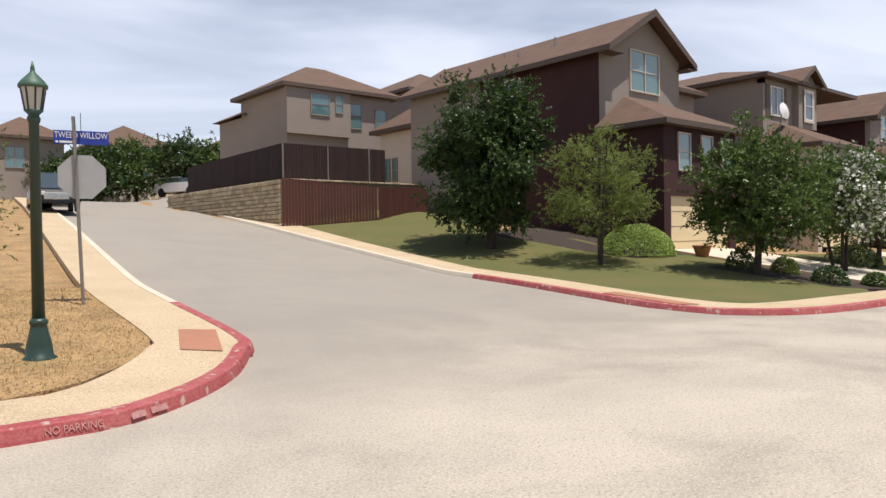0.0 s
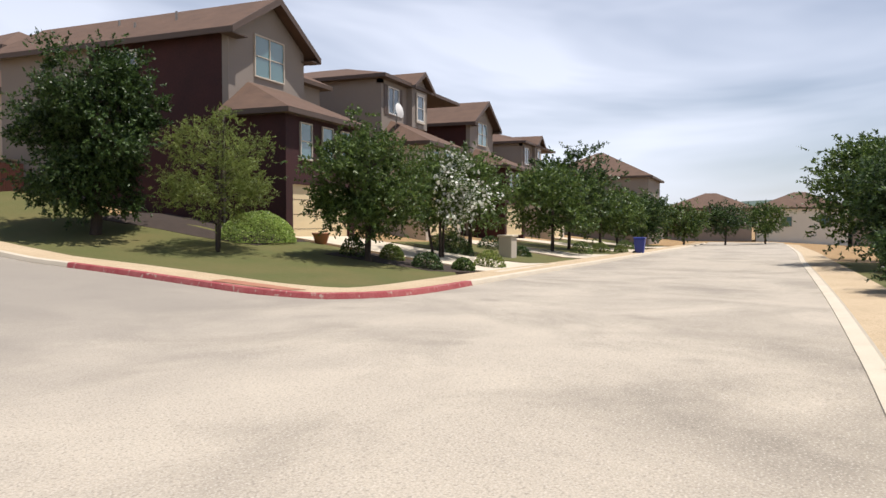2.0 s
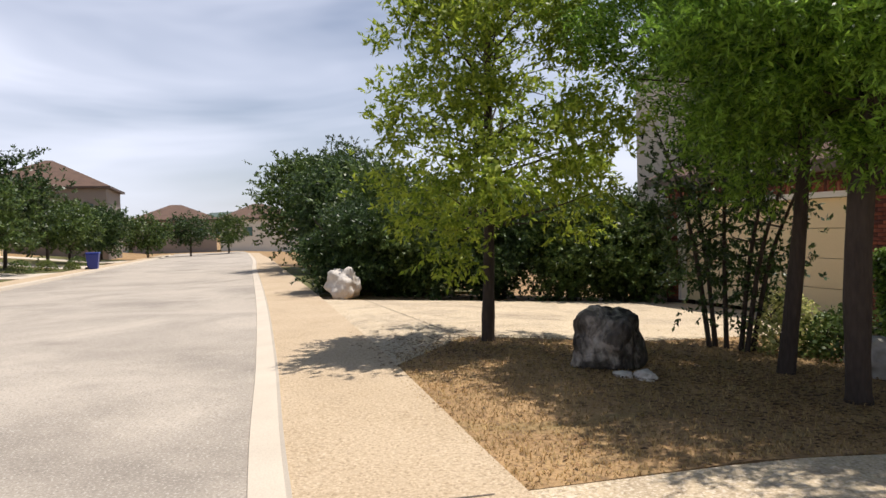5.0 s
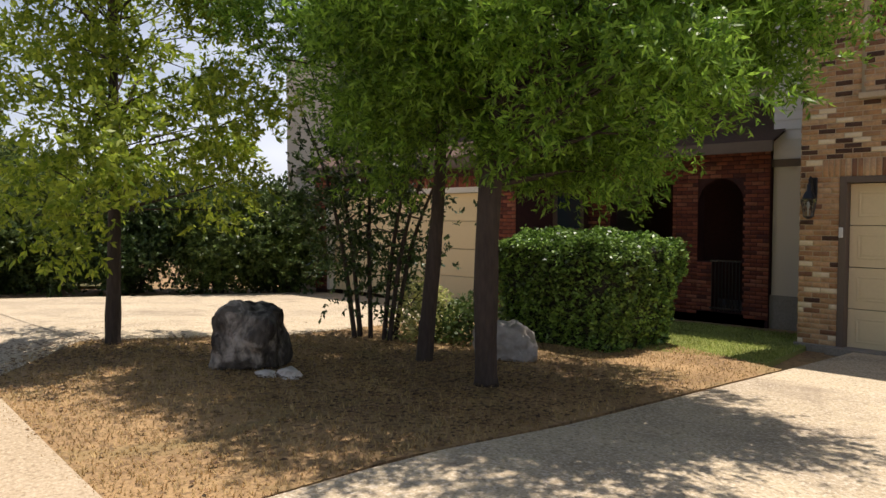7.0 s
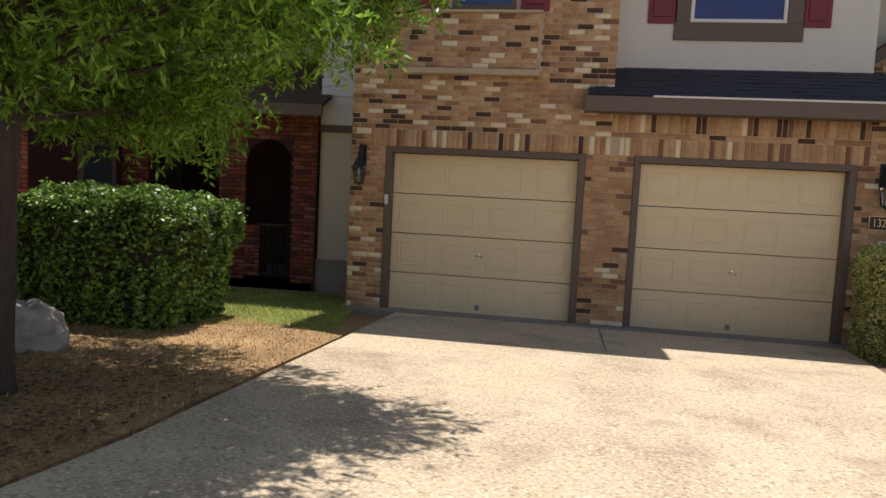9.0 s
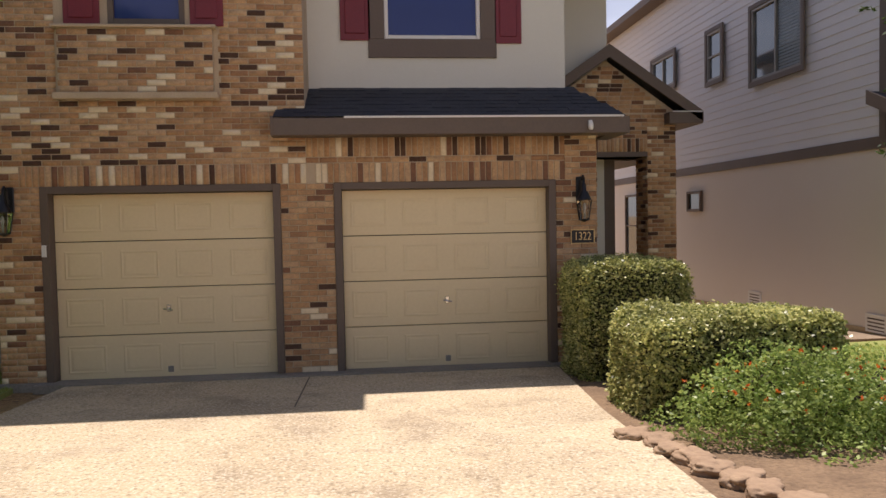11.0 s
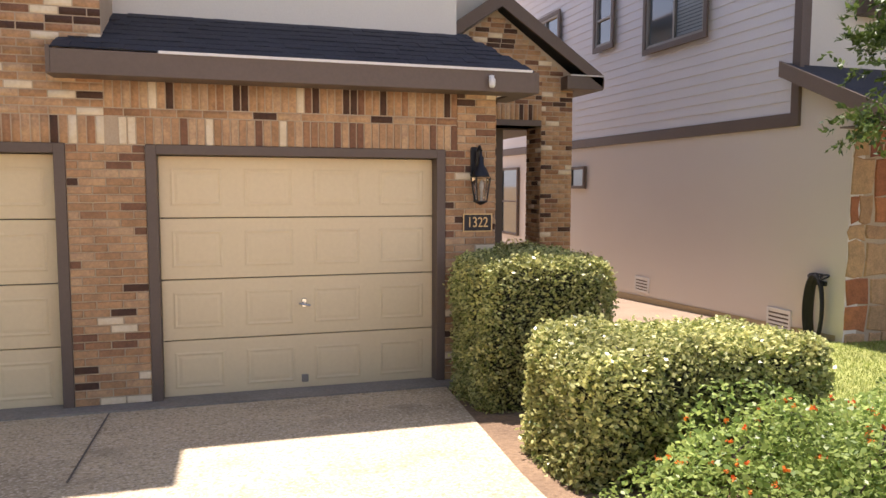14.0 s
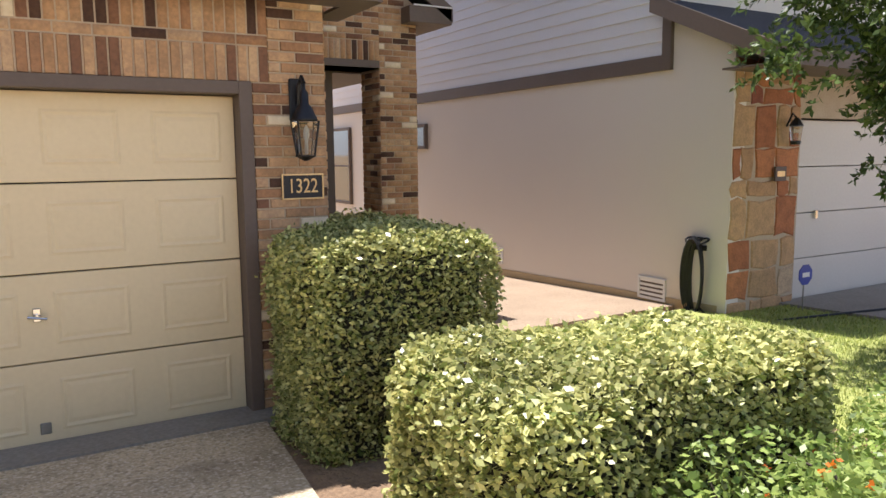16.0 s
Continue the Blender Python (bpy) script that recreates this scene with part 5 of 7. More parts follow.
for k, (x, y, h, r) in enumerate(((14.6, 57.0, 4.4, 2.3), (17.6, 58.0, 4.8, 2.6), (20.6, 56.0, 4.6, 2.2), (22.6, 54.5, 4.0, 2.0), (13.2, 60.5, 3.8, 2.0))):
    tree("street_tree", x, y, h, 0.13, (0, 0, h * 0.58, r, r, h * 0.42), 0.2, L_MID if k % 2 else L_DARK, "green tree at the top of the side street", 130 + k, 90, 130, 0.45, 0.22, limbs=14, group="trees at the hilltop")


# rocks
def rock(name, x, y, z, sx, sy, sz, mat, label, seed, sharp=0.35, turn=0.0):
    bm = bmesh.new()
    bmesh.ops.create_icosphere(bm, subdivisions=4, radius=1.0)
    m = Matrix.Rotation(turn, 3, "Z")
    for v in bm.verts:
        p = v.co.copy()
        k = 1 + sharp * noise.noise(p * 1.3 + Vector((seed, 0, 0))) + 0.16 * noise.noise(p * 3.1 + Vector((seed, 5, 0))) + 0.09 * noise.noise(p * 7 + Vector((seed, 5, 2)))
        c = Vector((round(p.x * 1.2, 0), round(p.y * 1.2, 0), round(p.z * 1.2, 0)))
        p = p.lerp(p.normalized() / max(abs(p.x), abs(p.y), abs(p.z), 0.2) * 0.75, 0.45) * k
        q = m @ Vector((p.x * sx, p.y * sy, p.z * sz))
        v.co = Vector((x, y, z + sz * 0.78)) + q
        v.co.z = max(v.co.z, z - 0.06)
    o = part(name, bm, mat, None, "", True)
    return tagged(o, label, "rock")


M_DARKROCK = material("lichened_limestone", (0.40, 0.36, 0.30), 0.95, (0.03, 0.025, 0.02), 3.4, 15, 0.9, distance=0.08, stretch=(1, 1, 0.45), contrast=0.08, blotch=0.6, stain=((0.028, 0.022, 0.016), 2.6, 0.44, 0.52))
M_PALEROCK = material("pale_limestone", (0.50, 0.47, 0.42), 0.95, (0.22, 0.20, 0.17), 1.6, 9, 0.9, distance=0.05)
M_WHITEROCK = material("white_limestone", (0.72, 0.67, 0.58), 0.95, (0.50, 0.45, 0.38), 1.4, 9, 0.9, distance=0.05)
rock("boulder", 6.85, -4.86, land(6.85, -4.86), 0.37, 0.34, 0.38, M_DARKROCK, "squat weathered dark limestone boulder on dry grass", 3, 0.34, 0.6)
rock("stone", 6.15, -4.85, land(6.15, -4.85), 0.13, 0.09, 0.07, M_WHITEROCK, "small white stone in front of the boulder", 4)
rock("stone", 6.32, -4.72, land(6.32, -4.72), 0.10, 0.08, 0.05, M_WHITEROCK, "small white stone in front of the boulder", 5)
rock("boulder", 5.83, -7.3, land(5.83, -7.3), 0.36, 0.30, 0.24, M_PALEROCK, "low pale limestone boulder behind the tree", 8, 0.3, 0.5)
rock("boulder", 17.6, -4.05, land(17.6, -4.05), 0.46, 0.40, 0.40, M_WHITEROCK, "pale angular limestone boulder by the sidewalk", 12, 0.45, 0.4)
M_EDGE = material("tan_flagstone", (0.42, 0.29, 0.18), 0.9, (0.30, 0.20, 0.125), 2.0, 20, 0.7, distance=0.02)
rng = np.random.default_rng(77)
for k in range(9):
    t = k / 8
    x, y = -1.53 - 0.32 * t + 0.03 * rng.normal(), -8.05 + 1.75 * t
    rock("edging_stone", x, y, land(x, y) + 0.02, 0.13 + 0.03 * rng.random(), 0.11, 0.05, M_EDGE, "flat limestone edging stone along the bed", 20 + k, 0.3, rng.random() * 3)

# ---- the west neighbour: stucco side wall, lap siding above, stone corner ----
M_SIDE = material("warm_white_stucco", (0.71, 0.65, 0.58), 0.9, (0.66, 0.60, 0.53), 0.4, 90, 0.25)
M_SIDING = material("white_lap_siding", (0.72, 0.70, 0.69), 0.7, (0.67, 0.65, 0.64), 0.8, 50, 0.08)
M_GROUT = material("pale_grout", (0.50, 0.40, 0.28), 0.95, (0.40, 0.31, 0.21), 4, 50, 0.4)
M_DIRTBAND = material("bare_foundation", (0.46, 0.36, 0.22), 0.95, (0.38, 0.29, 0.17), 1.0, 40, 0.4)
west = thing("stucco_house", -11.0, -16.0, -0.8, "white stucco house with lap siding and a stone garage corner", "house")
WX = -7.1
bm = bmesh.new()
box(bm, WX - 0.2, WX, -26.0, -12.0, -1.2, 2.78)
flat(bm, [[(WX, -12.95, 2.78), (WX, -12.0, 2.78), (WX, -12.0, 2.98), (WX, -12.95, 3.42)], [(WX - 0.2, -12.95, 2.78), (WX - 0.2, -12.95, 3.42), (WX - 0.2, -12.0, 2.98), (WX - 0.2, -12.0, 2.78)]])
part("stucco_wall", bm, M_SIDE, west, "warm white stucco side wall")
boxpart("back_wall", west, M_SIDE, -16.0, WX - 0.2, -26.0, -25.8, -1.2, 7.2)
boxpart("far_side_wall", west, M_SIDE, -16.0, -15.8, -25.8, -12.0, -1.2, 7.2)
bm = bmesh.new()
box(bm, -16.0, WX - 0.2, -13.15, -12.95, 3.0, 7.2)
part("upper_front_wall", bm, M_PALE, west, "pale stucco upper front")
bm = bmesh.new()
# bare strip of foundation that deepens toward the back
flat(bm, [[(WX + 0.012, -12.1, 0.07), (WX + 0.012, -12.1, -1.0), (WX + 0.012, -23.0, -1.2), (WX + 0.012, -23.0, -0.30)]])
part("foundation", bm, M_DIRTBAND, west, "stained bare foundation strip")
bm = bmesh.new()
box(bm, WX - 0.2, WX, -26.0, -12.95, 2.78, 7.2)
upper = part("sheathing", bm, M_TRIM, west)
n = 28
ph = 4.36 / n
for k in range(n):
    z = 2.86 + k * ph
    bm = bmesh.new()
    v = [bm.verts.new(p) for p in ((WX + 0.022, -25.9, z), (WX + 0.022, -12.98, z), (WX + 0.006, -12.98, z + ph + 0.01), (WX + 0.006, -25.9, z + ph + 0.01), (WX, -25.9, z), (WX, -12.98, z))]
    bm.faces.new((v[0], v[1], v[2], v[3]))
    bm.faces.new((v[4], v[5], v[1], v[0]))
    part("siding_plank", bm, M_SIDING, upper)
bm = bmesh.new()
box(bm, WX, WX + 0.04, -25.9, -12.98, 2.68, 2.855, bevel=0.004)
box(bm, WX - 0.02, WX + 0.05, -12.98, -12.84, 2.68, 7.2, bevel=0.004)
part("band_board", bm, M_TRIM, west, "taupe band and corner boards")
for y0, y1, z0, z1 in ((-16.42, -14.80, 4.26, 5.62), (-18.24, -17.62, 4.60, 5.62), (-21.3, -19.95, 4.9, 5.65)):
    window_on(west, y0, y1, z0, z1, WX + 0.024, 1, M_GLASS, 0.05, mull=1 if y1 - y0 > 1 else 0, rail=y1 - y0 < 1, axis="x", trim=0.085, frame_mat=M_GREYMETAL)
# slats lie before the pane; their dim colour holds the shade behind glass
M_BLIND = material("glass_shaded_blind", (0.20, 0.235, 0.24), 0.5, (0.15, 0.18, 0.19), 2, 40, 0.05)
for k in range(22):
    z = 4.33 + k * 0.056
    boxpart("blind_slat", west, M_BLIND, WX + 0.0535, WX + 0.0575, -15.56, -14.87, z, z + 0.044)
window_on(west, -19.36, -18.66, 1.84, 2.30, WX + 0.0, 1, M_GLASS, 0.06, axis="x", frame_mat=M_TRIM)
window_on(west, -23.45, -22.25, 0.62, 2.36, WX + 0.0, 1, M_GLASS, 0.06, rail=True, axis="x", frame_mat=M_TRIM)
bm = bmesh.new()
hip(bm, -16.0, WX, -26.0, -13.0, 7.22, 2.6, 0.4)
part("roof", bm, M_ROOF, west, "brown shingle hipped roof")
bm = bmesh.new()
eaves(bm, -16.0, WX, -26.0, -13.0, 7.22, 0.4)
part("fascia", bm, M_TRIM, west)
# garage skirt roof
bm = bmesh.new()
flat(bm, [[(-16.2, -11.35, 2.76), (-6.88, -11.35, 2.76), (-6.88, -13.0, 3.50), (-16.2, -13.0, 3.50)], [(-16.2, -11.35, 2.72), (-16.2, -13.0, 3.46), (-6.88, -13.0, 3.46), (-6.88, -11.35, 2.72)]])
part("skirt_roof", bm, M_SLATE, west, "dark shingle skirt roof above the garage")
bm = bmesh.new()
v = [bm.verts.new(p) for p in ((-6.86, -11.33, 2.77), (-6.86, -13.0, 3.52), (-6.86, -13.0, 3.32), (-6.86, -11.33, 2.58), (-6.90, -11.33, 2.77), (-6.90, -13.0, 3.52), (-6.90, -13.0, 3.32), (-6.90, -11.33, 2.58))]
for q in ((0, 1, 2, 3), (4, 7, 6, 5), (0, 4, 5, 1), (3, 2, 6, 7), (0, 3, 7, 4)):
    bm.faces.new([v[i] for i in q])
box(bm, -16.2, -6.90, -11.36, -11.32, 2.58, 2.75)
box(bm, -16.2, -6.90, -12.0, -11.36, 2.58, 2.60)
part("rake_board", bm, M_TRIM, west, "taupe rake and fascia boards")
bm = bmesh.new()
box(bm, -13.5, -8.0, -12.95, -12.6, 4.15, 4.55, bevel=0.02)
box(bm, -13.6, -7.9, -12.95, -12.5, 4.50, 4.62, bevel=0.02)
part("window_ledge", bm, M_TRIM, west, "deep moulded ledge under the front window")
window_on(west, -12.8, -8.4, 4.7, 6.0, -12.95, 1, M_GLASS, 0.06, mull=2)
# stone veneer corner
M_STONE = material("sandstone_veneer", (0.36, 0.25, 0.15), 0.9, (0.30, 0.19, 0.11), 3, 40, 0.6)
stone_stops = [(0.0, (0.42, 0.28, 0.16)), (0.25, (0.45, 0.20, 0.09)), (0.4, (0.47, 0.33, 0.19)), (0.6, (0.36, 0.15, 0.07)), (0.72, (0.50, 0.35, 0.20)), (0.9, (0.27, 0.10, 0.07)), (0.95, (0.50, 0.41, 0.29))]
M_STONE = brick_material("sandstone_veneer_piece", stone_stops, True)
bm = bmesh.new()
box(bm, -8.25, WX - 0.2, -12.2, -12.0, -1.0, 2.75)
box(bm, -16.0, -8.25, -12.2, -12.0, 2.12, 2.75)
veneer = part("stone_wall", bm, M_GROUT, west, "grouted stone veneer wall")
rng = np.random.default_rng(15)
z = -0.35
while z < 2.68:
    h = float(rng.choice([0.20, 0.34, 0.46]))
    h = min(h, 2.72 - z)
    x = WX + 0.1
    while x > -8.2:
        w = float(rng.choice([0.22, 0.36, 0.50])) if x <= WX else 0.1 + float(rng.choice([0.14, 0.26, 0.36]))
        if x - w < -8.12:
            w = x + 8.23
        split = h > 0.3 and w < 0.2
        for a, b in (((z, z + h),) if not split else ((z, z + h * 0.45), (z + h * 0.45, z + h))):
            j = 0.012
            bm = bmesh.new()
            pts = []
            xr = min(x, WX - 0.005)
            wr = w - (x - xr)
            for (px, pz) in ((xr - j, a + j), (xr - wr * 0.5, a + j), (xr - wr + j, a + j), (xr - wr + j, (a + b) / 2), (xr - wr + j, b - j), (xr - wr * 0.5, b - j), (xr - j, b - j), (xr - j, (a + b) / 2)):
                pts.append((px + rng.normal() * 0.014, pz + rng.normal() * 0.014))
            lo = [bm.verts.new((p[0], -12.0, p[1])) for p in pts]
            cxx, czz = sum(p[0] for p in pts) / 8, sum(p[1] for p in pts) / 8
            dep = 0.010 + 0.008 * rng.random()
            hi = [bm.verts.new((p[0] + (cxx - p[0]) * 0.08, -12.0 + dep, p[1] + (czz - p[1]) * 0.08)) for p in pts]
            for i in range(8):
                bm.faces.new((lo[i], lo[(i + 1) % 8], hi[(i + 1) % 8], hi[i]))
            bm.faces.new(hi)
            part("stone", bm, M_STONE, veneer)
        x -= w
    z += h
M_NDOOR = material("white_garage_paint", (0.60, 0.56, 0.50), 0.5, (0.55, 0.51, 0.45), 0.8, 30, 0.05)
gd = thing("garage_door", -10.8, -12.12, -0.05, "closed off-white sectional garage door of the west neighbour", "garage door")
for k in range(4):
    boxpart("door_section", gd, M_NDOOR, -13.1, -8.25, -12.16, -12.1, -0.05 + k * 0.54, 0.48 + k * 0.54, bevel=0.004)
boxpart("handle", gd, M_CHROME, -8.75, -8.70, -12.1, -12.06, 0.95, 1.05, bevel=0.004)
bm = bmesh.new()
box(bm, -16.0, -13.1, -12.2, -12.0, -1.0, 2.12)
part("front_wall", bm, M_SIDE, west)
# dark concrete colour carries this driveway's shade
structure(drape("driveway", [(-8.0, -12.05), (-13.6, -12.05), (-13.6, -4.0), (-8.6, -4.0), (-8.0, -10.2)], M_APRON, 0.05, 0.8, thick=0.08), "concrete driveway of the west neighbour, coloured dark grey as in shade", "driveway")
lan = thing("wall_lantern", -7.95, -11.96, 1.95, "small black wall lantern on the stone corner", "wall lamp")
bm = bmesh.new()
tube(bm, [(-7.95, -11.97, 2.02), (-7.95, -11.90, 2.16), (-7.95, -11.85, 2.10)], [0.012] * 3)
part("bracket", bm, M_BLACK, lan)
bm = bmesh.new()
lathe(bm, [(0.05, 1.82), (0.055, 1.84), (0.055, 1.86)], -7.95, -11.85, 8)
part("base", bm, M_BLACK, lan)
bm = bmesh.new()
lathe(bm, [(0.075, 2.02), (0.07, 2.04), (0.02, 2.11)], -7.95, -11.85, 8)
part("cap", bm, M_BLACK, lan)
bm = bmesh.new()
lathe(bm, [(0.048, 1.86), (0.066, 2.02)], -7.95, -11.85, 6)
part("lantern_glass", bm, M_CLEAR, lan)
pl = thing("number_plate", -7.85, -11.95, 1.5, "dark bronze house number plate on the stone", "number plate")
boxpart("plate", pl, M_FASCIA, -7.95, -7.76, -11.965, -11.94, 1.42, 1.58, bevel=0.003)
boxpart("bars", pl, M_BRASS, -7.92, -7.79, -11.94, -11.937, 1.47, 1.53)
# alarm company sign on a stake
sg = thing("alarm_sign", -7.9, -11.62, land(-7.9, -11.62), "small blue octagonal alarm sign on a stake", "yard sign")
M_BLUE = material("blue_sign_enamel", (0.02, 0.045, 0.30), 0.35, (0.02, 0.04, 0.26), 5, 40, 0.03)
bm = bmesh.new()
zz = land(-7.9, -11.62)
tube(bm, [(-7.9, -11.63, zz - 0.1), (-7.9, -11.63, zz + 0.45)], [0.008, 0.008], 6)
part("stake", bm, M_GREYMETAL, sg)
bm = bmesh.new()
ring = [(-7.9 + 0.12 * math.cos(math.pi / 8 + k * math.pi / 4), zz + 0.42 + 0.12 * math.sin(math.pi / 8 + k * math.pi / 4)) for k in range(8)]
a = [bm.verts.new((p[0], -11.62, p[1])) for p in ring]
b = [bm.verts.new((p[0], -11.61, p[1])) for p in ring]
bm.faces.new(a)
bm.faces.new(b[::-1])
for k in range(8):
    bm.faces.new((a[k], a[(k + 1) % 8], b[(k + 1) % 8], b[k]))
part("panel", bm, M_BLUE, sg)
boxpart("emblem", sg, M_WHITE, -7.96, -7.84, -11.609, -11.606, zz + 0.395, zz + 0.445)
# vents, hose and its holder
for y, z in ((-16.68, 0.27), (-13.28, 0.25)):
    vt = thing("wall_vent", WX + 0.02, y + 0.22, z - 0.14, "white louvred crawl-space vent in the stucco wall", "vent", "crawl-space vents")
    bm = bmesh.new()
    for b in ((y, y + 0.44, z - 0.03, z), (y, y + 0.44, z - 0.27, z - 0.24), (y, y + 0.03, z - 0.24, z - 0.03), (y + 0.41, y + 0.44, z - 0.24, z - 0.03)):
        box(bm, WX, WX + 0.03, b[0], b[1], b[2], b[3])
    part("frame", bm, M_WHITE, vt)
    boxpart("backing", vt, M_TRIM, WX + 0.013, WX + 0.016, y + 0.03, y + 0.41, z - 0.24, z - 0.03)
    for k in range(4):
        boxpart("slat", vt, M_WHITE, WX + 0.016, WX + 0.026, y + 0.03, y + 0.41, z - 0.22 + k * 0.055, z - 0.19 + k * 0.055)
hose = thing("garden_hose", WX + 0.1, -12.7, -0.1, "coiled black garden hose on a wall hanger", "hose")
HY = -12.36
for k in range(6):
    bm = bmesh.new()
    pts = []
    for i in range(25):
        a = 2 * math.pi * i / 24
        w, hh = 0.085 + 0.012 * k, 0.40 + 0.02 * ((k * 7) % 3)
        pts.append((WX + 0.05 + 0.018 * k, HY + w * math.sin(a), 0.36 + hh * math.cos(a) * (1.0 if math.cos(a) > 0 else 1.0)))
    tube(bm, pts, [0.014] * 25, 6, cap=False)
    part("coil", bm, M_BLACK, hose)
bm = bmesh.new()
for s in (-1, 0, 1):
    pts = [(WX + 0.06 + 0.05 * math.cos(a), HY + s * 0.09 + 0.06 * math.sin(a * 1.0), 0.74 + 0.06 * math.sin(a * 0.5)) for a in np.linspace(0, 6.28, 13)]
    tube(bm, pts, [0.011] * 13, 6, cap=False)
part("loops", bm, M_BLACK, hose)
bm = bmesh.new()
tube(bm, [tuple(p) + () for p in [(WX + 0.1, HY + 0.06, 0.05), (WX + 0.15, HY + 0.35, -0.10), (WX + 0.2, -12.0, -0.14), (-7.3, -11.4, land(-7.3, -11.4) + 0.03), (-8.4, -11.0, land(-8.4, -11.0) + 0.07), (-9.6, -11.2, land(-9.6, -11.2) + 0.07)]], [0.013] * 6, 6)
part("tail", bm, M_BLACK, hose)
boxpart("hanger", hose, M_BLACK, WX, WX + 0.04, HY - 0.09, HY + 0.09, 0.66, 0.72, bevel=0.005)

# ---- the east neighbour: red brick with an arched porch and a wide garage ----
east = thing("red_brick_house", 10.0, -16.0, -0.4, "red brick house with arched porch and wide cream garage door", "house")
bm = bmesh.new()
box(bm, 9.05, 9.72, -11.75, -11.3, -0.6, 2.75)
box(bm, 14.75, 15.2, -11.75, -11.3, -0.6, 2.75)
box(bm, 9.72, 14.75, -11.75, -11.3, 2.25, 2.75)
box(bm, 9.05, 9.3, -13.5, -11.75, -0.6, 2.75)
# porch front with two arches cut between piers
for x0, x1 in ((5.55, 5.98), (6.78, 7.25), (8.55, 9.05)):
    box(bm, x0, x1, -13.75, -13.5, -0.6, 2.35)
box(bm, 5.55, 9.05, -13.75, -13.5, 2.35, 2.85)
box(bm, 5.98, 6.78, -13.75, -13.5, -0.6, 0.08)
box(bm, 6.50, 6.78, -13.75, -13.5, 0.08, 0.92)
box(bm, 7.25, 8.55, -13.75, -13.5, -0.6, 0.75)
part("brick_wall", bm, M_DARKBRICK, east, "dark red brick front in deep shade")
rects = courses(5.55, 5.98, 0.0, 2.35, rng) + courses(6.78, 7.25, 0.0, 2.35, rng) + courses(8.55, 9.05, 0.0, 2.35, rng) + courses(5.55, 9.05, 2.35, 2.85, rng) + courses(7.25, 8.55, 0.0, 0.75, rng) + courses(6.50, 6.78, 0.08, 0.92, rng)
v1, q1 = brick_faces(rects, -13.5, 1, seed=31)
v2, q2 = brick_faces(courses(9.05, 9.72, 0.0, 2.75, rng) + courses(14.75, 15.2, 0, 2.75, rng) + soldiers(9.72, 14.75, 2.25, 2.46), -11.3, 1, seed=32)
ob = raw("brickwork", v1 + v2, q1 + [tuple(i + len(v1) for i in f) for f in q2], M_REDB, east)
ob["kind"] = "stuff"
bm = bmesh.new()
# rounded heads of the porch arch
for s in (0, 1):
    pts = [(6.38 + 0.40 * math.cos(a), 1.92 + 0.42 * math.sin(a)) for a in np.linspace(0 if s else math.pi, math.pi / 2, 9)]
    corner = (6.78 if s else 5.98, 2.36)
    fan = [bm.verts.new((p[0], -13.52, p[1])) for p in pts] + [bm.verts.new((6.38, -13.52, 2.36)), bm.verts.new((corner[0], -13.52, corner[1]))]
    bm.faces.new(fan)
    fan = [bm.verts.new((p[0], -13.7, p[1])) for p in pts] + [bm.verts.new((6.38, -13.7, 2.36)), bm.verts.new((corner[0], -13.7, corner[1]))]
    bm.faces.new(fan)
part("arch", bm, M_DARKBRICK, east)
for b in ((4.9, 5.53, -13.78, -13.58, 0.42, 2.5), (5.55, 9.3, -15.7, -15.5, 2.85, 5.8), (5.35, 5.55, -22.0, -15.3, -0.6, 5.8), (15.2, 15.45, -22.0, -11.75, -0.6, 5.8), (15.2, 17.8, -12.4, -12.2, -0.6, 5.8), (9.05, 15.2, -13.0, -12.8, 2.75, 5.8), (4.75, 17.8, -22.2, -22.0, -0.9, 5.8)):
    boxpart("stucco_wall", east, M_CREAM, *b, label="cream stucco side and upper wall")
# porch inner walls take the dark brick colour to paint in the recess's shade
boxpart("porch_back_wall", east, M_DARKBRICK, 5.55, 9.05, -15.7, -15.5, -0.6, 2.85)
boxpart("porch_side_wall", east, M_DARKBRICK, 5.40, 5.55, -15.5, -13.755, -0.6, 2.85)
boxpart("porch_ceiling", east, M_TRIM, 5.55, 9.05, -15.5, -13.755, 2.78, 2.84)
bm = bmesh.new()
flat(bm, [[(5.35, -13.1, 2.90), (9.05, -13.1, 2.90), (9.05, -15.5, 3.95), (5.35, -15.5, 3.95)], [(5.35, -13.1, 2.86), (5.35, -15.5, 3.91), (9.05, -15.5, 3.91), (9.05, -13.1, 2.86)]])
part("porch_roof", bm, M_ROOF, east, "brown shingle lean-to roof over the porch")
boxpart("porch_fascia", east, M_TRIM, 5.35, 9.05, -13.1, -13.06, 2.72, 2.895)
# dark concrete colour here paints in the shade at the wall's foot
boxpart("foundation", east, M_APRON, 4.86, 5.56, -13.80, -13.56, -0.6, 0.42, label="bare foundation under the stucco, coloured dark for its shade")
lap = boxpart("sheathing", east, M_TRIM, 4.9, 5.54, -13.80, -13.60, 2.62, 5.8)
boxpart("band_board", east, M_TRIM, 4.88, 5.56, -13.80, -13.55, 2.5, 2.62, label="taupe band board")
for k in range(20):
    bm = bmesh.new()
    z = 2.62 + k * 0.156
    flat(bm, [[(4.9, -13.57, z), (5.54, -13.57, z), (5.54, -13.592, z + 0.165), (4.9, -13.592, z + 0.165)], [(4.9, -13.6, z), (5.54, -13.6, z), (5.54, -13.57, z), (4.9, -13.57, z)]])
    part("siding_plank", bm, M_SIDING, lap)
bm = bmesh.new()
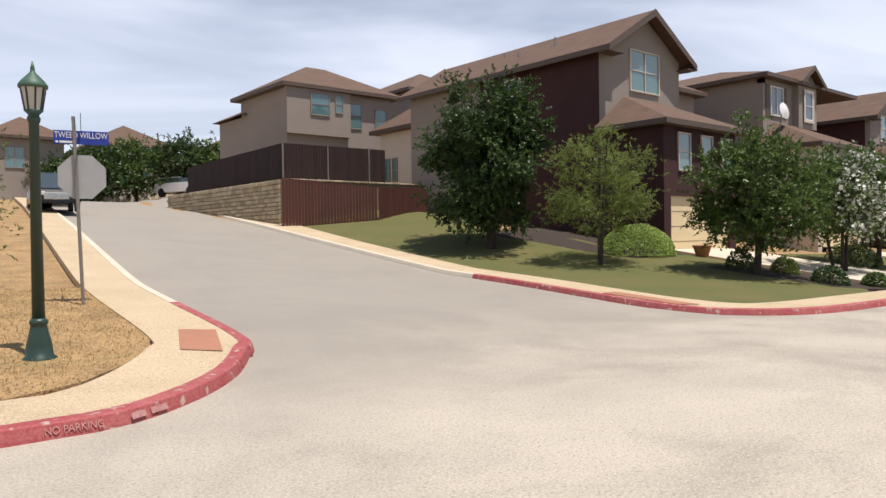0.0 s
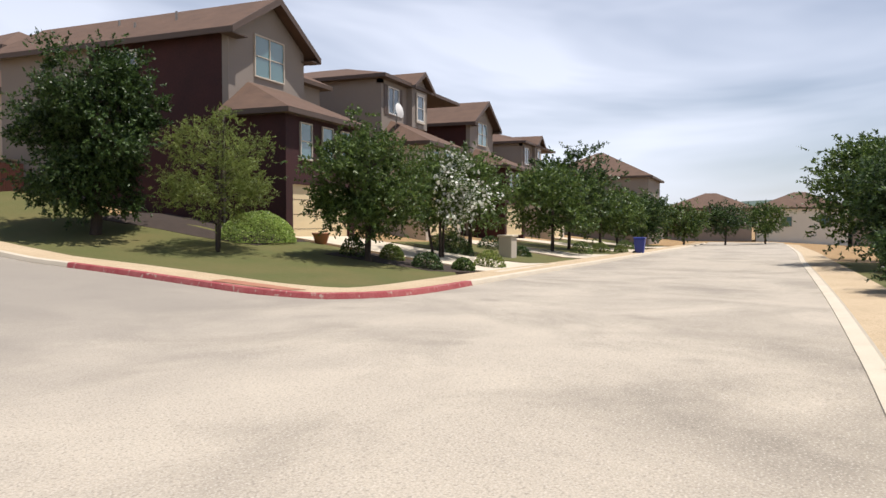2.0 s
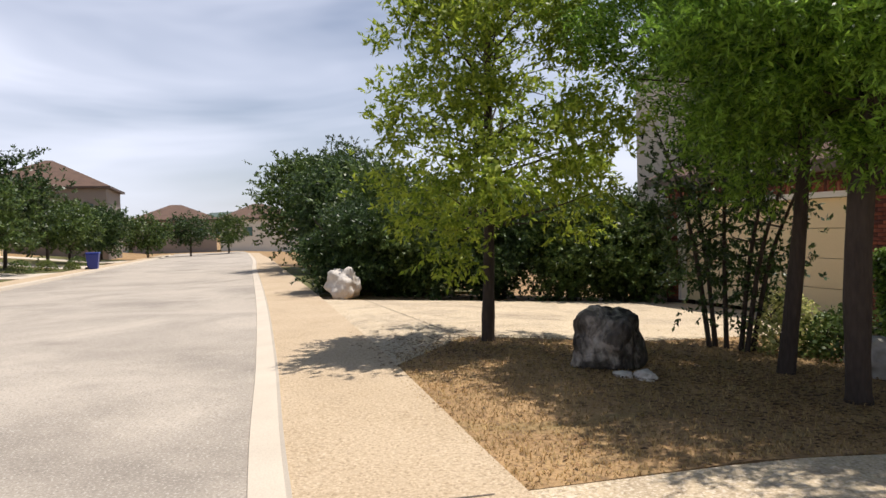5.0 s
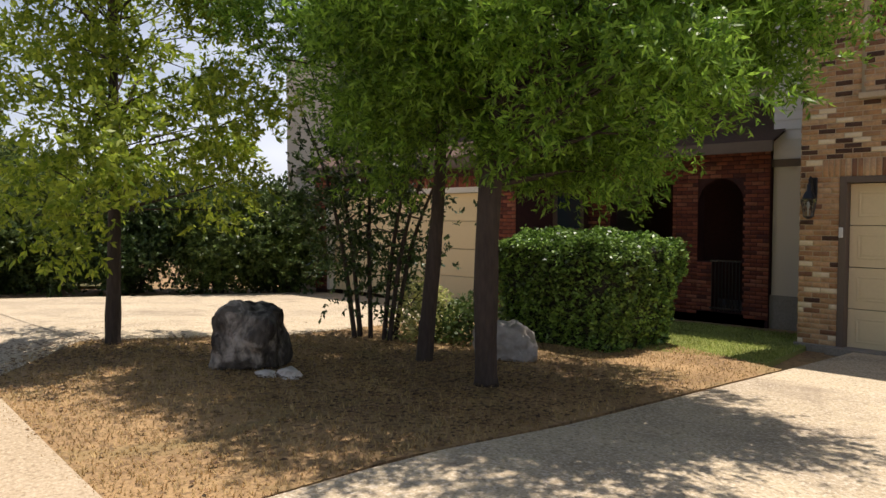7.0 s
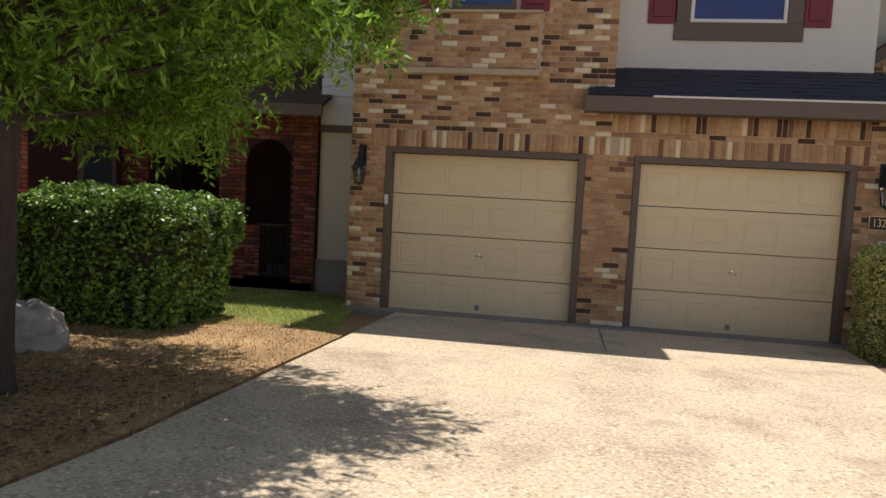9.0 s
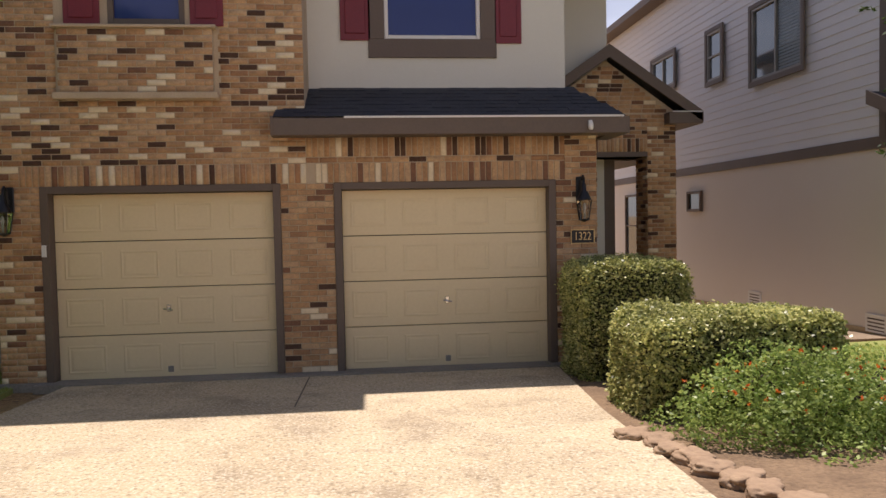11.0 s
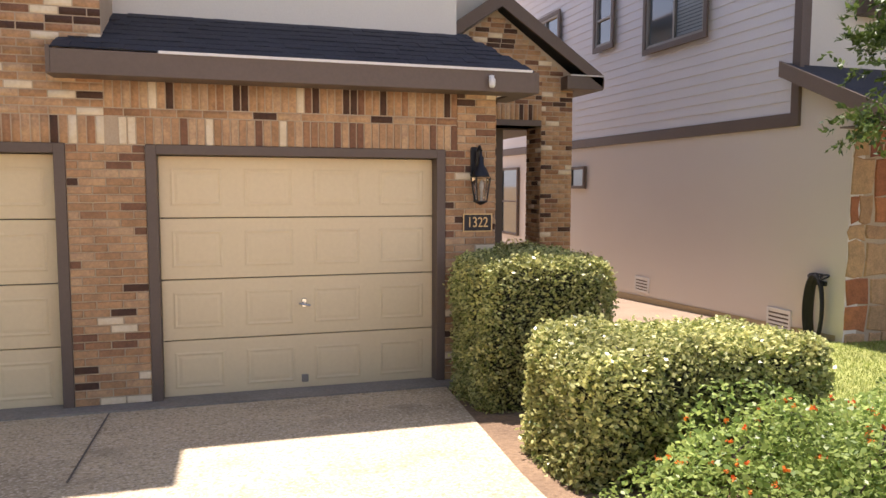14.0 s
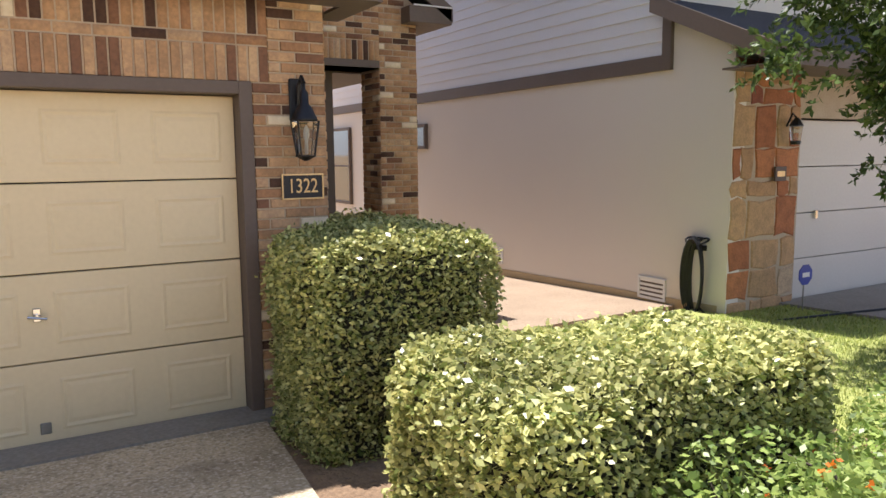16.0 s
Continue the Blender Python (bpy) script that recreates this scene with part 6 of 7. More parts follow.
hip(bm, 4.9, 15.45, -22.2, -13.0, 5.83, 2.3, 0.35)
flat(bm, [[(8.8, -11.0, 2.8), (15.5, -11.0, 2.8), (15.5, -12.82, 3.6), (8.8, -12.82, 3.6)], [(8.8, -11.0, 2.8), (8.8, -12.82, 3.6), (8.8, -13.5, 3.6), (8.8, -13.5, 2.8)]])
part("roof", bm, M_ROOF, east, "brown shingle roof")
bm = bmesh.new()
eaves(bm, 4.9, 15.45, -22.2, -13.0, 5.83, 0.35)
box(bm, 8.8, 15.5, -11.02, -10.98, 2.6, 2.79)
box(bm, 8.8, 15.5, -11.3, -11.02, 2.6, 2.62)
part("fascia", bm, M_TRIM, east)
window_on(east, -13.25, -12.35, 0.75, 2.15, 9.05, -1, M_GLASS, 0.06, rail=True, axis="x", frame_mat=M_TRIM)
window_on(east, 10.5, 11.7, 4.0, 5.3, -12.8, 1, M_GLASS, 0.06, mull=1, trim=0.1)
window_on(east, 12.6, 13.8, 4.0, 5.3, -12.8, 1, M_GLASS, 0.06, mull=1, trim=0.1)
boxpart("front_door", east, M_FASCIA, 6.0, 6.8, -15.5, -15.45, -0.05, 2.05, bevel=0.004)
boxpart("porch_floor", east, M_APRON, 5.6, 9.0, -15.4, -13.5, -0.3, 0.06)
gate = thing("iron_gate", 6.2, -13.45, 0.05, "low black iron gate at the porch", "gate")
for k in range(9):
    boxpart("bar", gate, M_BLACK, 6.0 + k * 0.06, 6.012 + k * 0.06, -13.46, -13.448, 0.08, 0.95)
boxpart("rail", gate, M_BLACK, 5.98, 6.52, -13.462, -13.446, 0.93, 0.96)
boxpart("rail", gate, M_BLACK, 5.98, 6.52, -13.462, -13.446, 0.12, 0.15)
gd = thing("garage_door", 12.2, -11.45, 0.0, "closed wide cream sectional garage door of the next house", "garage door")
for k in range(4):
    boxpart("door_section", gd, M_GARAGE, 9.82, 14.65, -11.52, -11.46, 0.01 + k * 0.535, 0.535 + k * 0.535, bevel=0.004)
bm = bmesh.new()
box(bm, 9.72, 9.82, -11.6, -11.3, 0.0, 2.25)
box(bm, 14.65, 14.75, -11.6, -11.3, 0.0, 2.25)
box(bm, 9.82, 14.65, -11.6, -11.3, 2.15, 2.25)
part("garage_door_frame", bm, M_WHITE, east, "pale painted garage door frame")

# ---- houses across the street ----
M_TEAL = glass_material("teal_window_glass", (0.10, 0.19, 0.19))
def townhouse(x0, base, walls, lower, style, label, group="town houses across the street"):
    """A three-level house: a garage block with a skirt roof, and a taller block behind it."""
    o = thing("town_house", x0 + 4, 22.0, base, label, "house", group)
    gy, uy = 15.5, 18.3
    xg = x0 + 5.2
    for b in ((x0, x0 + 0.45, gy, gy + 0.3, base - 1.5, base + 2.2), (xg - 0.45, xg, gy, gy + 0.3, base - 1.5, base + 2.2), (x0, xg, gy, gy + 0.3, base + 2.2, base + 4.95), (x0, x0 + 0.3, gy + 0.3, uy, base - 1.5, base + 4.95), (xg - 0.3, xg, gy + 0.3, uy, base - 1.5, base + 4.95)):
        boxpart("garage_block", o, lower, *b, label="lower wall round the garage")
    gd = boxpart("garage_door", o, M_GARAGE, x0 + 0.45, xg - 0.45, gy + 0.12, gy + 0.18, base - 0.1, base + 2.2, label="closed cream sectional garage door")
    for k in range(1, 4):
        boxpart("groove", gd, M_TRIM, x0 + 0.45, xg - 0.45, gy + 0.112, gy + 0.121, base - 0.1 + k * 0.57, base - 0.085 + k * 0.57)
    ux0, ux1 = x0 + 0.25, x0 + 5.55
    top = base + 8.35
    for b in ((ux0, ux1, uy, uy + 0.3, base - 1.5, top), (ux1 - 0.3, ux1, uy + 0.3, 31.0, base - 1.5, top), (ux0, ux1, 30.7, 31.0, base - 1.5, top), (ux1, x0 + 10.6, 20.6, 20.9, base - 1.5, top - 0.5), (x0 + 10.3, x0 + 10.6, 20.9, 31.0, base - 1.5, top - 0.5), (ux1, x0 + 10.6, 30.7, 31.0, base - 1.5, top - 0.5)):
        boxpart("upper_wall", o, walls, *b, label="grey stucco upper wall")
    bm = bmesh.new()
    box(bm, ux0, ux0 + 0.3, uy + 0.3, 25.6, base - 1.5, top)
    part("side_wall", bm, lower if style == "gable" and lower is M_DARKBRICK else walls, o)
    bm = bmesh.new()
    box(bm, ux0, ux0 + 0.3, 25.6, 30.7, base - 1.5, top)
    part("rear_side_wall", bm, walls, o)
    # skirt roof
    bm = bmesh.new()
    e = 0.4
    a, b = x0 - e, xg + e
    z0, z1 = base + 5.0, base + 6.45
    flat(bm, [[(a, gy - e, z0), (b, gy - e, z0), (xg - 1.2, uy + 0.05, z1), (x0 + 1.5, uy + 0.05, z1)], [(a, uy + 0.05, z0), (a, gy - e, z0), (x0 + 1.5, uy + 0.05, z1)], [(b, gy - e, z0), (b, uy + 0.05, z0), (xg - 1.2, uy + 0.05, z1)]])
    part("skirt_roof", bm, M_ROOF, o, "brown shingle skirt roof")
    bm = bmesh.new()
    eaves(bm, x0, xg, gy, uy - 0.42, z0, e, 0.2)
    part("skirt_fascia", bm, M_FASCIA, o)
    # windows of the middle level
    for wx in (x0 + 0.9, x0 + 2.5, x0 + 4.0):
        window_on(o, wx, wx + 0.85, base + 3.15, base + 4.6, gy, -1, M_TEAL, 0.05, rail=True, frame_mat=M_CREAM)
    bm = bmesh.new()
    bf = bmesh.new()
    if style == "gable":
        xm, zr = (ux0 + ux1) / 2, top + 1.75
        ov = 0.5
        ga, gb = ux0 - ov, ux1 + ov
        zl = top - 0.15
        flat(bm, [[(ga, uy - 0.6, zl), (xm, uy - 0.6, zr), (xm, 31.5, zr), (ga, 31.5, zl)], [(xm, uy - 0.6, zr), (gb, uy - 0.6, zl), (gb, 31.5, zl), (xm, 31.5, zr)]])
        hip(bm, ux1 - 2.0, x0 + 10.6, 20.6, 31.0, top - 0.4, 2.0, 0.5)
        for s, gx in ((-1, ga), (1, gb)):
            v = [bf.verts.new(p) for p in ((gx, uy - 0.62, zl + 0.02), (xm, uy - 0.62, zr + 0.02), (xm, uy - 0.62, zr - 0.28), (gx, uy - 0.62, zl - 0.24), (gx, uy - 0.57, zl + 0.02), (xm, uy - 0.57, zr + 0.02), (xm, uy - 0.57, zr - 0.28), (gx, uy - 0.57, zl - 0.24))]
            for q in ((0, 1, 2, 3), (4, 7, 6, 5), (0, 4, 5, 1), (3, 2, 6, 7), (0, 3, 7, 4)):
                bf.faces.new([v[i] for i in q])
            box(bf, gx - 0.02 if s < 0 else gx - 0.03, gx + 0.03 if s < 0 else gx + 0.02, uy - 0.57, 31.5, zl - 0.22, zl)
        box(bf, ga, ux0 + 0.5, uy - 0.57, uy, zl - 0.24, zl - 0.20)
        box(bf, ux1 - 0.2, gb, uy - 0.57, uy, zl - 0.24, zl - 0.20)
        eaves(bf, ux1, x0 + 10.6, 20.6, 31.0, top - 0.4, 0.5, 0.2)
        for yg in (uy, 31.0):
            bg = bmesh.new()
            flat(bg, [[(ux0, yg, top), (ux1, yg, top), (xm, yg, zr - 0.1)]])
            part("gable_wall", bg, walls, o)
        w = window_on(o, xm - 1.05, xm + 1.05, base + 6.7, base + 8.45, uy, -1, M_TEAL, 0.06, mull=1, rail=True, frame_mat=M_CREAM)
    else:
        hip(bm, ux0, x0 + 10.6, uy, 31.0, top + 0.45, 1.7, 0.5)
        xm = ux1 - 0.9
        zr, zl = top + 1.35, top + 0.35
        flat(bm, [[(xm - 1.5, uy - 0.75, zl), (xm, uy - 0.75, zr), (xm, 22.0, zr), (xm - 1.5, 22.0, zl)], [(xm, uy - 0.75, zr), (xm + 1.5, uy - 0.75, zl), (xm + 1.5, 22.0, zl), (xm, 22.0, zr)]])
        bg = bmesh.new()
        box(bg, ux0, ux1, uy, uy + 0.3, top, top + 0.45)
        box(bg, ux0, ux0 + 0.3, uy, 31.0, top, top + 0.45)
        box(bg, xm - 1.1, xm + 1.1, uy - 0.35, uy, base + 6.3, top + 0.4)
        flat(bg, [[(xm - 1.1, uy - 0.35, top + 0.4), (xm + 1.1, uy - 0.35, top + 0.4), (xm, uy - 0.35, zr - 0.1)]])
        part("dormer_wall", bg, walls, o)
        for gx in (xm - 1.5, xm + 1.5):
            v = [bf.verts.new(p) for p in ((gx, uy - 0.77, zl + 0.02), (xm, uy - 0.77, zr + 0.02), (xm, uy - 0.77, zr - 0.25), (gx, uy - 0.77, zl - 0.2), (gx, uy - 0.72, zl + 0.02), (xm, uy - 0.72, zr + 0.02), (xm, uy - 0.72, zr - 0.25), (gx, uy - 0.72, zl - 0.2))]
            for q in ((0, 1, 2, 3), (4, 7, 6, 5), (0, 4, 5, 1), (3, 2, 6, 7), (0, 3, 7, 4)):
                bf.faces.new([v[i] for i in q])
        eaves(bf, ux0, x0 + 10.6, uy, 31.0, top + 0.45, 0.5, 0.2)
        window_on(o, ux0 + 0.75, ux0 + 2.15, base + 6.75, base + 8.3, uy, -1, M_GLASS, 0.07, mull=1, frame_mat=M_WHITE)
        for sx in (ux0 + 0.28, ux0 + 2.2):
            boxpart("shutter", o, M_FASCIA, sx, sx + 0.42, uy - 0.04, uy - 0.005, base + 6.7, base + 8.35, label="dark brown shutter")
        window_on(o, xm - 0.5, xm + 0.5, base + 6.75, base + 8.3, uy - 0.35, -1, M_GLASS, 0.07, rail=True, trim=0.12, trim_mat=M_CREAM)
    part("roof", bm, M_ROOF, o, "brown shingle roof")
    part("fascia", bf, M_FASCIA, o, "dark brown fascia and rake boards")
    return o


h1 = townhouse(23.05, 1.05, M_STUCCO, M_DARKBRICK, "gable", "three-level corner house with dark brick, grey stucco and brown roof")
window_on(h1, 22.9, 23.9, 7.7, 8.9, 23.3, -1, M_GLASS, 0.07, rail=True, axis="x")
for x, y, h in ((24.6, 22.0, 0.1), (24.3, 24.0, -0.25), (24.9, 25.5, 0.15)):
    bm = bmesh.new()
    tube(bm, [(x, y, 9.8), (x, y, 10.6 + h)], [0.05, 0.05], 8)
    part("vent_pipe", bm, M_GREYMETAL, h1)
townhouse(36.1, 1.15, M_STUCCO, M_CREAM, "dormer", "three-level house with tan lower walls and shuttered window")
townhouse(50.3, 0.9, M_STUCCO, M_DARKBRICK, "gable", "three-level house with gable window and brown roof")
townhouse(64.0, 0.35, M_STUCCO, M_CREAM, "dormer", "three-level grey stucco house with a dormer")
# satellite dish on the second house
dish = thing("satellite_dish", 36.9, 17.6, 7.6, "white satellite dish on a roof mast", "satellite dish")
bm = bmesh.new()
tube(bm, [(36.9, 17.7, 7.0), (36.9, 17.6, 7.9)], [0.03, 0.03], 8)
part("mast", bm, M_GREYMETAL, dish)
bm = bmesh.new()
rings = [[bm.verts.new((36.9 + r * math.cos(a), 17.45 - 0.12 * (0.5 - r) * 2 + 0.25 * r * math.sin(a) * 0.6, 8.0 + r * 0.85 * math.sin(a))) for a in np.linspace(0, 2 * math.pi, 17)[:-1]] for r in (0.08, 0.3, 0.5)]
for r, q in zip(rings, rings[1:]):
    for k in range(16):
        bm.faces.new((r[k], r[(k + 1) % 16], q[(k + 1) % 16], q[k]))
bm.faces.new(rings[0])
part("reflector", bm, M_WHITE, dish, "", True)


def plain_house(name, x0, x1, y0, y1, base, eave, rise, walls, label, windows=(), group=""):
    o = thing(name, (x0 + x1) / 2, (y0 + y1) / 2, base, label, "house", group)
    bm = bmesh.new()
    for b in ((x0, x1, y0, y0 + 0.3), (x0, x1, y1 - 0.3, y1), (x0, x0 + 0.3, y0 + 0.3, y1 - 0.3), (x1 - 0.3, x1, y0 + 0.3, y1 - 0.3)):
        boxpart("wall", o, walls, *b, base - 2.0, eave)
    hip(bm, x0, x1, y0, y1, eave + 0.02, rise, 0.5)
    part("roof", bm, M_ROOF, o, "brown shingle hipped roof")
    bm = bmesh.new()
    eaves(bm, x0, x1, y0, y1, eave + 0.02, 0.5, 0.22)
    part("fascia", bm, M_FASCIA, o)
    for ax, a0, a1, z0, z1 in windows:
        window_on(o, a0, a1, z0, z1, y0 if ax == "y" else x0, -1, M_TEAL, 0.05, mull=1 if a1 - a0 > 1.3 else 0, rail=True, axis=ax, frame_mat=M_STUCCO)
    return o


# rear wing of the corner house
plain_house("rear_wing", 25.0, 31.0, 31.2, 36.2, 3.5, 8.2, 2.2, M_CREAM, "cream stucco rear wing with a low brown roof", (("x", 35.2, 35.7, 5.1, 6.5), ("x", 34.5, 35.0, 5.1, 6.5)))
hb = plain_house("uphill_house", 20.0, 27.5, 38.5, 44.6, 4.6, 10.9, 1.9, M_STUCCO, "two-storey grey stucco house above the fence", (("y", 24.3, 25.2, 8.6, 10.2), ("y", 26.2, 27.1, 8.6, 10.0), ("y", 21.6, 22.2, 5.4, 7.2), ("y", 22.3, 23.6, 5.4, 7.2), ("y", 25.9, 26.7, 5.0, 7.0), ("x", 42.0, 42.6, 6.2, 7.0), ("x", 40.6, 41.2, 6.2, 7.0)))
boxpart("band", hb, M_STUCCO, 19.85, 24.2, 38.2, 38.52, 8.0, 10.85)
for x0, x1, z0, z1 in ((21.4, 22.7, 9.15, 10.5), (23.1, 23.65, 9.4, 10.5)):
    window_on(hb, x0, x1, z0, z1, 38.2, -1, M_TEAL, 0.05, rail=True, frame_mat=M_STUCCO)
boxpart("side_bay", hb, M_STUCCO, 20.0, 26.0, 44.6, 48.0, 4.0, 9.7)
bm = bmesh.new()
hip(bm, 20.0, 26.0, 44.0, 48.0, 9.75, 1.2, 0.4)
part("bay_roof", bm, M_ROOF, hb)
plain_house("house_behind", 31.0, 40.0, 41.0, 50.0, 4.6, 12.3, 2.4, M_STUCCO, "grey house with a brown roof behind the fence")
plain_house("hilltop_house", 15.5, 21.5, 61.0, 70.0, 4.3, 9.4, 2.1, M_CREAM, "tan house at the top of the side street", (("y", 17.6, 19.6, 7.0, 8.8),))
plain_house("hilltop_house", 23.0, 31.0, 60.0, 69.0, 4.3, 8.7, 2.2, M_CREAM, "tan house beyond the hilltop trees")
plain_house("hilltop_house", 8.5, 13.5, 62.0, 70.0, 4.3, 9.8, 1.8, M_STUCCO, "grey house at the top of the side street", (("y", 9.5, 10.8, 7.4, 9.0),))
# the end of the street
plain_house("end_house", 83.0, 95.0, 9.3, 22.0, -0.6, 6.9, 3.2, M_STUCCO, "grey stucco house at the bend of the street", (("x", 10.5, 11.8, 3.6, 5.2), ("x", 14.5, 16.0, 3.6, 5.2), ("y", 85.0, 87.0, 3.6, 5.2)))
for k in range(4):
    y = -26.0 + 12.2 * k
    plain_house("row_house", 114.0, 124.0, y, y + 11.6, -1.6, 3.9, 2.3, M_PALE if k % 2 else M_STUCCO, "pale house with brown roof closing the street", (("x", y + 2.0, y + 3.4, 1.2, 2.6), ("x", y + 7.0, y + 8.4, 1.2, 2.6)), "houses at the end of the street")
M_HILL = material("hazy_wooded_hill", (0.11, 0.15, 0.13), 1.0, (0.085, 0.12, 0.11), 0.02, 0.3, 0.0)
v, q = [], []
for i in range(41):
    y = -900 + 45 * i
    h = 22 + 14 * math.sin(i * 0.45) + 7 * math.sin(i * 1.3 + 1)
    v += [(1200, y, -10), (1240, y, h), (1400, y, -10)]
for i in range(40):
    for k in range(2):
        q.append((3 * i + k, 3 * i + 3 + k, 3 * i + 4 + k, 3 * i + 1 + k))
structure(raw("backdrop_hill", v, q, M_HILL, smooth=True), "low hazy wooded hills on the horizon", "hill")

# ---- retaining wall and fences by the side street ----
M_LIME = material("limestone_block", (0.46, 0.37, 0.24), 0.9, (0.34, 0.26, 0.16), 2, 14, 0.7, objrand=0.25)
M_LIMEJ = material("limestone_joint", (0.22, 0.17, 0.11), 0.95, (0.16, 0.12, 0.08), 2, 20, 0.5)
rw = thing("retaining_wall", 15.2, 35.0, 3.0, "dry-laid buff limestone retaining wall", "wall")
bm = bmesh.new()
box(bm, 15.0, 15.4, 29.9, 44.0, 1.5, 4.5)
box(bm, 15.4, 24.0, 29.9, 30.3, 1.5, 4.5)
part("core", bm, M_LIMEJ, rw)
rng = np.random.default_rng(8)
blocks = {}
def block_mesh(w, h):
    key = (round(w, 2), round(h, 2))
    if key not in blocks:
        bm = bmesh.new()
        box(bm, -0.06, 0.06, 0.0, w - 0.03, 0.0, h - 0.025, bevel=0.02)
        me = bpy.data.meshes.new("block")
        bm.to_mesh(me)
        bm.free()
        me.materials.append(M_LIME)
        blocks[key] = me
    return blocks[key]
z = 2.0
while z < 4.45:
    h = float(rng.choice([0.18, 0.22]))
    y = 29.9
    while y < 43.6:
        w = float(rng.choice([0.3, 0.42, 0.55]))
        if z + h > land(15.0, y) - 0.1:
            b = new("block", block_mesh(w, h))
            hang(b, rw)
            b.location = (15.0 - 0.02 + 0.03 * rng.random(), y, z)
        y += w
    z += h
for k in range(18):
    boxpart("capstone", rw, M_LIME, 15.42 + k * 0.48, 15.88 + k * 0.48, 29.84, 30.36, 4.50, 4.58, bevel=0.015)
M_FENCE = material("red_brown_fence_stain", (0.085, 0.022, 0.012), 0.8, (0.06, 0.016, 0.01), 1.0, 12, 0.3, stretch=(4, 4, 0.4), objrand=0.12)
M_FENCE2 = material("black_brown_fence_stain", (0.034, 0.014, 0.011), 0.9, (0.02, 0.009, 0.008), 1.0, 12, 0.3, stretch=(4, 4, 0.4), objrand=0.2)


def fence(a, b, top_a, top_b, mat, label, wide=0.14, group="", low=None, posts=0.0):
    """An upright board fence from a to b."""
    o = thing("board_fence", a[0], a[1], land(*a), label, "fence", group)
    d = Vector((b[0] - a[0], b[1] - a[1]))
    n = int(d.length / wide)
    d.normalize()
    m = Vector((-d.y, d.x))
    meshes = {}
    for k in range(n):
        t = (k + 0.5) / n
        p = Vector(a) + d * (k * wide)
        q = p + d * (wide - 0.012)
        zb = (low if low is not None else land((p.x + q.x) / 2, (p.y + q.y) / 2) - 0.05)
        zt = top_a + (top_b - top_a) * t
        bm = bmesh.new()
        lo = [bm.verts.new((c.x, c.y, zb)) for c in (p, q, q + m * 0.02, p + m * 0.02)]
        hi = [bm.verts.new((c.x, c.y, zt)) for c in (p, q, q + m * 0.02, p + m * 0.02)]
        bm.faces.new(hi)
        for i in range(4):
            bm.faces.new((lo[i], lo[(i + 1) % 4], hi[(i + 1) % 4], hi[i]))
        part("board", bm, mat, o)
    if posts:
        k = 0.0
        L = (Vector(b) - Vector(a)).length
        while k <= L + 0.01:
            p = Vector(a) + d * min(k, L)
            zb = low if low is not None else land(p.x, p.y) - 0.1
            bm = bmesh.new()
            c = p - m * 0.05
            tube(bm, [(c.x, c.y, zb), (c.x, c.y, top_a + (top_b - top_a) * k / L + 0.04)], [0.035, 0.035], 8)
            part("post", bm, M_GREYMETAL, o)
            k += posts
    return o


fence((14.75, 29.3), (18.4, 27.1), 4.55, 4.1, M_FENCE, "red-brown stained board fence in front of the stone wall", group="red-brown fence")
fence((18.4, 27.1), (22.5, 28.6), 4.1, 4.3, M_FENCE, "red-brown stained board fence turning to the house", group="red-brown fence")
fence((15.45, 30.5), (21.4, 30.6), 6.25, 6.3, M_FENCE2, "dark weathered board fence on the stone wall", wide=0.15, low=4.5, posts=2.4, group="dark fence")
fence((16.4, 44.5), (15.45, 30.5), 6.3, 6.25, M_FENCE2, "dark weathered board fence along the wall top", wide=0.15, low=4.4, group="dark fence")

# ---- street furniture ----
lx, ly = 1.28, 9.6
lz = land(lx, ly) - 0.03
lamp = thing("street_lamp", lx, ly, lz, "dark green cast-iron street lamp with frosted lantern", "street lamp")
M_PATINA = material("green_patina", (0.06, 0.13, 0.085), 0.55, (0.04, 0.09, 0.06), 6, 40, 0.1)
M_FROST = material("frosted_glass", (0.62, 0.58, 0.50), 0.35, (0.55, 0.5, 0.43), 4, 60, 0.03)
bm = bmesh.new()
lathe(bm, [(0.26, lz - 0.1), (0.26, lz + 0.07), (0.25, lz + 0.09)], lx, ly, 16)
part("footing", bm, M_KERB, lamp, "round concrete footing")
bm = bmesh.new()
lathe(bm, [(0.19, lz + 0.09), (0.19, lz + 0.14), (0.15, lz + 0.17), (0.14, lz + 0.28), (0.095, lz + 0.48), (0.088, lz + 0.52), (0.10, lz + 0.54), (0.10, lz + 0.57), (0.075, lz + 0.60)], lx, ly, 16)
part("base", bm, M_GREENIRON, lamp, "", True)
bm = bmesh.new()
HS = 0.74


def hz(v):
    return lz + 3.27 + (v - 3.27) * HS


lathe(bm, [(0.07, lz + 0.58), (0.054, hz(2.683)), (0.085 * HS, hz(2.702)), (0.10 * HS, hz(2.760)), (0.075 * HS, hz(2.818)), (0.14 * HS, hz(2.885))], lx, ly, 16)
part("post", bm, M_GREENIRON, lamp, "", True)
bm = bmesh.new()
lathe(bm, [(0.115 * HS, hz(2.885)), (0.175 * HS, hz(3.242))], lx, ly, 8)
lan = part("lantern", bm, M_FROST, lamp, "frosted lantern panes")
for k in range(8):
    a = 2 * math.pi * k / 8
    bm = bmesh.new()
    tube(bm, [(lx + 0.118 * HS * math.cos(a), ly + 0.118 * HS * math.sin(a), hz(2.876)), (lx + 0.178 * HS * math.cos(a), ly + 0.178 * HS * math.sin(a), hz(3.252))], [0.012, 0.012], 5)
    part("rib", bm, M_GREENIRON, lan)
bm = bmesh.new()
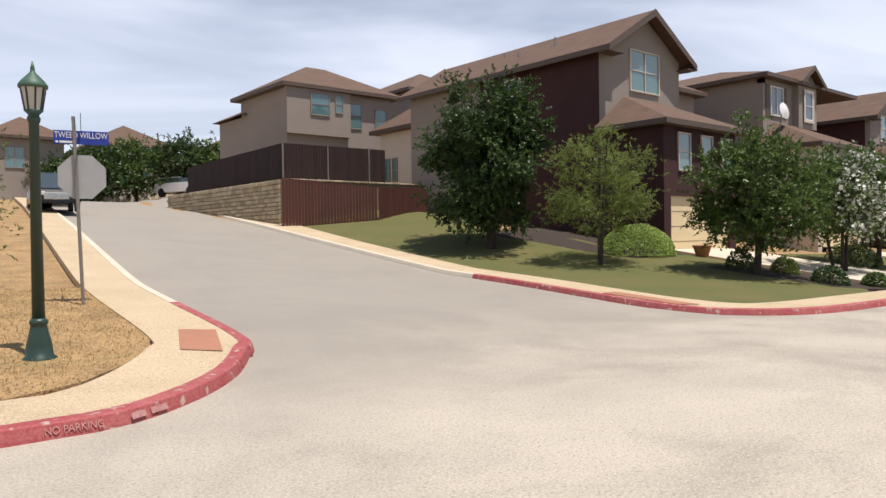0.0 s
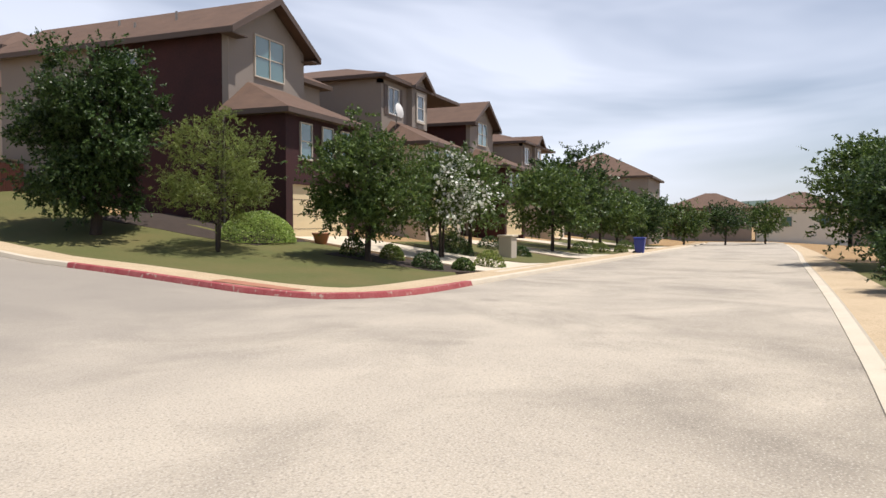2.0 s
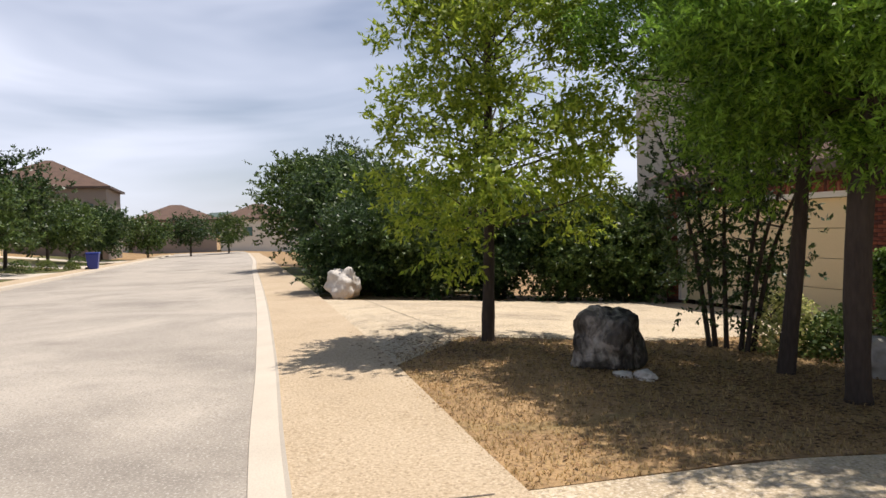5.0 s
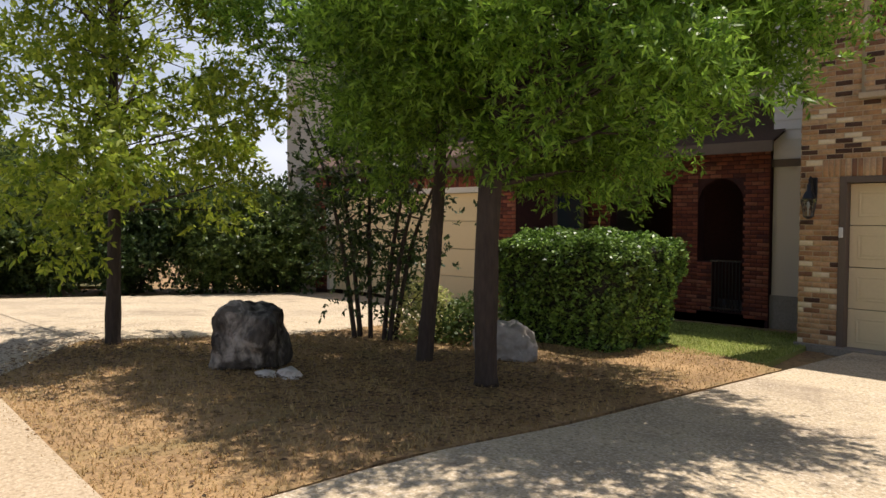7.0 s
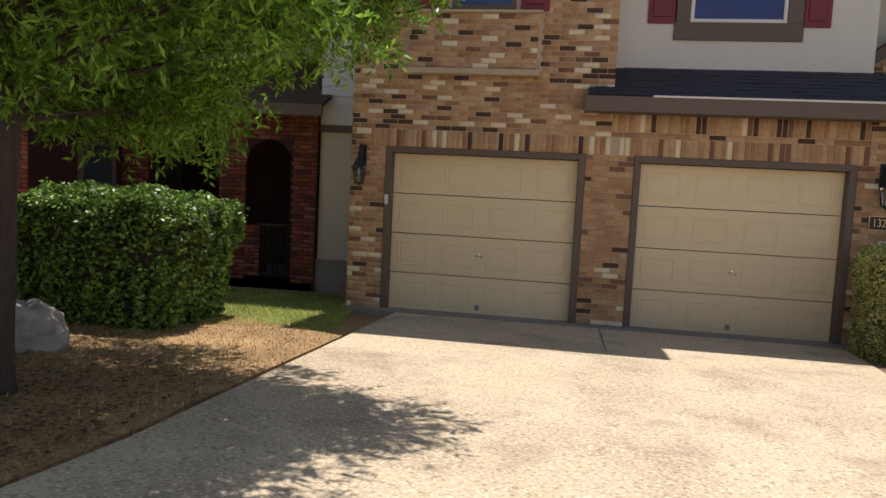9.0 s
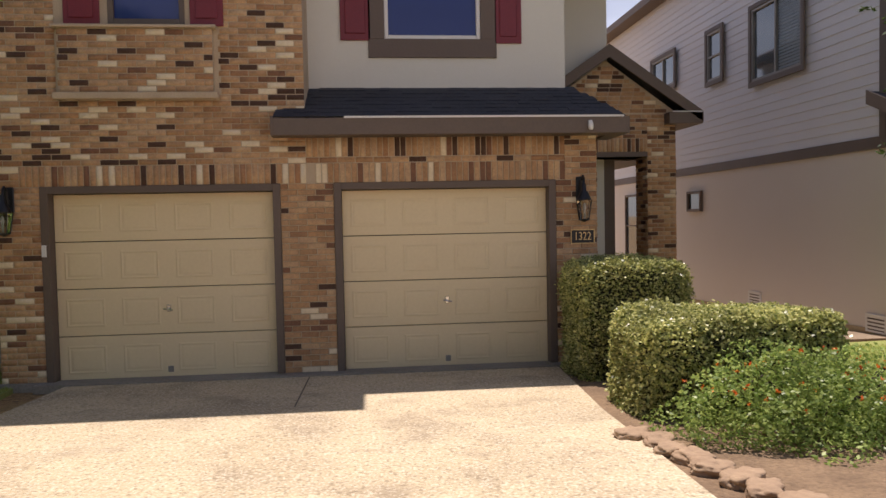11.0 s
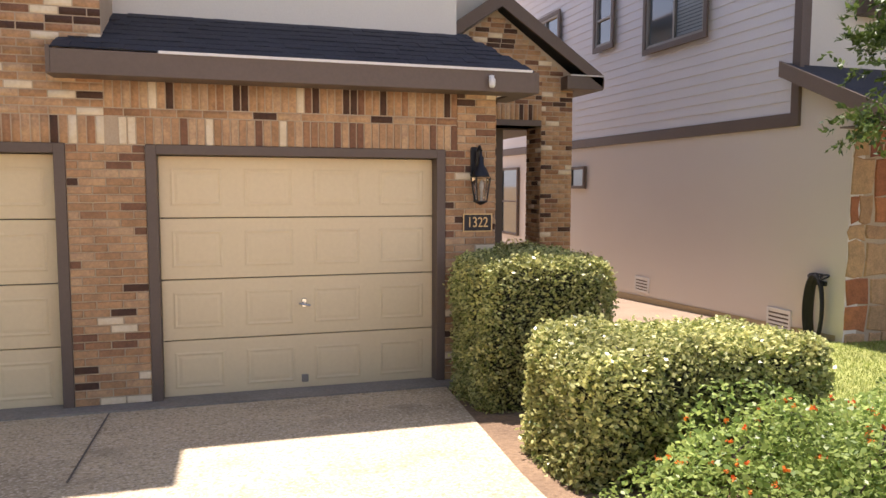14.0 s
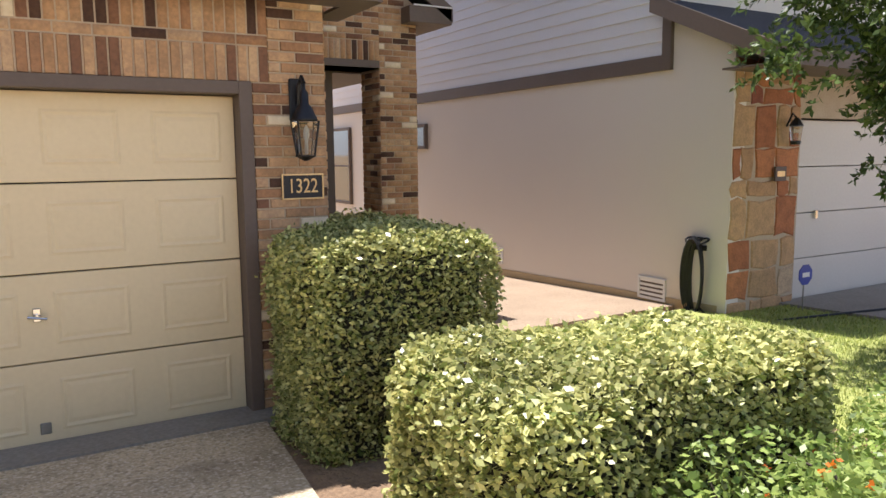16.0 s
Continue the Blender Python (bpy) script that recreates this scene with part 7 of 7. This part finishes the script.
lathe(bm, [(r * HS, hz(z)) for r, z in ((0.21, 3.233), (0.215, 3.271), (0.17, 3.339), (0.08, 3.435), (0.045, 3.474), (0.03, 3.513), (0.035, 3.532), (0.008, 3.648))], lx, ly, 16)
part("cap", bm, M_PATINA, lamp, "green patinated domed cap with finial", True)

px, py = 2.75, 13.6
pz = land(px, py)
pole = thing("street_sign", px, py, pz, "blue street name sign on a post with a stop sign back", "street sign")
bm = bmesh.new()
tube(bm, [(px, py, pz - 0.2), (px - 0.10, py, pz + 3.3)], [0.03, 0.03], 8)
part("post", bm, M_GREYMETAL, pole, "galvanised sign post")
view = Vector((px + 0.56, py - 0.15, 0)).normalized()
turn = math.degrees(math.atan2(view.y, view.x)) - 90
m = Matrix.Translation((px + 0.02, py, pz + 2.95)) @ pose(0, 0, 0, 0, 0, turn)
bm = bmesh.new()
box(bm, -0.42, 0.42, -0.012, -0.006, -0.115, 0.115, bevel=0.002)
bm.transform(m)
blade = part("name_blade", bm, M_BLUE, pole, "blue street name blade with white letters")
lettering("TWEED WILLOW", 0.145, m @ Matrix.Translation((0.0, -0.014, 0.035)) @ pose(0, 0, 0, 90, 0, 0), M_WHITE, blade, "lettering", squeeze=0.72)
bm = bmesh.new()
for x0, x1 in ((-0.39, -0.35), (-0.33, -0.13)):
    box(bm, x0, x1, -0.016, -0.013, -0.095, -0.06)
bm.transform(m)
part("small_bars", bm, M_WHITE, blade)
bm = bmesh.new()
box(bm, -0.01, 0.0, -0.40, 0.40, 0.13, 0.36, bevel=0.002)
bm.transform(m)
part("cross_blade", bm, M_BLACK, pole, "second name blade seen edge on")
bm = bmesh.new()
oc = [(0.40 * math.cos(math.pi / 8 + k * math.pi / 4), 0.40 * math.sin(math.pi / 8 + k * math.pi / 4)) for k in range(8)]
a = [bm.verts.new((p[0] + 0.0, 0.04, p[1] - 0.66)) for p in oc]
b = [bm.verts.new((p[0] + 0.0, 0.046, p[1] - 0.66)) for p in oc]
bm.faces.new(a)
bm.faces.new(b[::-1])
for k in range(8):
    bm.faces.new((a[k], a[(k + 1) % 8], b[(k + 1) % 8], b[k]))
bm.transform(m)
part("stop_sign_back", bm, material("bare_aluminium", (0.46, 0.46, 0.44), 0.45, (0.40, 0.40, 0.39), 3, 40, 0.03, metal=0.4), pole, "bare aluminium back of an octagonal stop sign")

# stencilled words on the red kerb
M_STENCIL = material("faded_white_stencil", (0.50, 0.30, 0.27), 0.8, (0.38, 0.13, 0.12), 8, 40, 0.1)
def on_kerb(text, k, size, name="stencil"):
    p, q = LEFT[k], LEFT[k + 1]
    t = (q - p).normalized()
    ang = math.degrees(math.atan2(t.y, t.x))
    mid = (p + q) / 2
    m = Matrix.Translation((mid.x - t.y * -0.001, mid.y + t.x * -0.001, land(mid.x, mid.y) + 0.066)) @ pose(0, 0, 0, 71, 0, ang)
    return m
i = nearest(LEFT, 0.8, 6.5)
words = thing("kerb_stencil", LEFT[i].x, LEFT[i].y, 0.36, "faded white NO PARKING stencil on the red kerb", "lettering")
lettering("NO PARKING", 0.085, on_kerb("", nearest(LEFT, 0.85, 6.5), 0.1), M_STENCIL, words, "lettering", squeeze=0.85)
mm = on_kerb("", nearest(LEFT, 1.55, 6.65), 0.1)
bm = bmesh.new()
for x0, x1 in ((-0.22, -0.06), (0.0, 0.2)):
    box(bm, x0, x1, -0.028, 0.028, 0.0, 0.003)
bm.transform(mm)
part("bars", bm, M_STENCIL, words)

# blue wheeled bin
bx, by = 48.0, 5.75
bz = land(bx, by) + 0.03
wb = thing("wheeled_bin", bx, by, bz, "blue wheeled recycling bin at the kerb", "bin")
bm = bmesh.new()
lo = [bm.verts.new((bx + s * 0.24, by + t * 0.26, bz + 0.06)) for s, t in ((-1, -1), (1, -1), (1, 1), (-1, 1))]
hi = [bm.verts.new((bx + s * 0.32, by + t * 0.36, bz + 1.0)) for s, t in ((-1, -1), (1, -1), (1, 1), (-1, 1))]
bm.faces.new(lo[::-1])
bm.faces.new(hi)
for k in range(4):
    bm.faces.new((lo[k], lo[(k + 1) % 4], hi[(k + 1) % 4], hi[k]))
bmesh.ops.bevel(bm, geom=bm.edges[:], offset=0.03, segments=1, affect="EDGES")
part("body", bm, M_BLUE, wb)
boxpart("lid", wb, M_BLUE, bx - 0.35, bx + 0.35, by - 0.39, by + 0.39, bz + 1.0, bz + 1.09, bevel=0.03)
for s in (-1, 1):
    bm = bmesh.new()
    tube(bm, [(bx + s * 0.30 - 0.03, by + 0.3, bz + 0.12), (bx + s * 0.30 + 0.03, by + 0.3, bz + 0.12)], [0.12, 0.12], 14)
    part("wheel", bm, M_BLACK, wb)


def car(x, y, turn, paint, label, length=4.7, width=1.9, height=1.75):
    """A parked car with cabin, glass, wheels and lights, facing -y before it is turned."""
    z = land(x, y)
    o = thing("parked_car", x, y, z, label, "car")
    m = Matrix.Translation((x, y, z)) @ pose(0, 0, 0, 0, 0, turn)
    w, L = width / 2, length / 2
    def shaped(name, prof, half, mat, inset=0.0, parent=o, lab=""):
        bm = bmesh.new()
        ls = [bm.verts.new((-half + (inset if p[2:] else 0), p[0], p[1])) for p in prof]
        rs = [bm.verts.new((half - (inset if p[2:] else 0), p[0], p[1])) for p in prof]
        bm.faces.new(ls)
        bm.faces.new(rs[::-1])
        for k in range(len(prof)):
            j = (k + 1) % len(prof)
            bm.faces.new((ls[k], rs[k], rs[j], ls[j]))
        bmesh.ops.bevel(bm, geom=bm.edges[:], offset=0.05, segments=2, affect="EDGES")
        bm.transform(m)
        return part(name, bm, mat, parent, lab, False)
    shaped("body", [(-L, 0.35), (L, 0.35), (L, 0.95), (L - 0.1, 1.05), (-L + 1.3, 1.05), (-L + 0.15, 0.92), (-L, 0.75)], w, paint)
    shaped("cabin", [(-L + 1.15, 1.03), (L - 0.15, 1.03), (L - 0.45, height, 1), (-L + 2.0, height, 1)], w - 0.05, M_GLASS, 0.16)
    shaped("roof", [(-L + 1.95, height - 0.04), (L - 0.42, height - 0.04), (L - 0.6, height + 0.03), (-L + 2.2, height + 0.03)], w - 0.2, paint)
    for sx in (-1, 1):
        for sy in (-L + 0.85, L - 0.85):
            bm = bmesh.new()
            tube(bm, [(sx * (w - 0.18), sy, 0.34), (sx * (w + 0.01), sy, 0.34)], [0.34, 0.34], 18)
            bm.transform(m)
            part("wheel", bm, M_BLACK, o)
        bm = bmesh.new()
        box(bm, sx * (w - 0.5), sx * (w - 0.08), -L - 0.01, -L + 0.1, 0.68, 0.84, bevel=0.02)
        bm.transform(m)
        part("headlight", bm, M_FROST, o, "clear headlight")
    bm = bmesh.new()
    box(bm, -0.5, 0.5, -L - 0.015, -L + 0.05, 0.50, 0.80, bevel=0.02)
    bm.transform(m)
    part("grille", bm, M_CHROME, o)
    return o


M_CARBLACK = material("black_car_paint", (0.012, 0.012, 0.014), 0.2, (0.016, 0.016, 0.018), 3, 30, 0.0)
M_CARWHITE = material("white_car_paint", (0.72, 0.72, 0.72), 0.25, (0.7, 0.7, 0.7), 3, 30, 0.0)
car(7.4, 37.5, -8, M_CARBLACK, "black sport utility vehicle parked on the climbing street", height=1.8)
car(20.0, 54.5, 20, M_CARWHITE, "white car parked at the top of the hill", height=1.45)
# low garden wall post by a driveway and other small things across the street
gp = thing("garden_pillar", 31.3, 9.4, land(31.3, 9.4), "low tan brick mailbox pillar by a driveway", "pillar")
zb = land(31.3, 9.4)
boxpart("shaft", gp, M_CREAM, 30.9, 31.7, 9.1, 9.7, zb - 0.1, zb + 1.0, bevel=0.02)
boxpart("capstone", gp, M_KERB, 30.84, 31.76, 9.04, 9.76, zb + 1.0, zb + 1.09, bevel=0.02)
pot = thing("flower_pot", 22.9, 13.9, land(22.9, 13.9), "small terracotta flower pot by the garage", "pot")
bm = bmesh.new()
zp = land(22.9, 13.9) + 0.1
lathe(bm, [(0.2, zp), (0.3, zp + 0.35), (0.33, zp + 0.36), (0.33, zp + 0.42)], 22.9, 13.9, 12)
part("bowl", bm, M_PAD, pot, "", True)
M_BED = material("dark_mulch", (0.06, 0.042, 0.03), 0.95, (0.035, 0.025, 0.02), 3, 30, 0.9, distance=0.03)
structure(drape("planting_bed", [(20.3, 12.2), (22.8, 12.2), (23.0, 8.2), (22.2, 7.6), (20.6, 8.6)], M_BED, 0.125, 0.6, thick=0.08), "dark mulched planting bed with bushes", "bed")
structure(drape("planting_bed", [(19.8, 14.4), (22.9, 14.4), (22.9, 21.0), (19.2, 21.0)], M_BED, 0.125, 0.8, thick=0.08), "dark mulched bed along the house wall", "bed")
M_DUST = material("pale_bounce_soil", (0.36, 0.27, 0.18), 0.95, (0.26, 0.19, 0.125), 2, 30, 0.9, distance=0.03)
M_SOIL = material("dusty_brown_soil", (0.30, 0.20, 0.115), 0.95, (0.15, 0.095, 0.055), 3, 30, 0.9, distance=0.03)
structure(drape("planting_bed", [(-1.6, -11.3), (-1.48, -8.9), (-1.40, -6.3), (-4.6, -6.3), (-4.6, -11.3)], M_SOIL, 0.028, 0.5, thick=0.06), "dusty brown soil bed round the hedges", "bed")
# ground assumed here; pale tone picked to throw light up the stucco wall
structure(drape("planting_bed", [(-4.75, -12.7), (-4.75, -22.0), (-7.08, -22.0), (-7.08, -12.7)], M_DUST, 0.02, 0.8, thick=0.06), "assumed pale soil strip between the two houses, bouncing light onto the wall", "bed")

# ---- dry grass of the strip between the driveways ----
for poly in ([(3.74, -5.4), (3.98, -2.66), (7.2, -2.72), (8.6, -3.1), (9.45, -4.2), (8.7, -6.5)], [(3.68, -9.2), (3.74, -5.4), (8.7, -6.5), (9.1, -10.0), (5.5, -10.0)]):
    structure(drape("lawn", poly, M_DRY, 0.034, 0.5, thick=0.06), "dry brown grass strip under the trees", "lawn")
structure(drape("lawn", [(-14.0, 8.3), (-4.0, 7.85), (0.4, 7.75), (1.4, 8.2), (2.4, 9.2), (2.85, 10.6), (3.3, 16.0), (-14.0, 16.0)], M_DRY, 0.11, 0.7, thick=0.1), "dry brown corner lawn round the street lamp", "lawn")


def blades(name, inside, n, height, colours, label, seed, box_, lift):
    rng = np.random.default_rng(seed)
    x = box_[0] + (box_[1] - box_[0]) * rng.random(n)
    y = box_[2] + (box_[3] - box_[2]) * rng.random(n)
    keep = inside(x, y)
    x, y = x[keep], y[keep]
    z = np.array([land(a, b) for a, b in zip(x, y)]) + lift
    p = np.stack([x, y, z], 1)
    a = rng.random(len(x)) * 6.283
    d = np.stack([np.cos(a), np.sin(a), np.zeros_like(a)], 1)
    e = np.stack([-np.sin(a), np.cos(a), np.zeros_like(a)], 1)
    h = height * (0.4 + rng.random((len(x), 1)))
    w = 0.005
    tip = p + d * h * (0.3 + 0.9 * rng.random((len(x), 1))) + np.array([0, 0, 1.0]) * h
    v = np.stack([p - e * w, p + e * w, tip + e * w * 0.3, tip - e * w * 0.3], 1).reshape(-1, 3)
    ob = raw(name, v, np.arange(len(v)).reshape(-1, 4), colours)
    return tagged(ob, label, "grass", kind="stuff")


L_STRAW = leaf_material("straw_blades", (0.32, 0.21, 0.085), (0.58, 0.41, 0.18), 0.2, 0.8)
L_TURF = leaf_material("green_blades", (0.21, 0.28, 0.055), (0.42, 0.44, 0.12), 0.3, 0.7)


def within(poly):
    def test(x, y):
        ok = np.ones(len(x), bool)
        area = sum(a[0] * b[1] - b[0] * a[1] for a, b in zip(poly, poly[1:] + poly[:1]))
        s = 1 if area > 0 else -1
        for a, b in zip(poly, poly[1:] + poly[:1]):
            ok &= s * ((b[0] - a[0]) * (y - a[1]) - (b[1] - a[1]) * (x - a[0])) >= 0
        return ok
    return test


blades("dry_grass", within([(3.74, -5.4), (3.98, -2.66), (7.2, -2.72), (8.6, -3.1), (9.45, -4.2), (8.7, -6.5)]), 30000, 0.022, L_STRAW, "short dry straw-coloured grass blades", 1, (3.7, 9.5, -6.6, -2.5), 0.034)
blades("dry_grass", within([(3.68, -9.2), (3.74, -5.4), (8.7, -6.5), (9.1, -10.0), (5.5, -10.0)]), 16000, 0.022, L_STRAW, "short dry straw-coloured grass blades", 2, (3.6, 9.2, -10, -5.4), 0.034)
blades("green_grass", within([(4.3, -11.9), (3.66, -9.7), (5.6, -9.0), (7.2, -10.5), (7.2, -12.6), (4.4, -12.6)]), 30000, 0.03, L_TURF, "short bright green grass blades", 3, (3.6, 7.3, -12.6, -9), 0.02)
blades("green_grass", within([(-3.6, -12.2), (-3.6, -9.4), (-7.0, -5.0), (-8.0, -5.0), (-8.0, -11.9)]), 50000, 0.03, L_TURF, "short bright green grass blades", 4, (-8, -3.6, -12.3, -5), 0.02)
blades("dry_grass", within([(-6.0, 8.3), (0.4, 7.75), (1.4, 8.2), (2.4, 9.2), (2.85, 10.6), (3.3, 16.0), (-6.0, 16.0)]), 40000, 0.026, L_STRAW, "short dry corner lawn blades", 5, (-6, 3.3, 7.7, 16), 0.11)
# fallen leaves on the dry strip, extra dark ones added to deepen the trees' shade
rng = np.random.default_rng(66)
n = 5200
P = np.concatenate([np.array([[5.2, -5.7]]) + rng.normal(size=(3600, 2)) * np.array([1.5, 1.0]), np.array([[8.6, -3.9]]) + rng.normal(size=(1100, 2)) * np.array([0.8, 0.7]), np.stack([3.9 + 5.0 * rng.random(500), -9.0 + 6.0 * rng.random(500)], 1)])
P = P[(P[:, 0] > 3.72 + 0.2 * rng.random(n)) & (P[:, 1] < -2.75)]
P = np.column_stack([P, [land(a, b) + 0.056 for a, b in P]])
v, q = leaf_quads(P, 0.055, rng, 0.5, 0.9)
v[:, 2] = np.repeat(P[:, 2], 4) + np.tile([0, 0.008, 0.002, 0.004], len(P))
tagged(raw("fallen_leaves", v, q, leaf_material("dry_leaves", (0.06, 0.032, 0.014), (0.26, 0.15, 0.065), 0.1, 0.7)), "brown fallen leaves on the dry grass and driveway, thickened to darken the tree shade", "leaves", kind="stuff")

# ---- single bricks of the piers beside the doors ----
brick_mesh = {}
wall_part = next(c for c in house.children if c.name.startswith("brick_wall"))
for a, b, c, d in single:
    key = (round(b - a, 3), round(d - c, 3))
    if key not in brick_mesh:
        w, h = key
        e, p = 0.004, 0.010
        me = bpy.data.meshes.new("brick")
        me.from_pydata([(0, 0, 0), (w, 0, 0), (w, 0, h), (0, 0, h), (e, p, e), (w - e, p, e), (w - e, p, h - e), (e, p, h - e)], [], [(7, 6, 5, 4), (4, 5, 1, 0), (5, 6, 2, 1), (6, 7, 3, 2), (7, 4, 0, 3)])
        me.materials.append(M_TANONE)
        brick_mesh[key] = me
    o = new("brick", brick_mesh[key])
    hang(o, wall_part)
    o.location = (a, FY - 0.001 + 0.003 * random.random(), c)
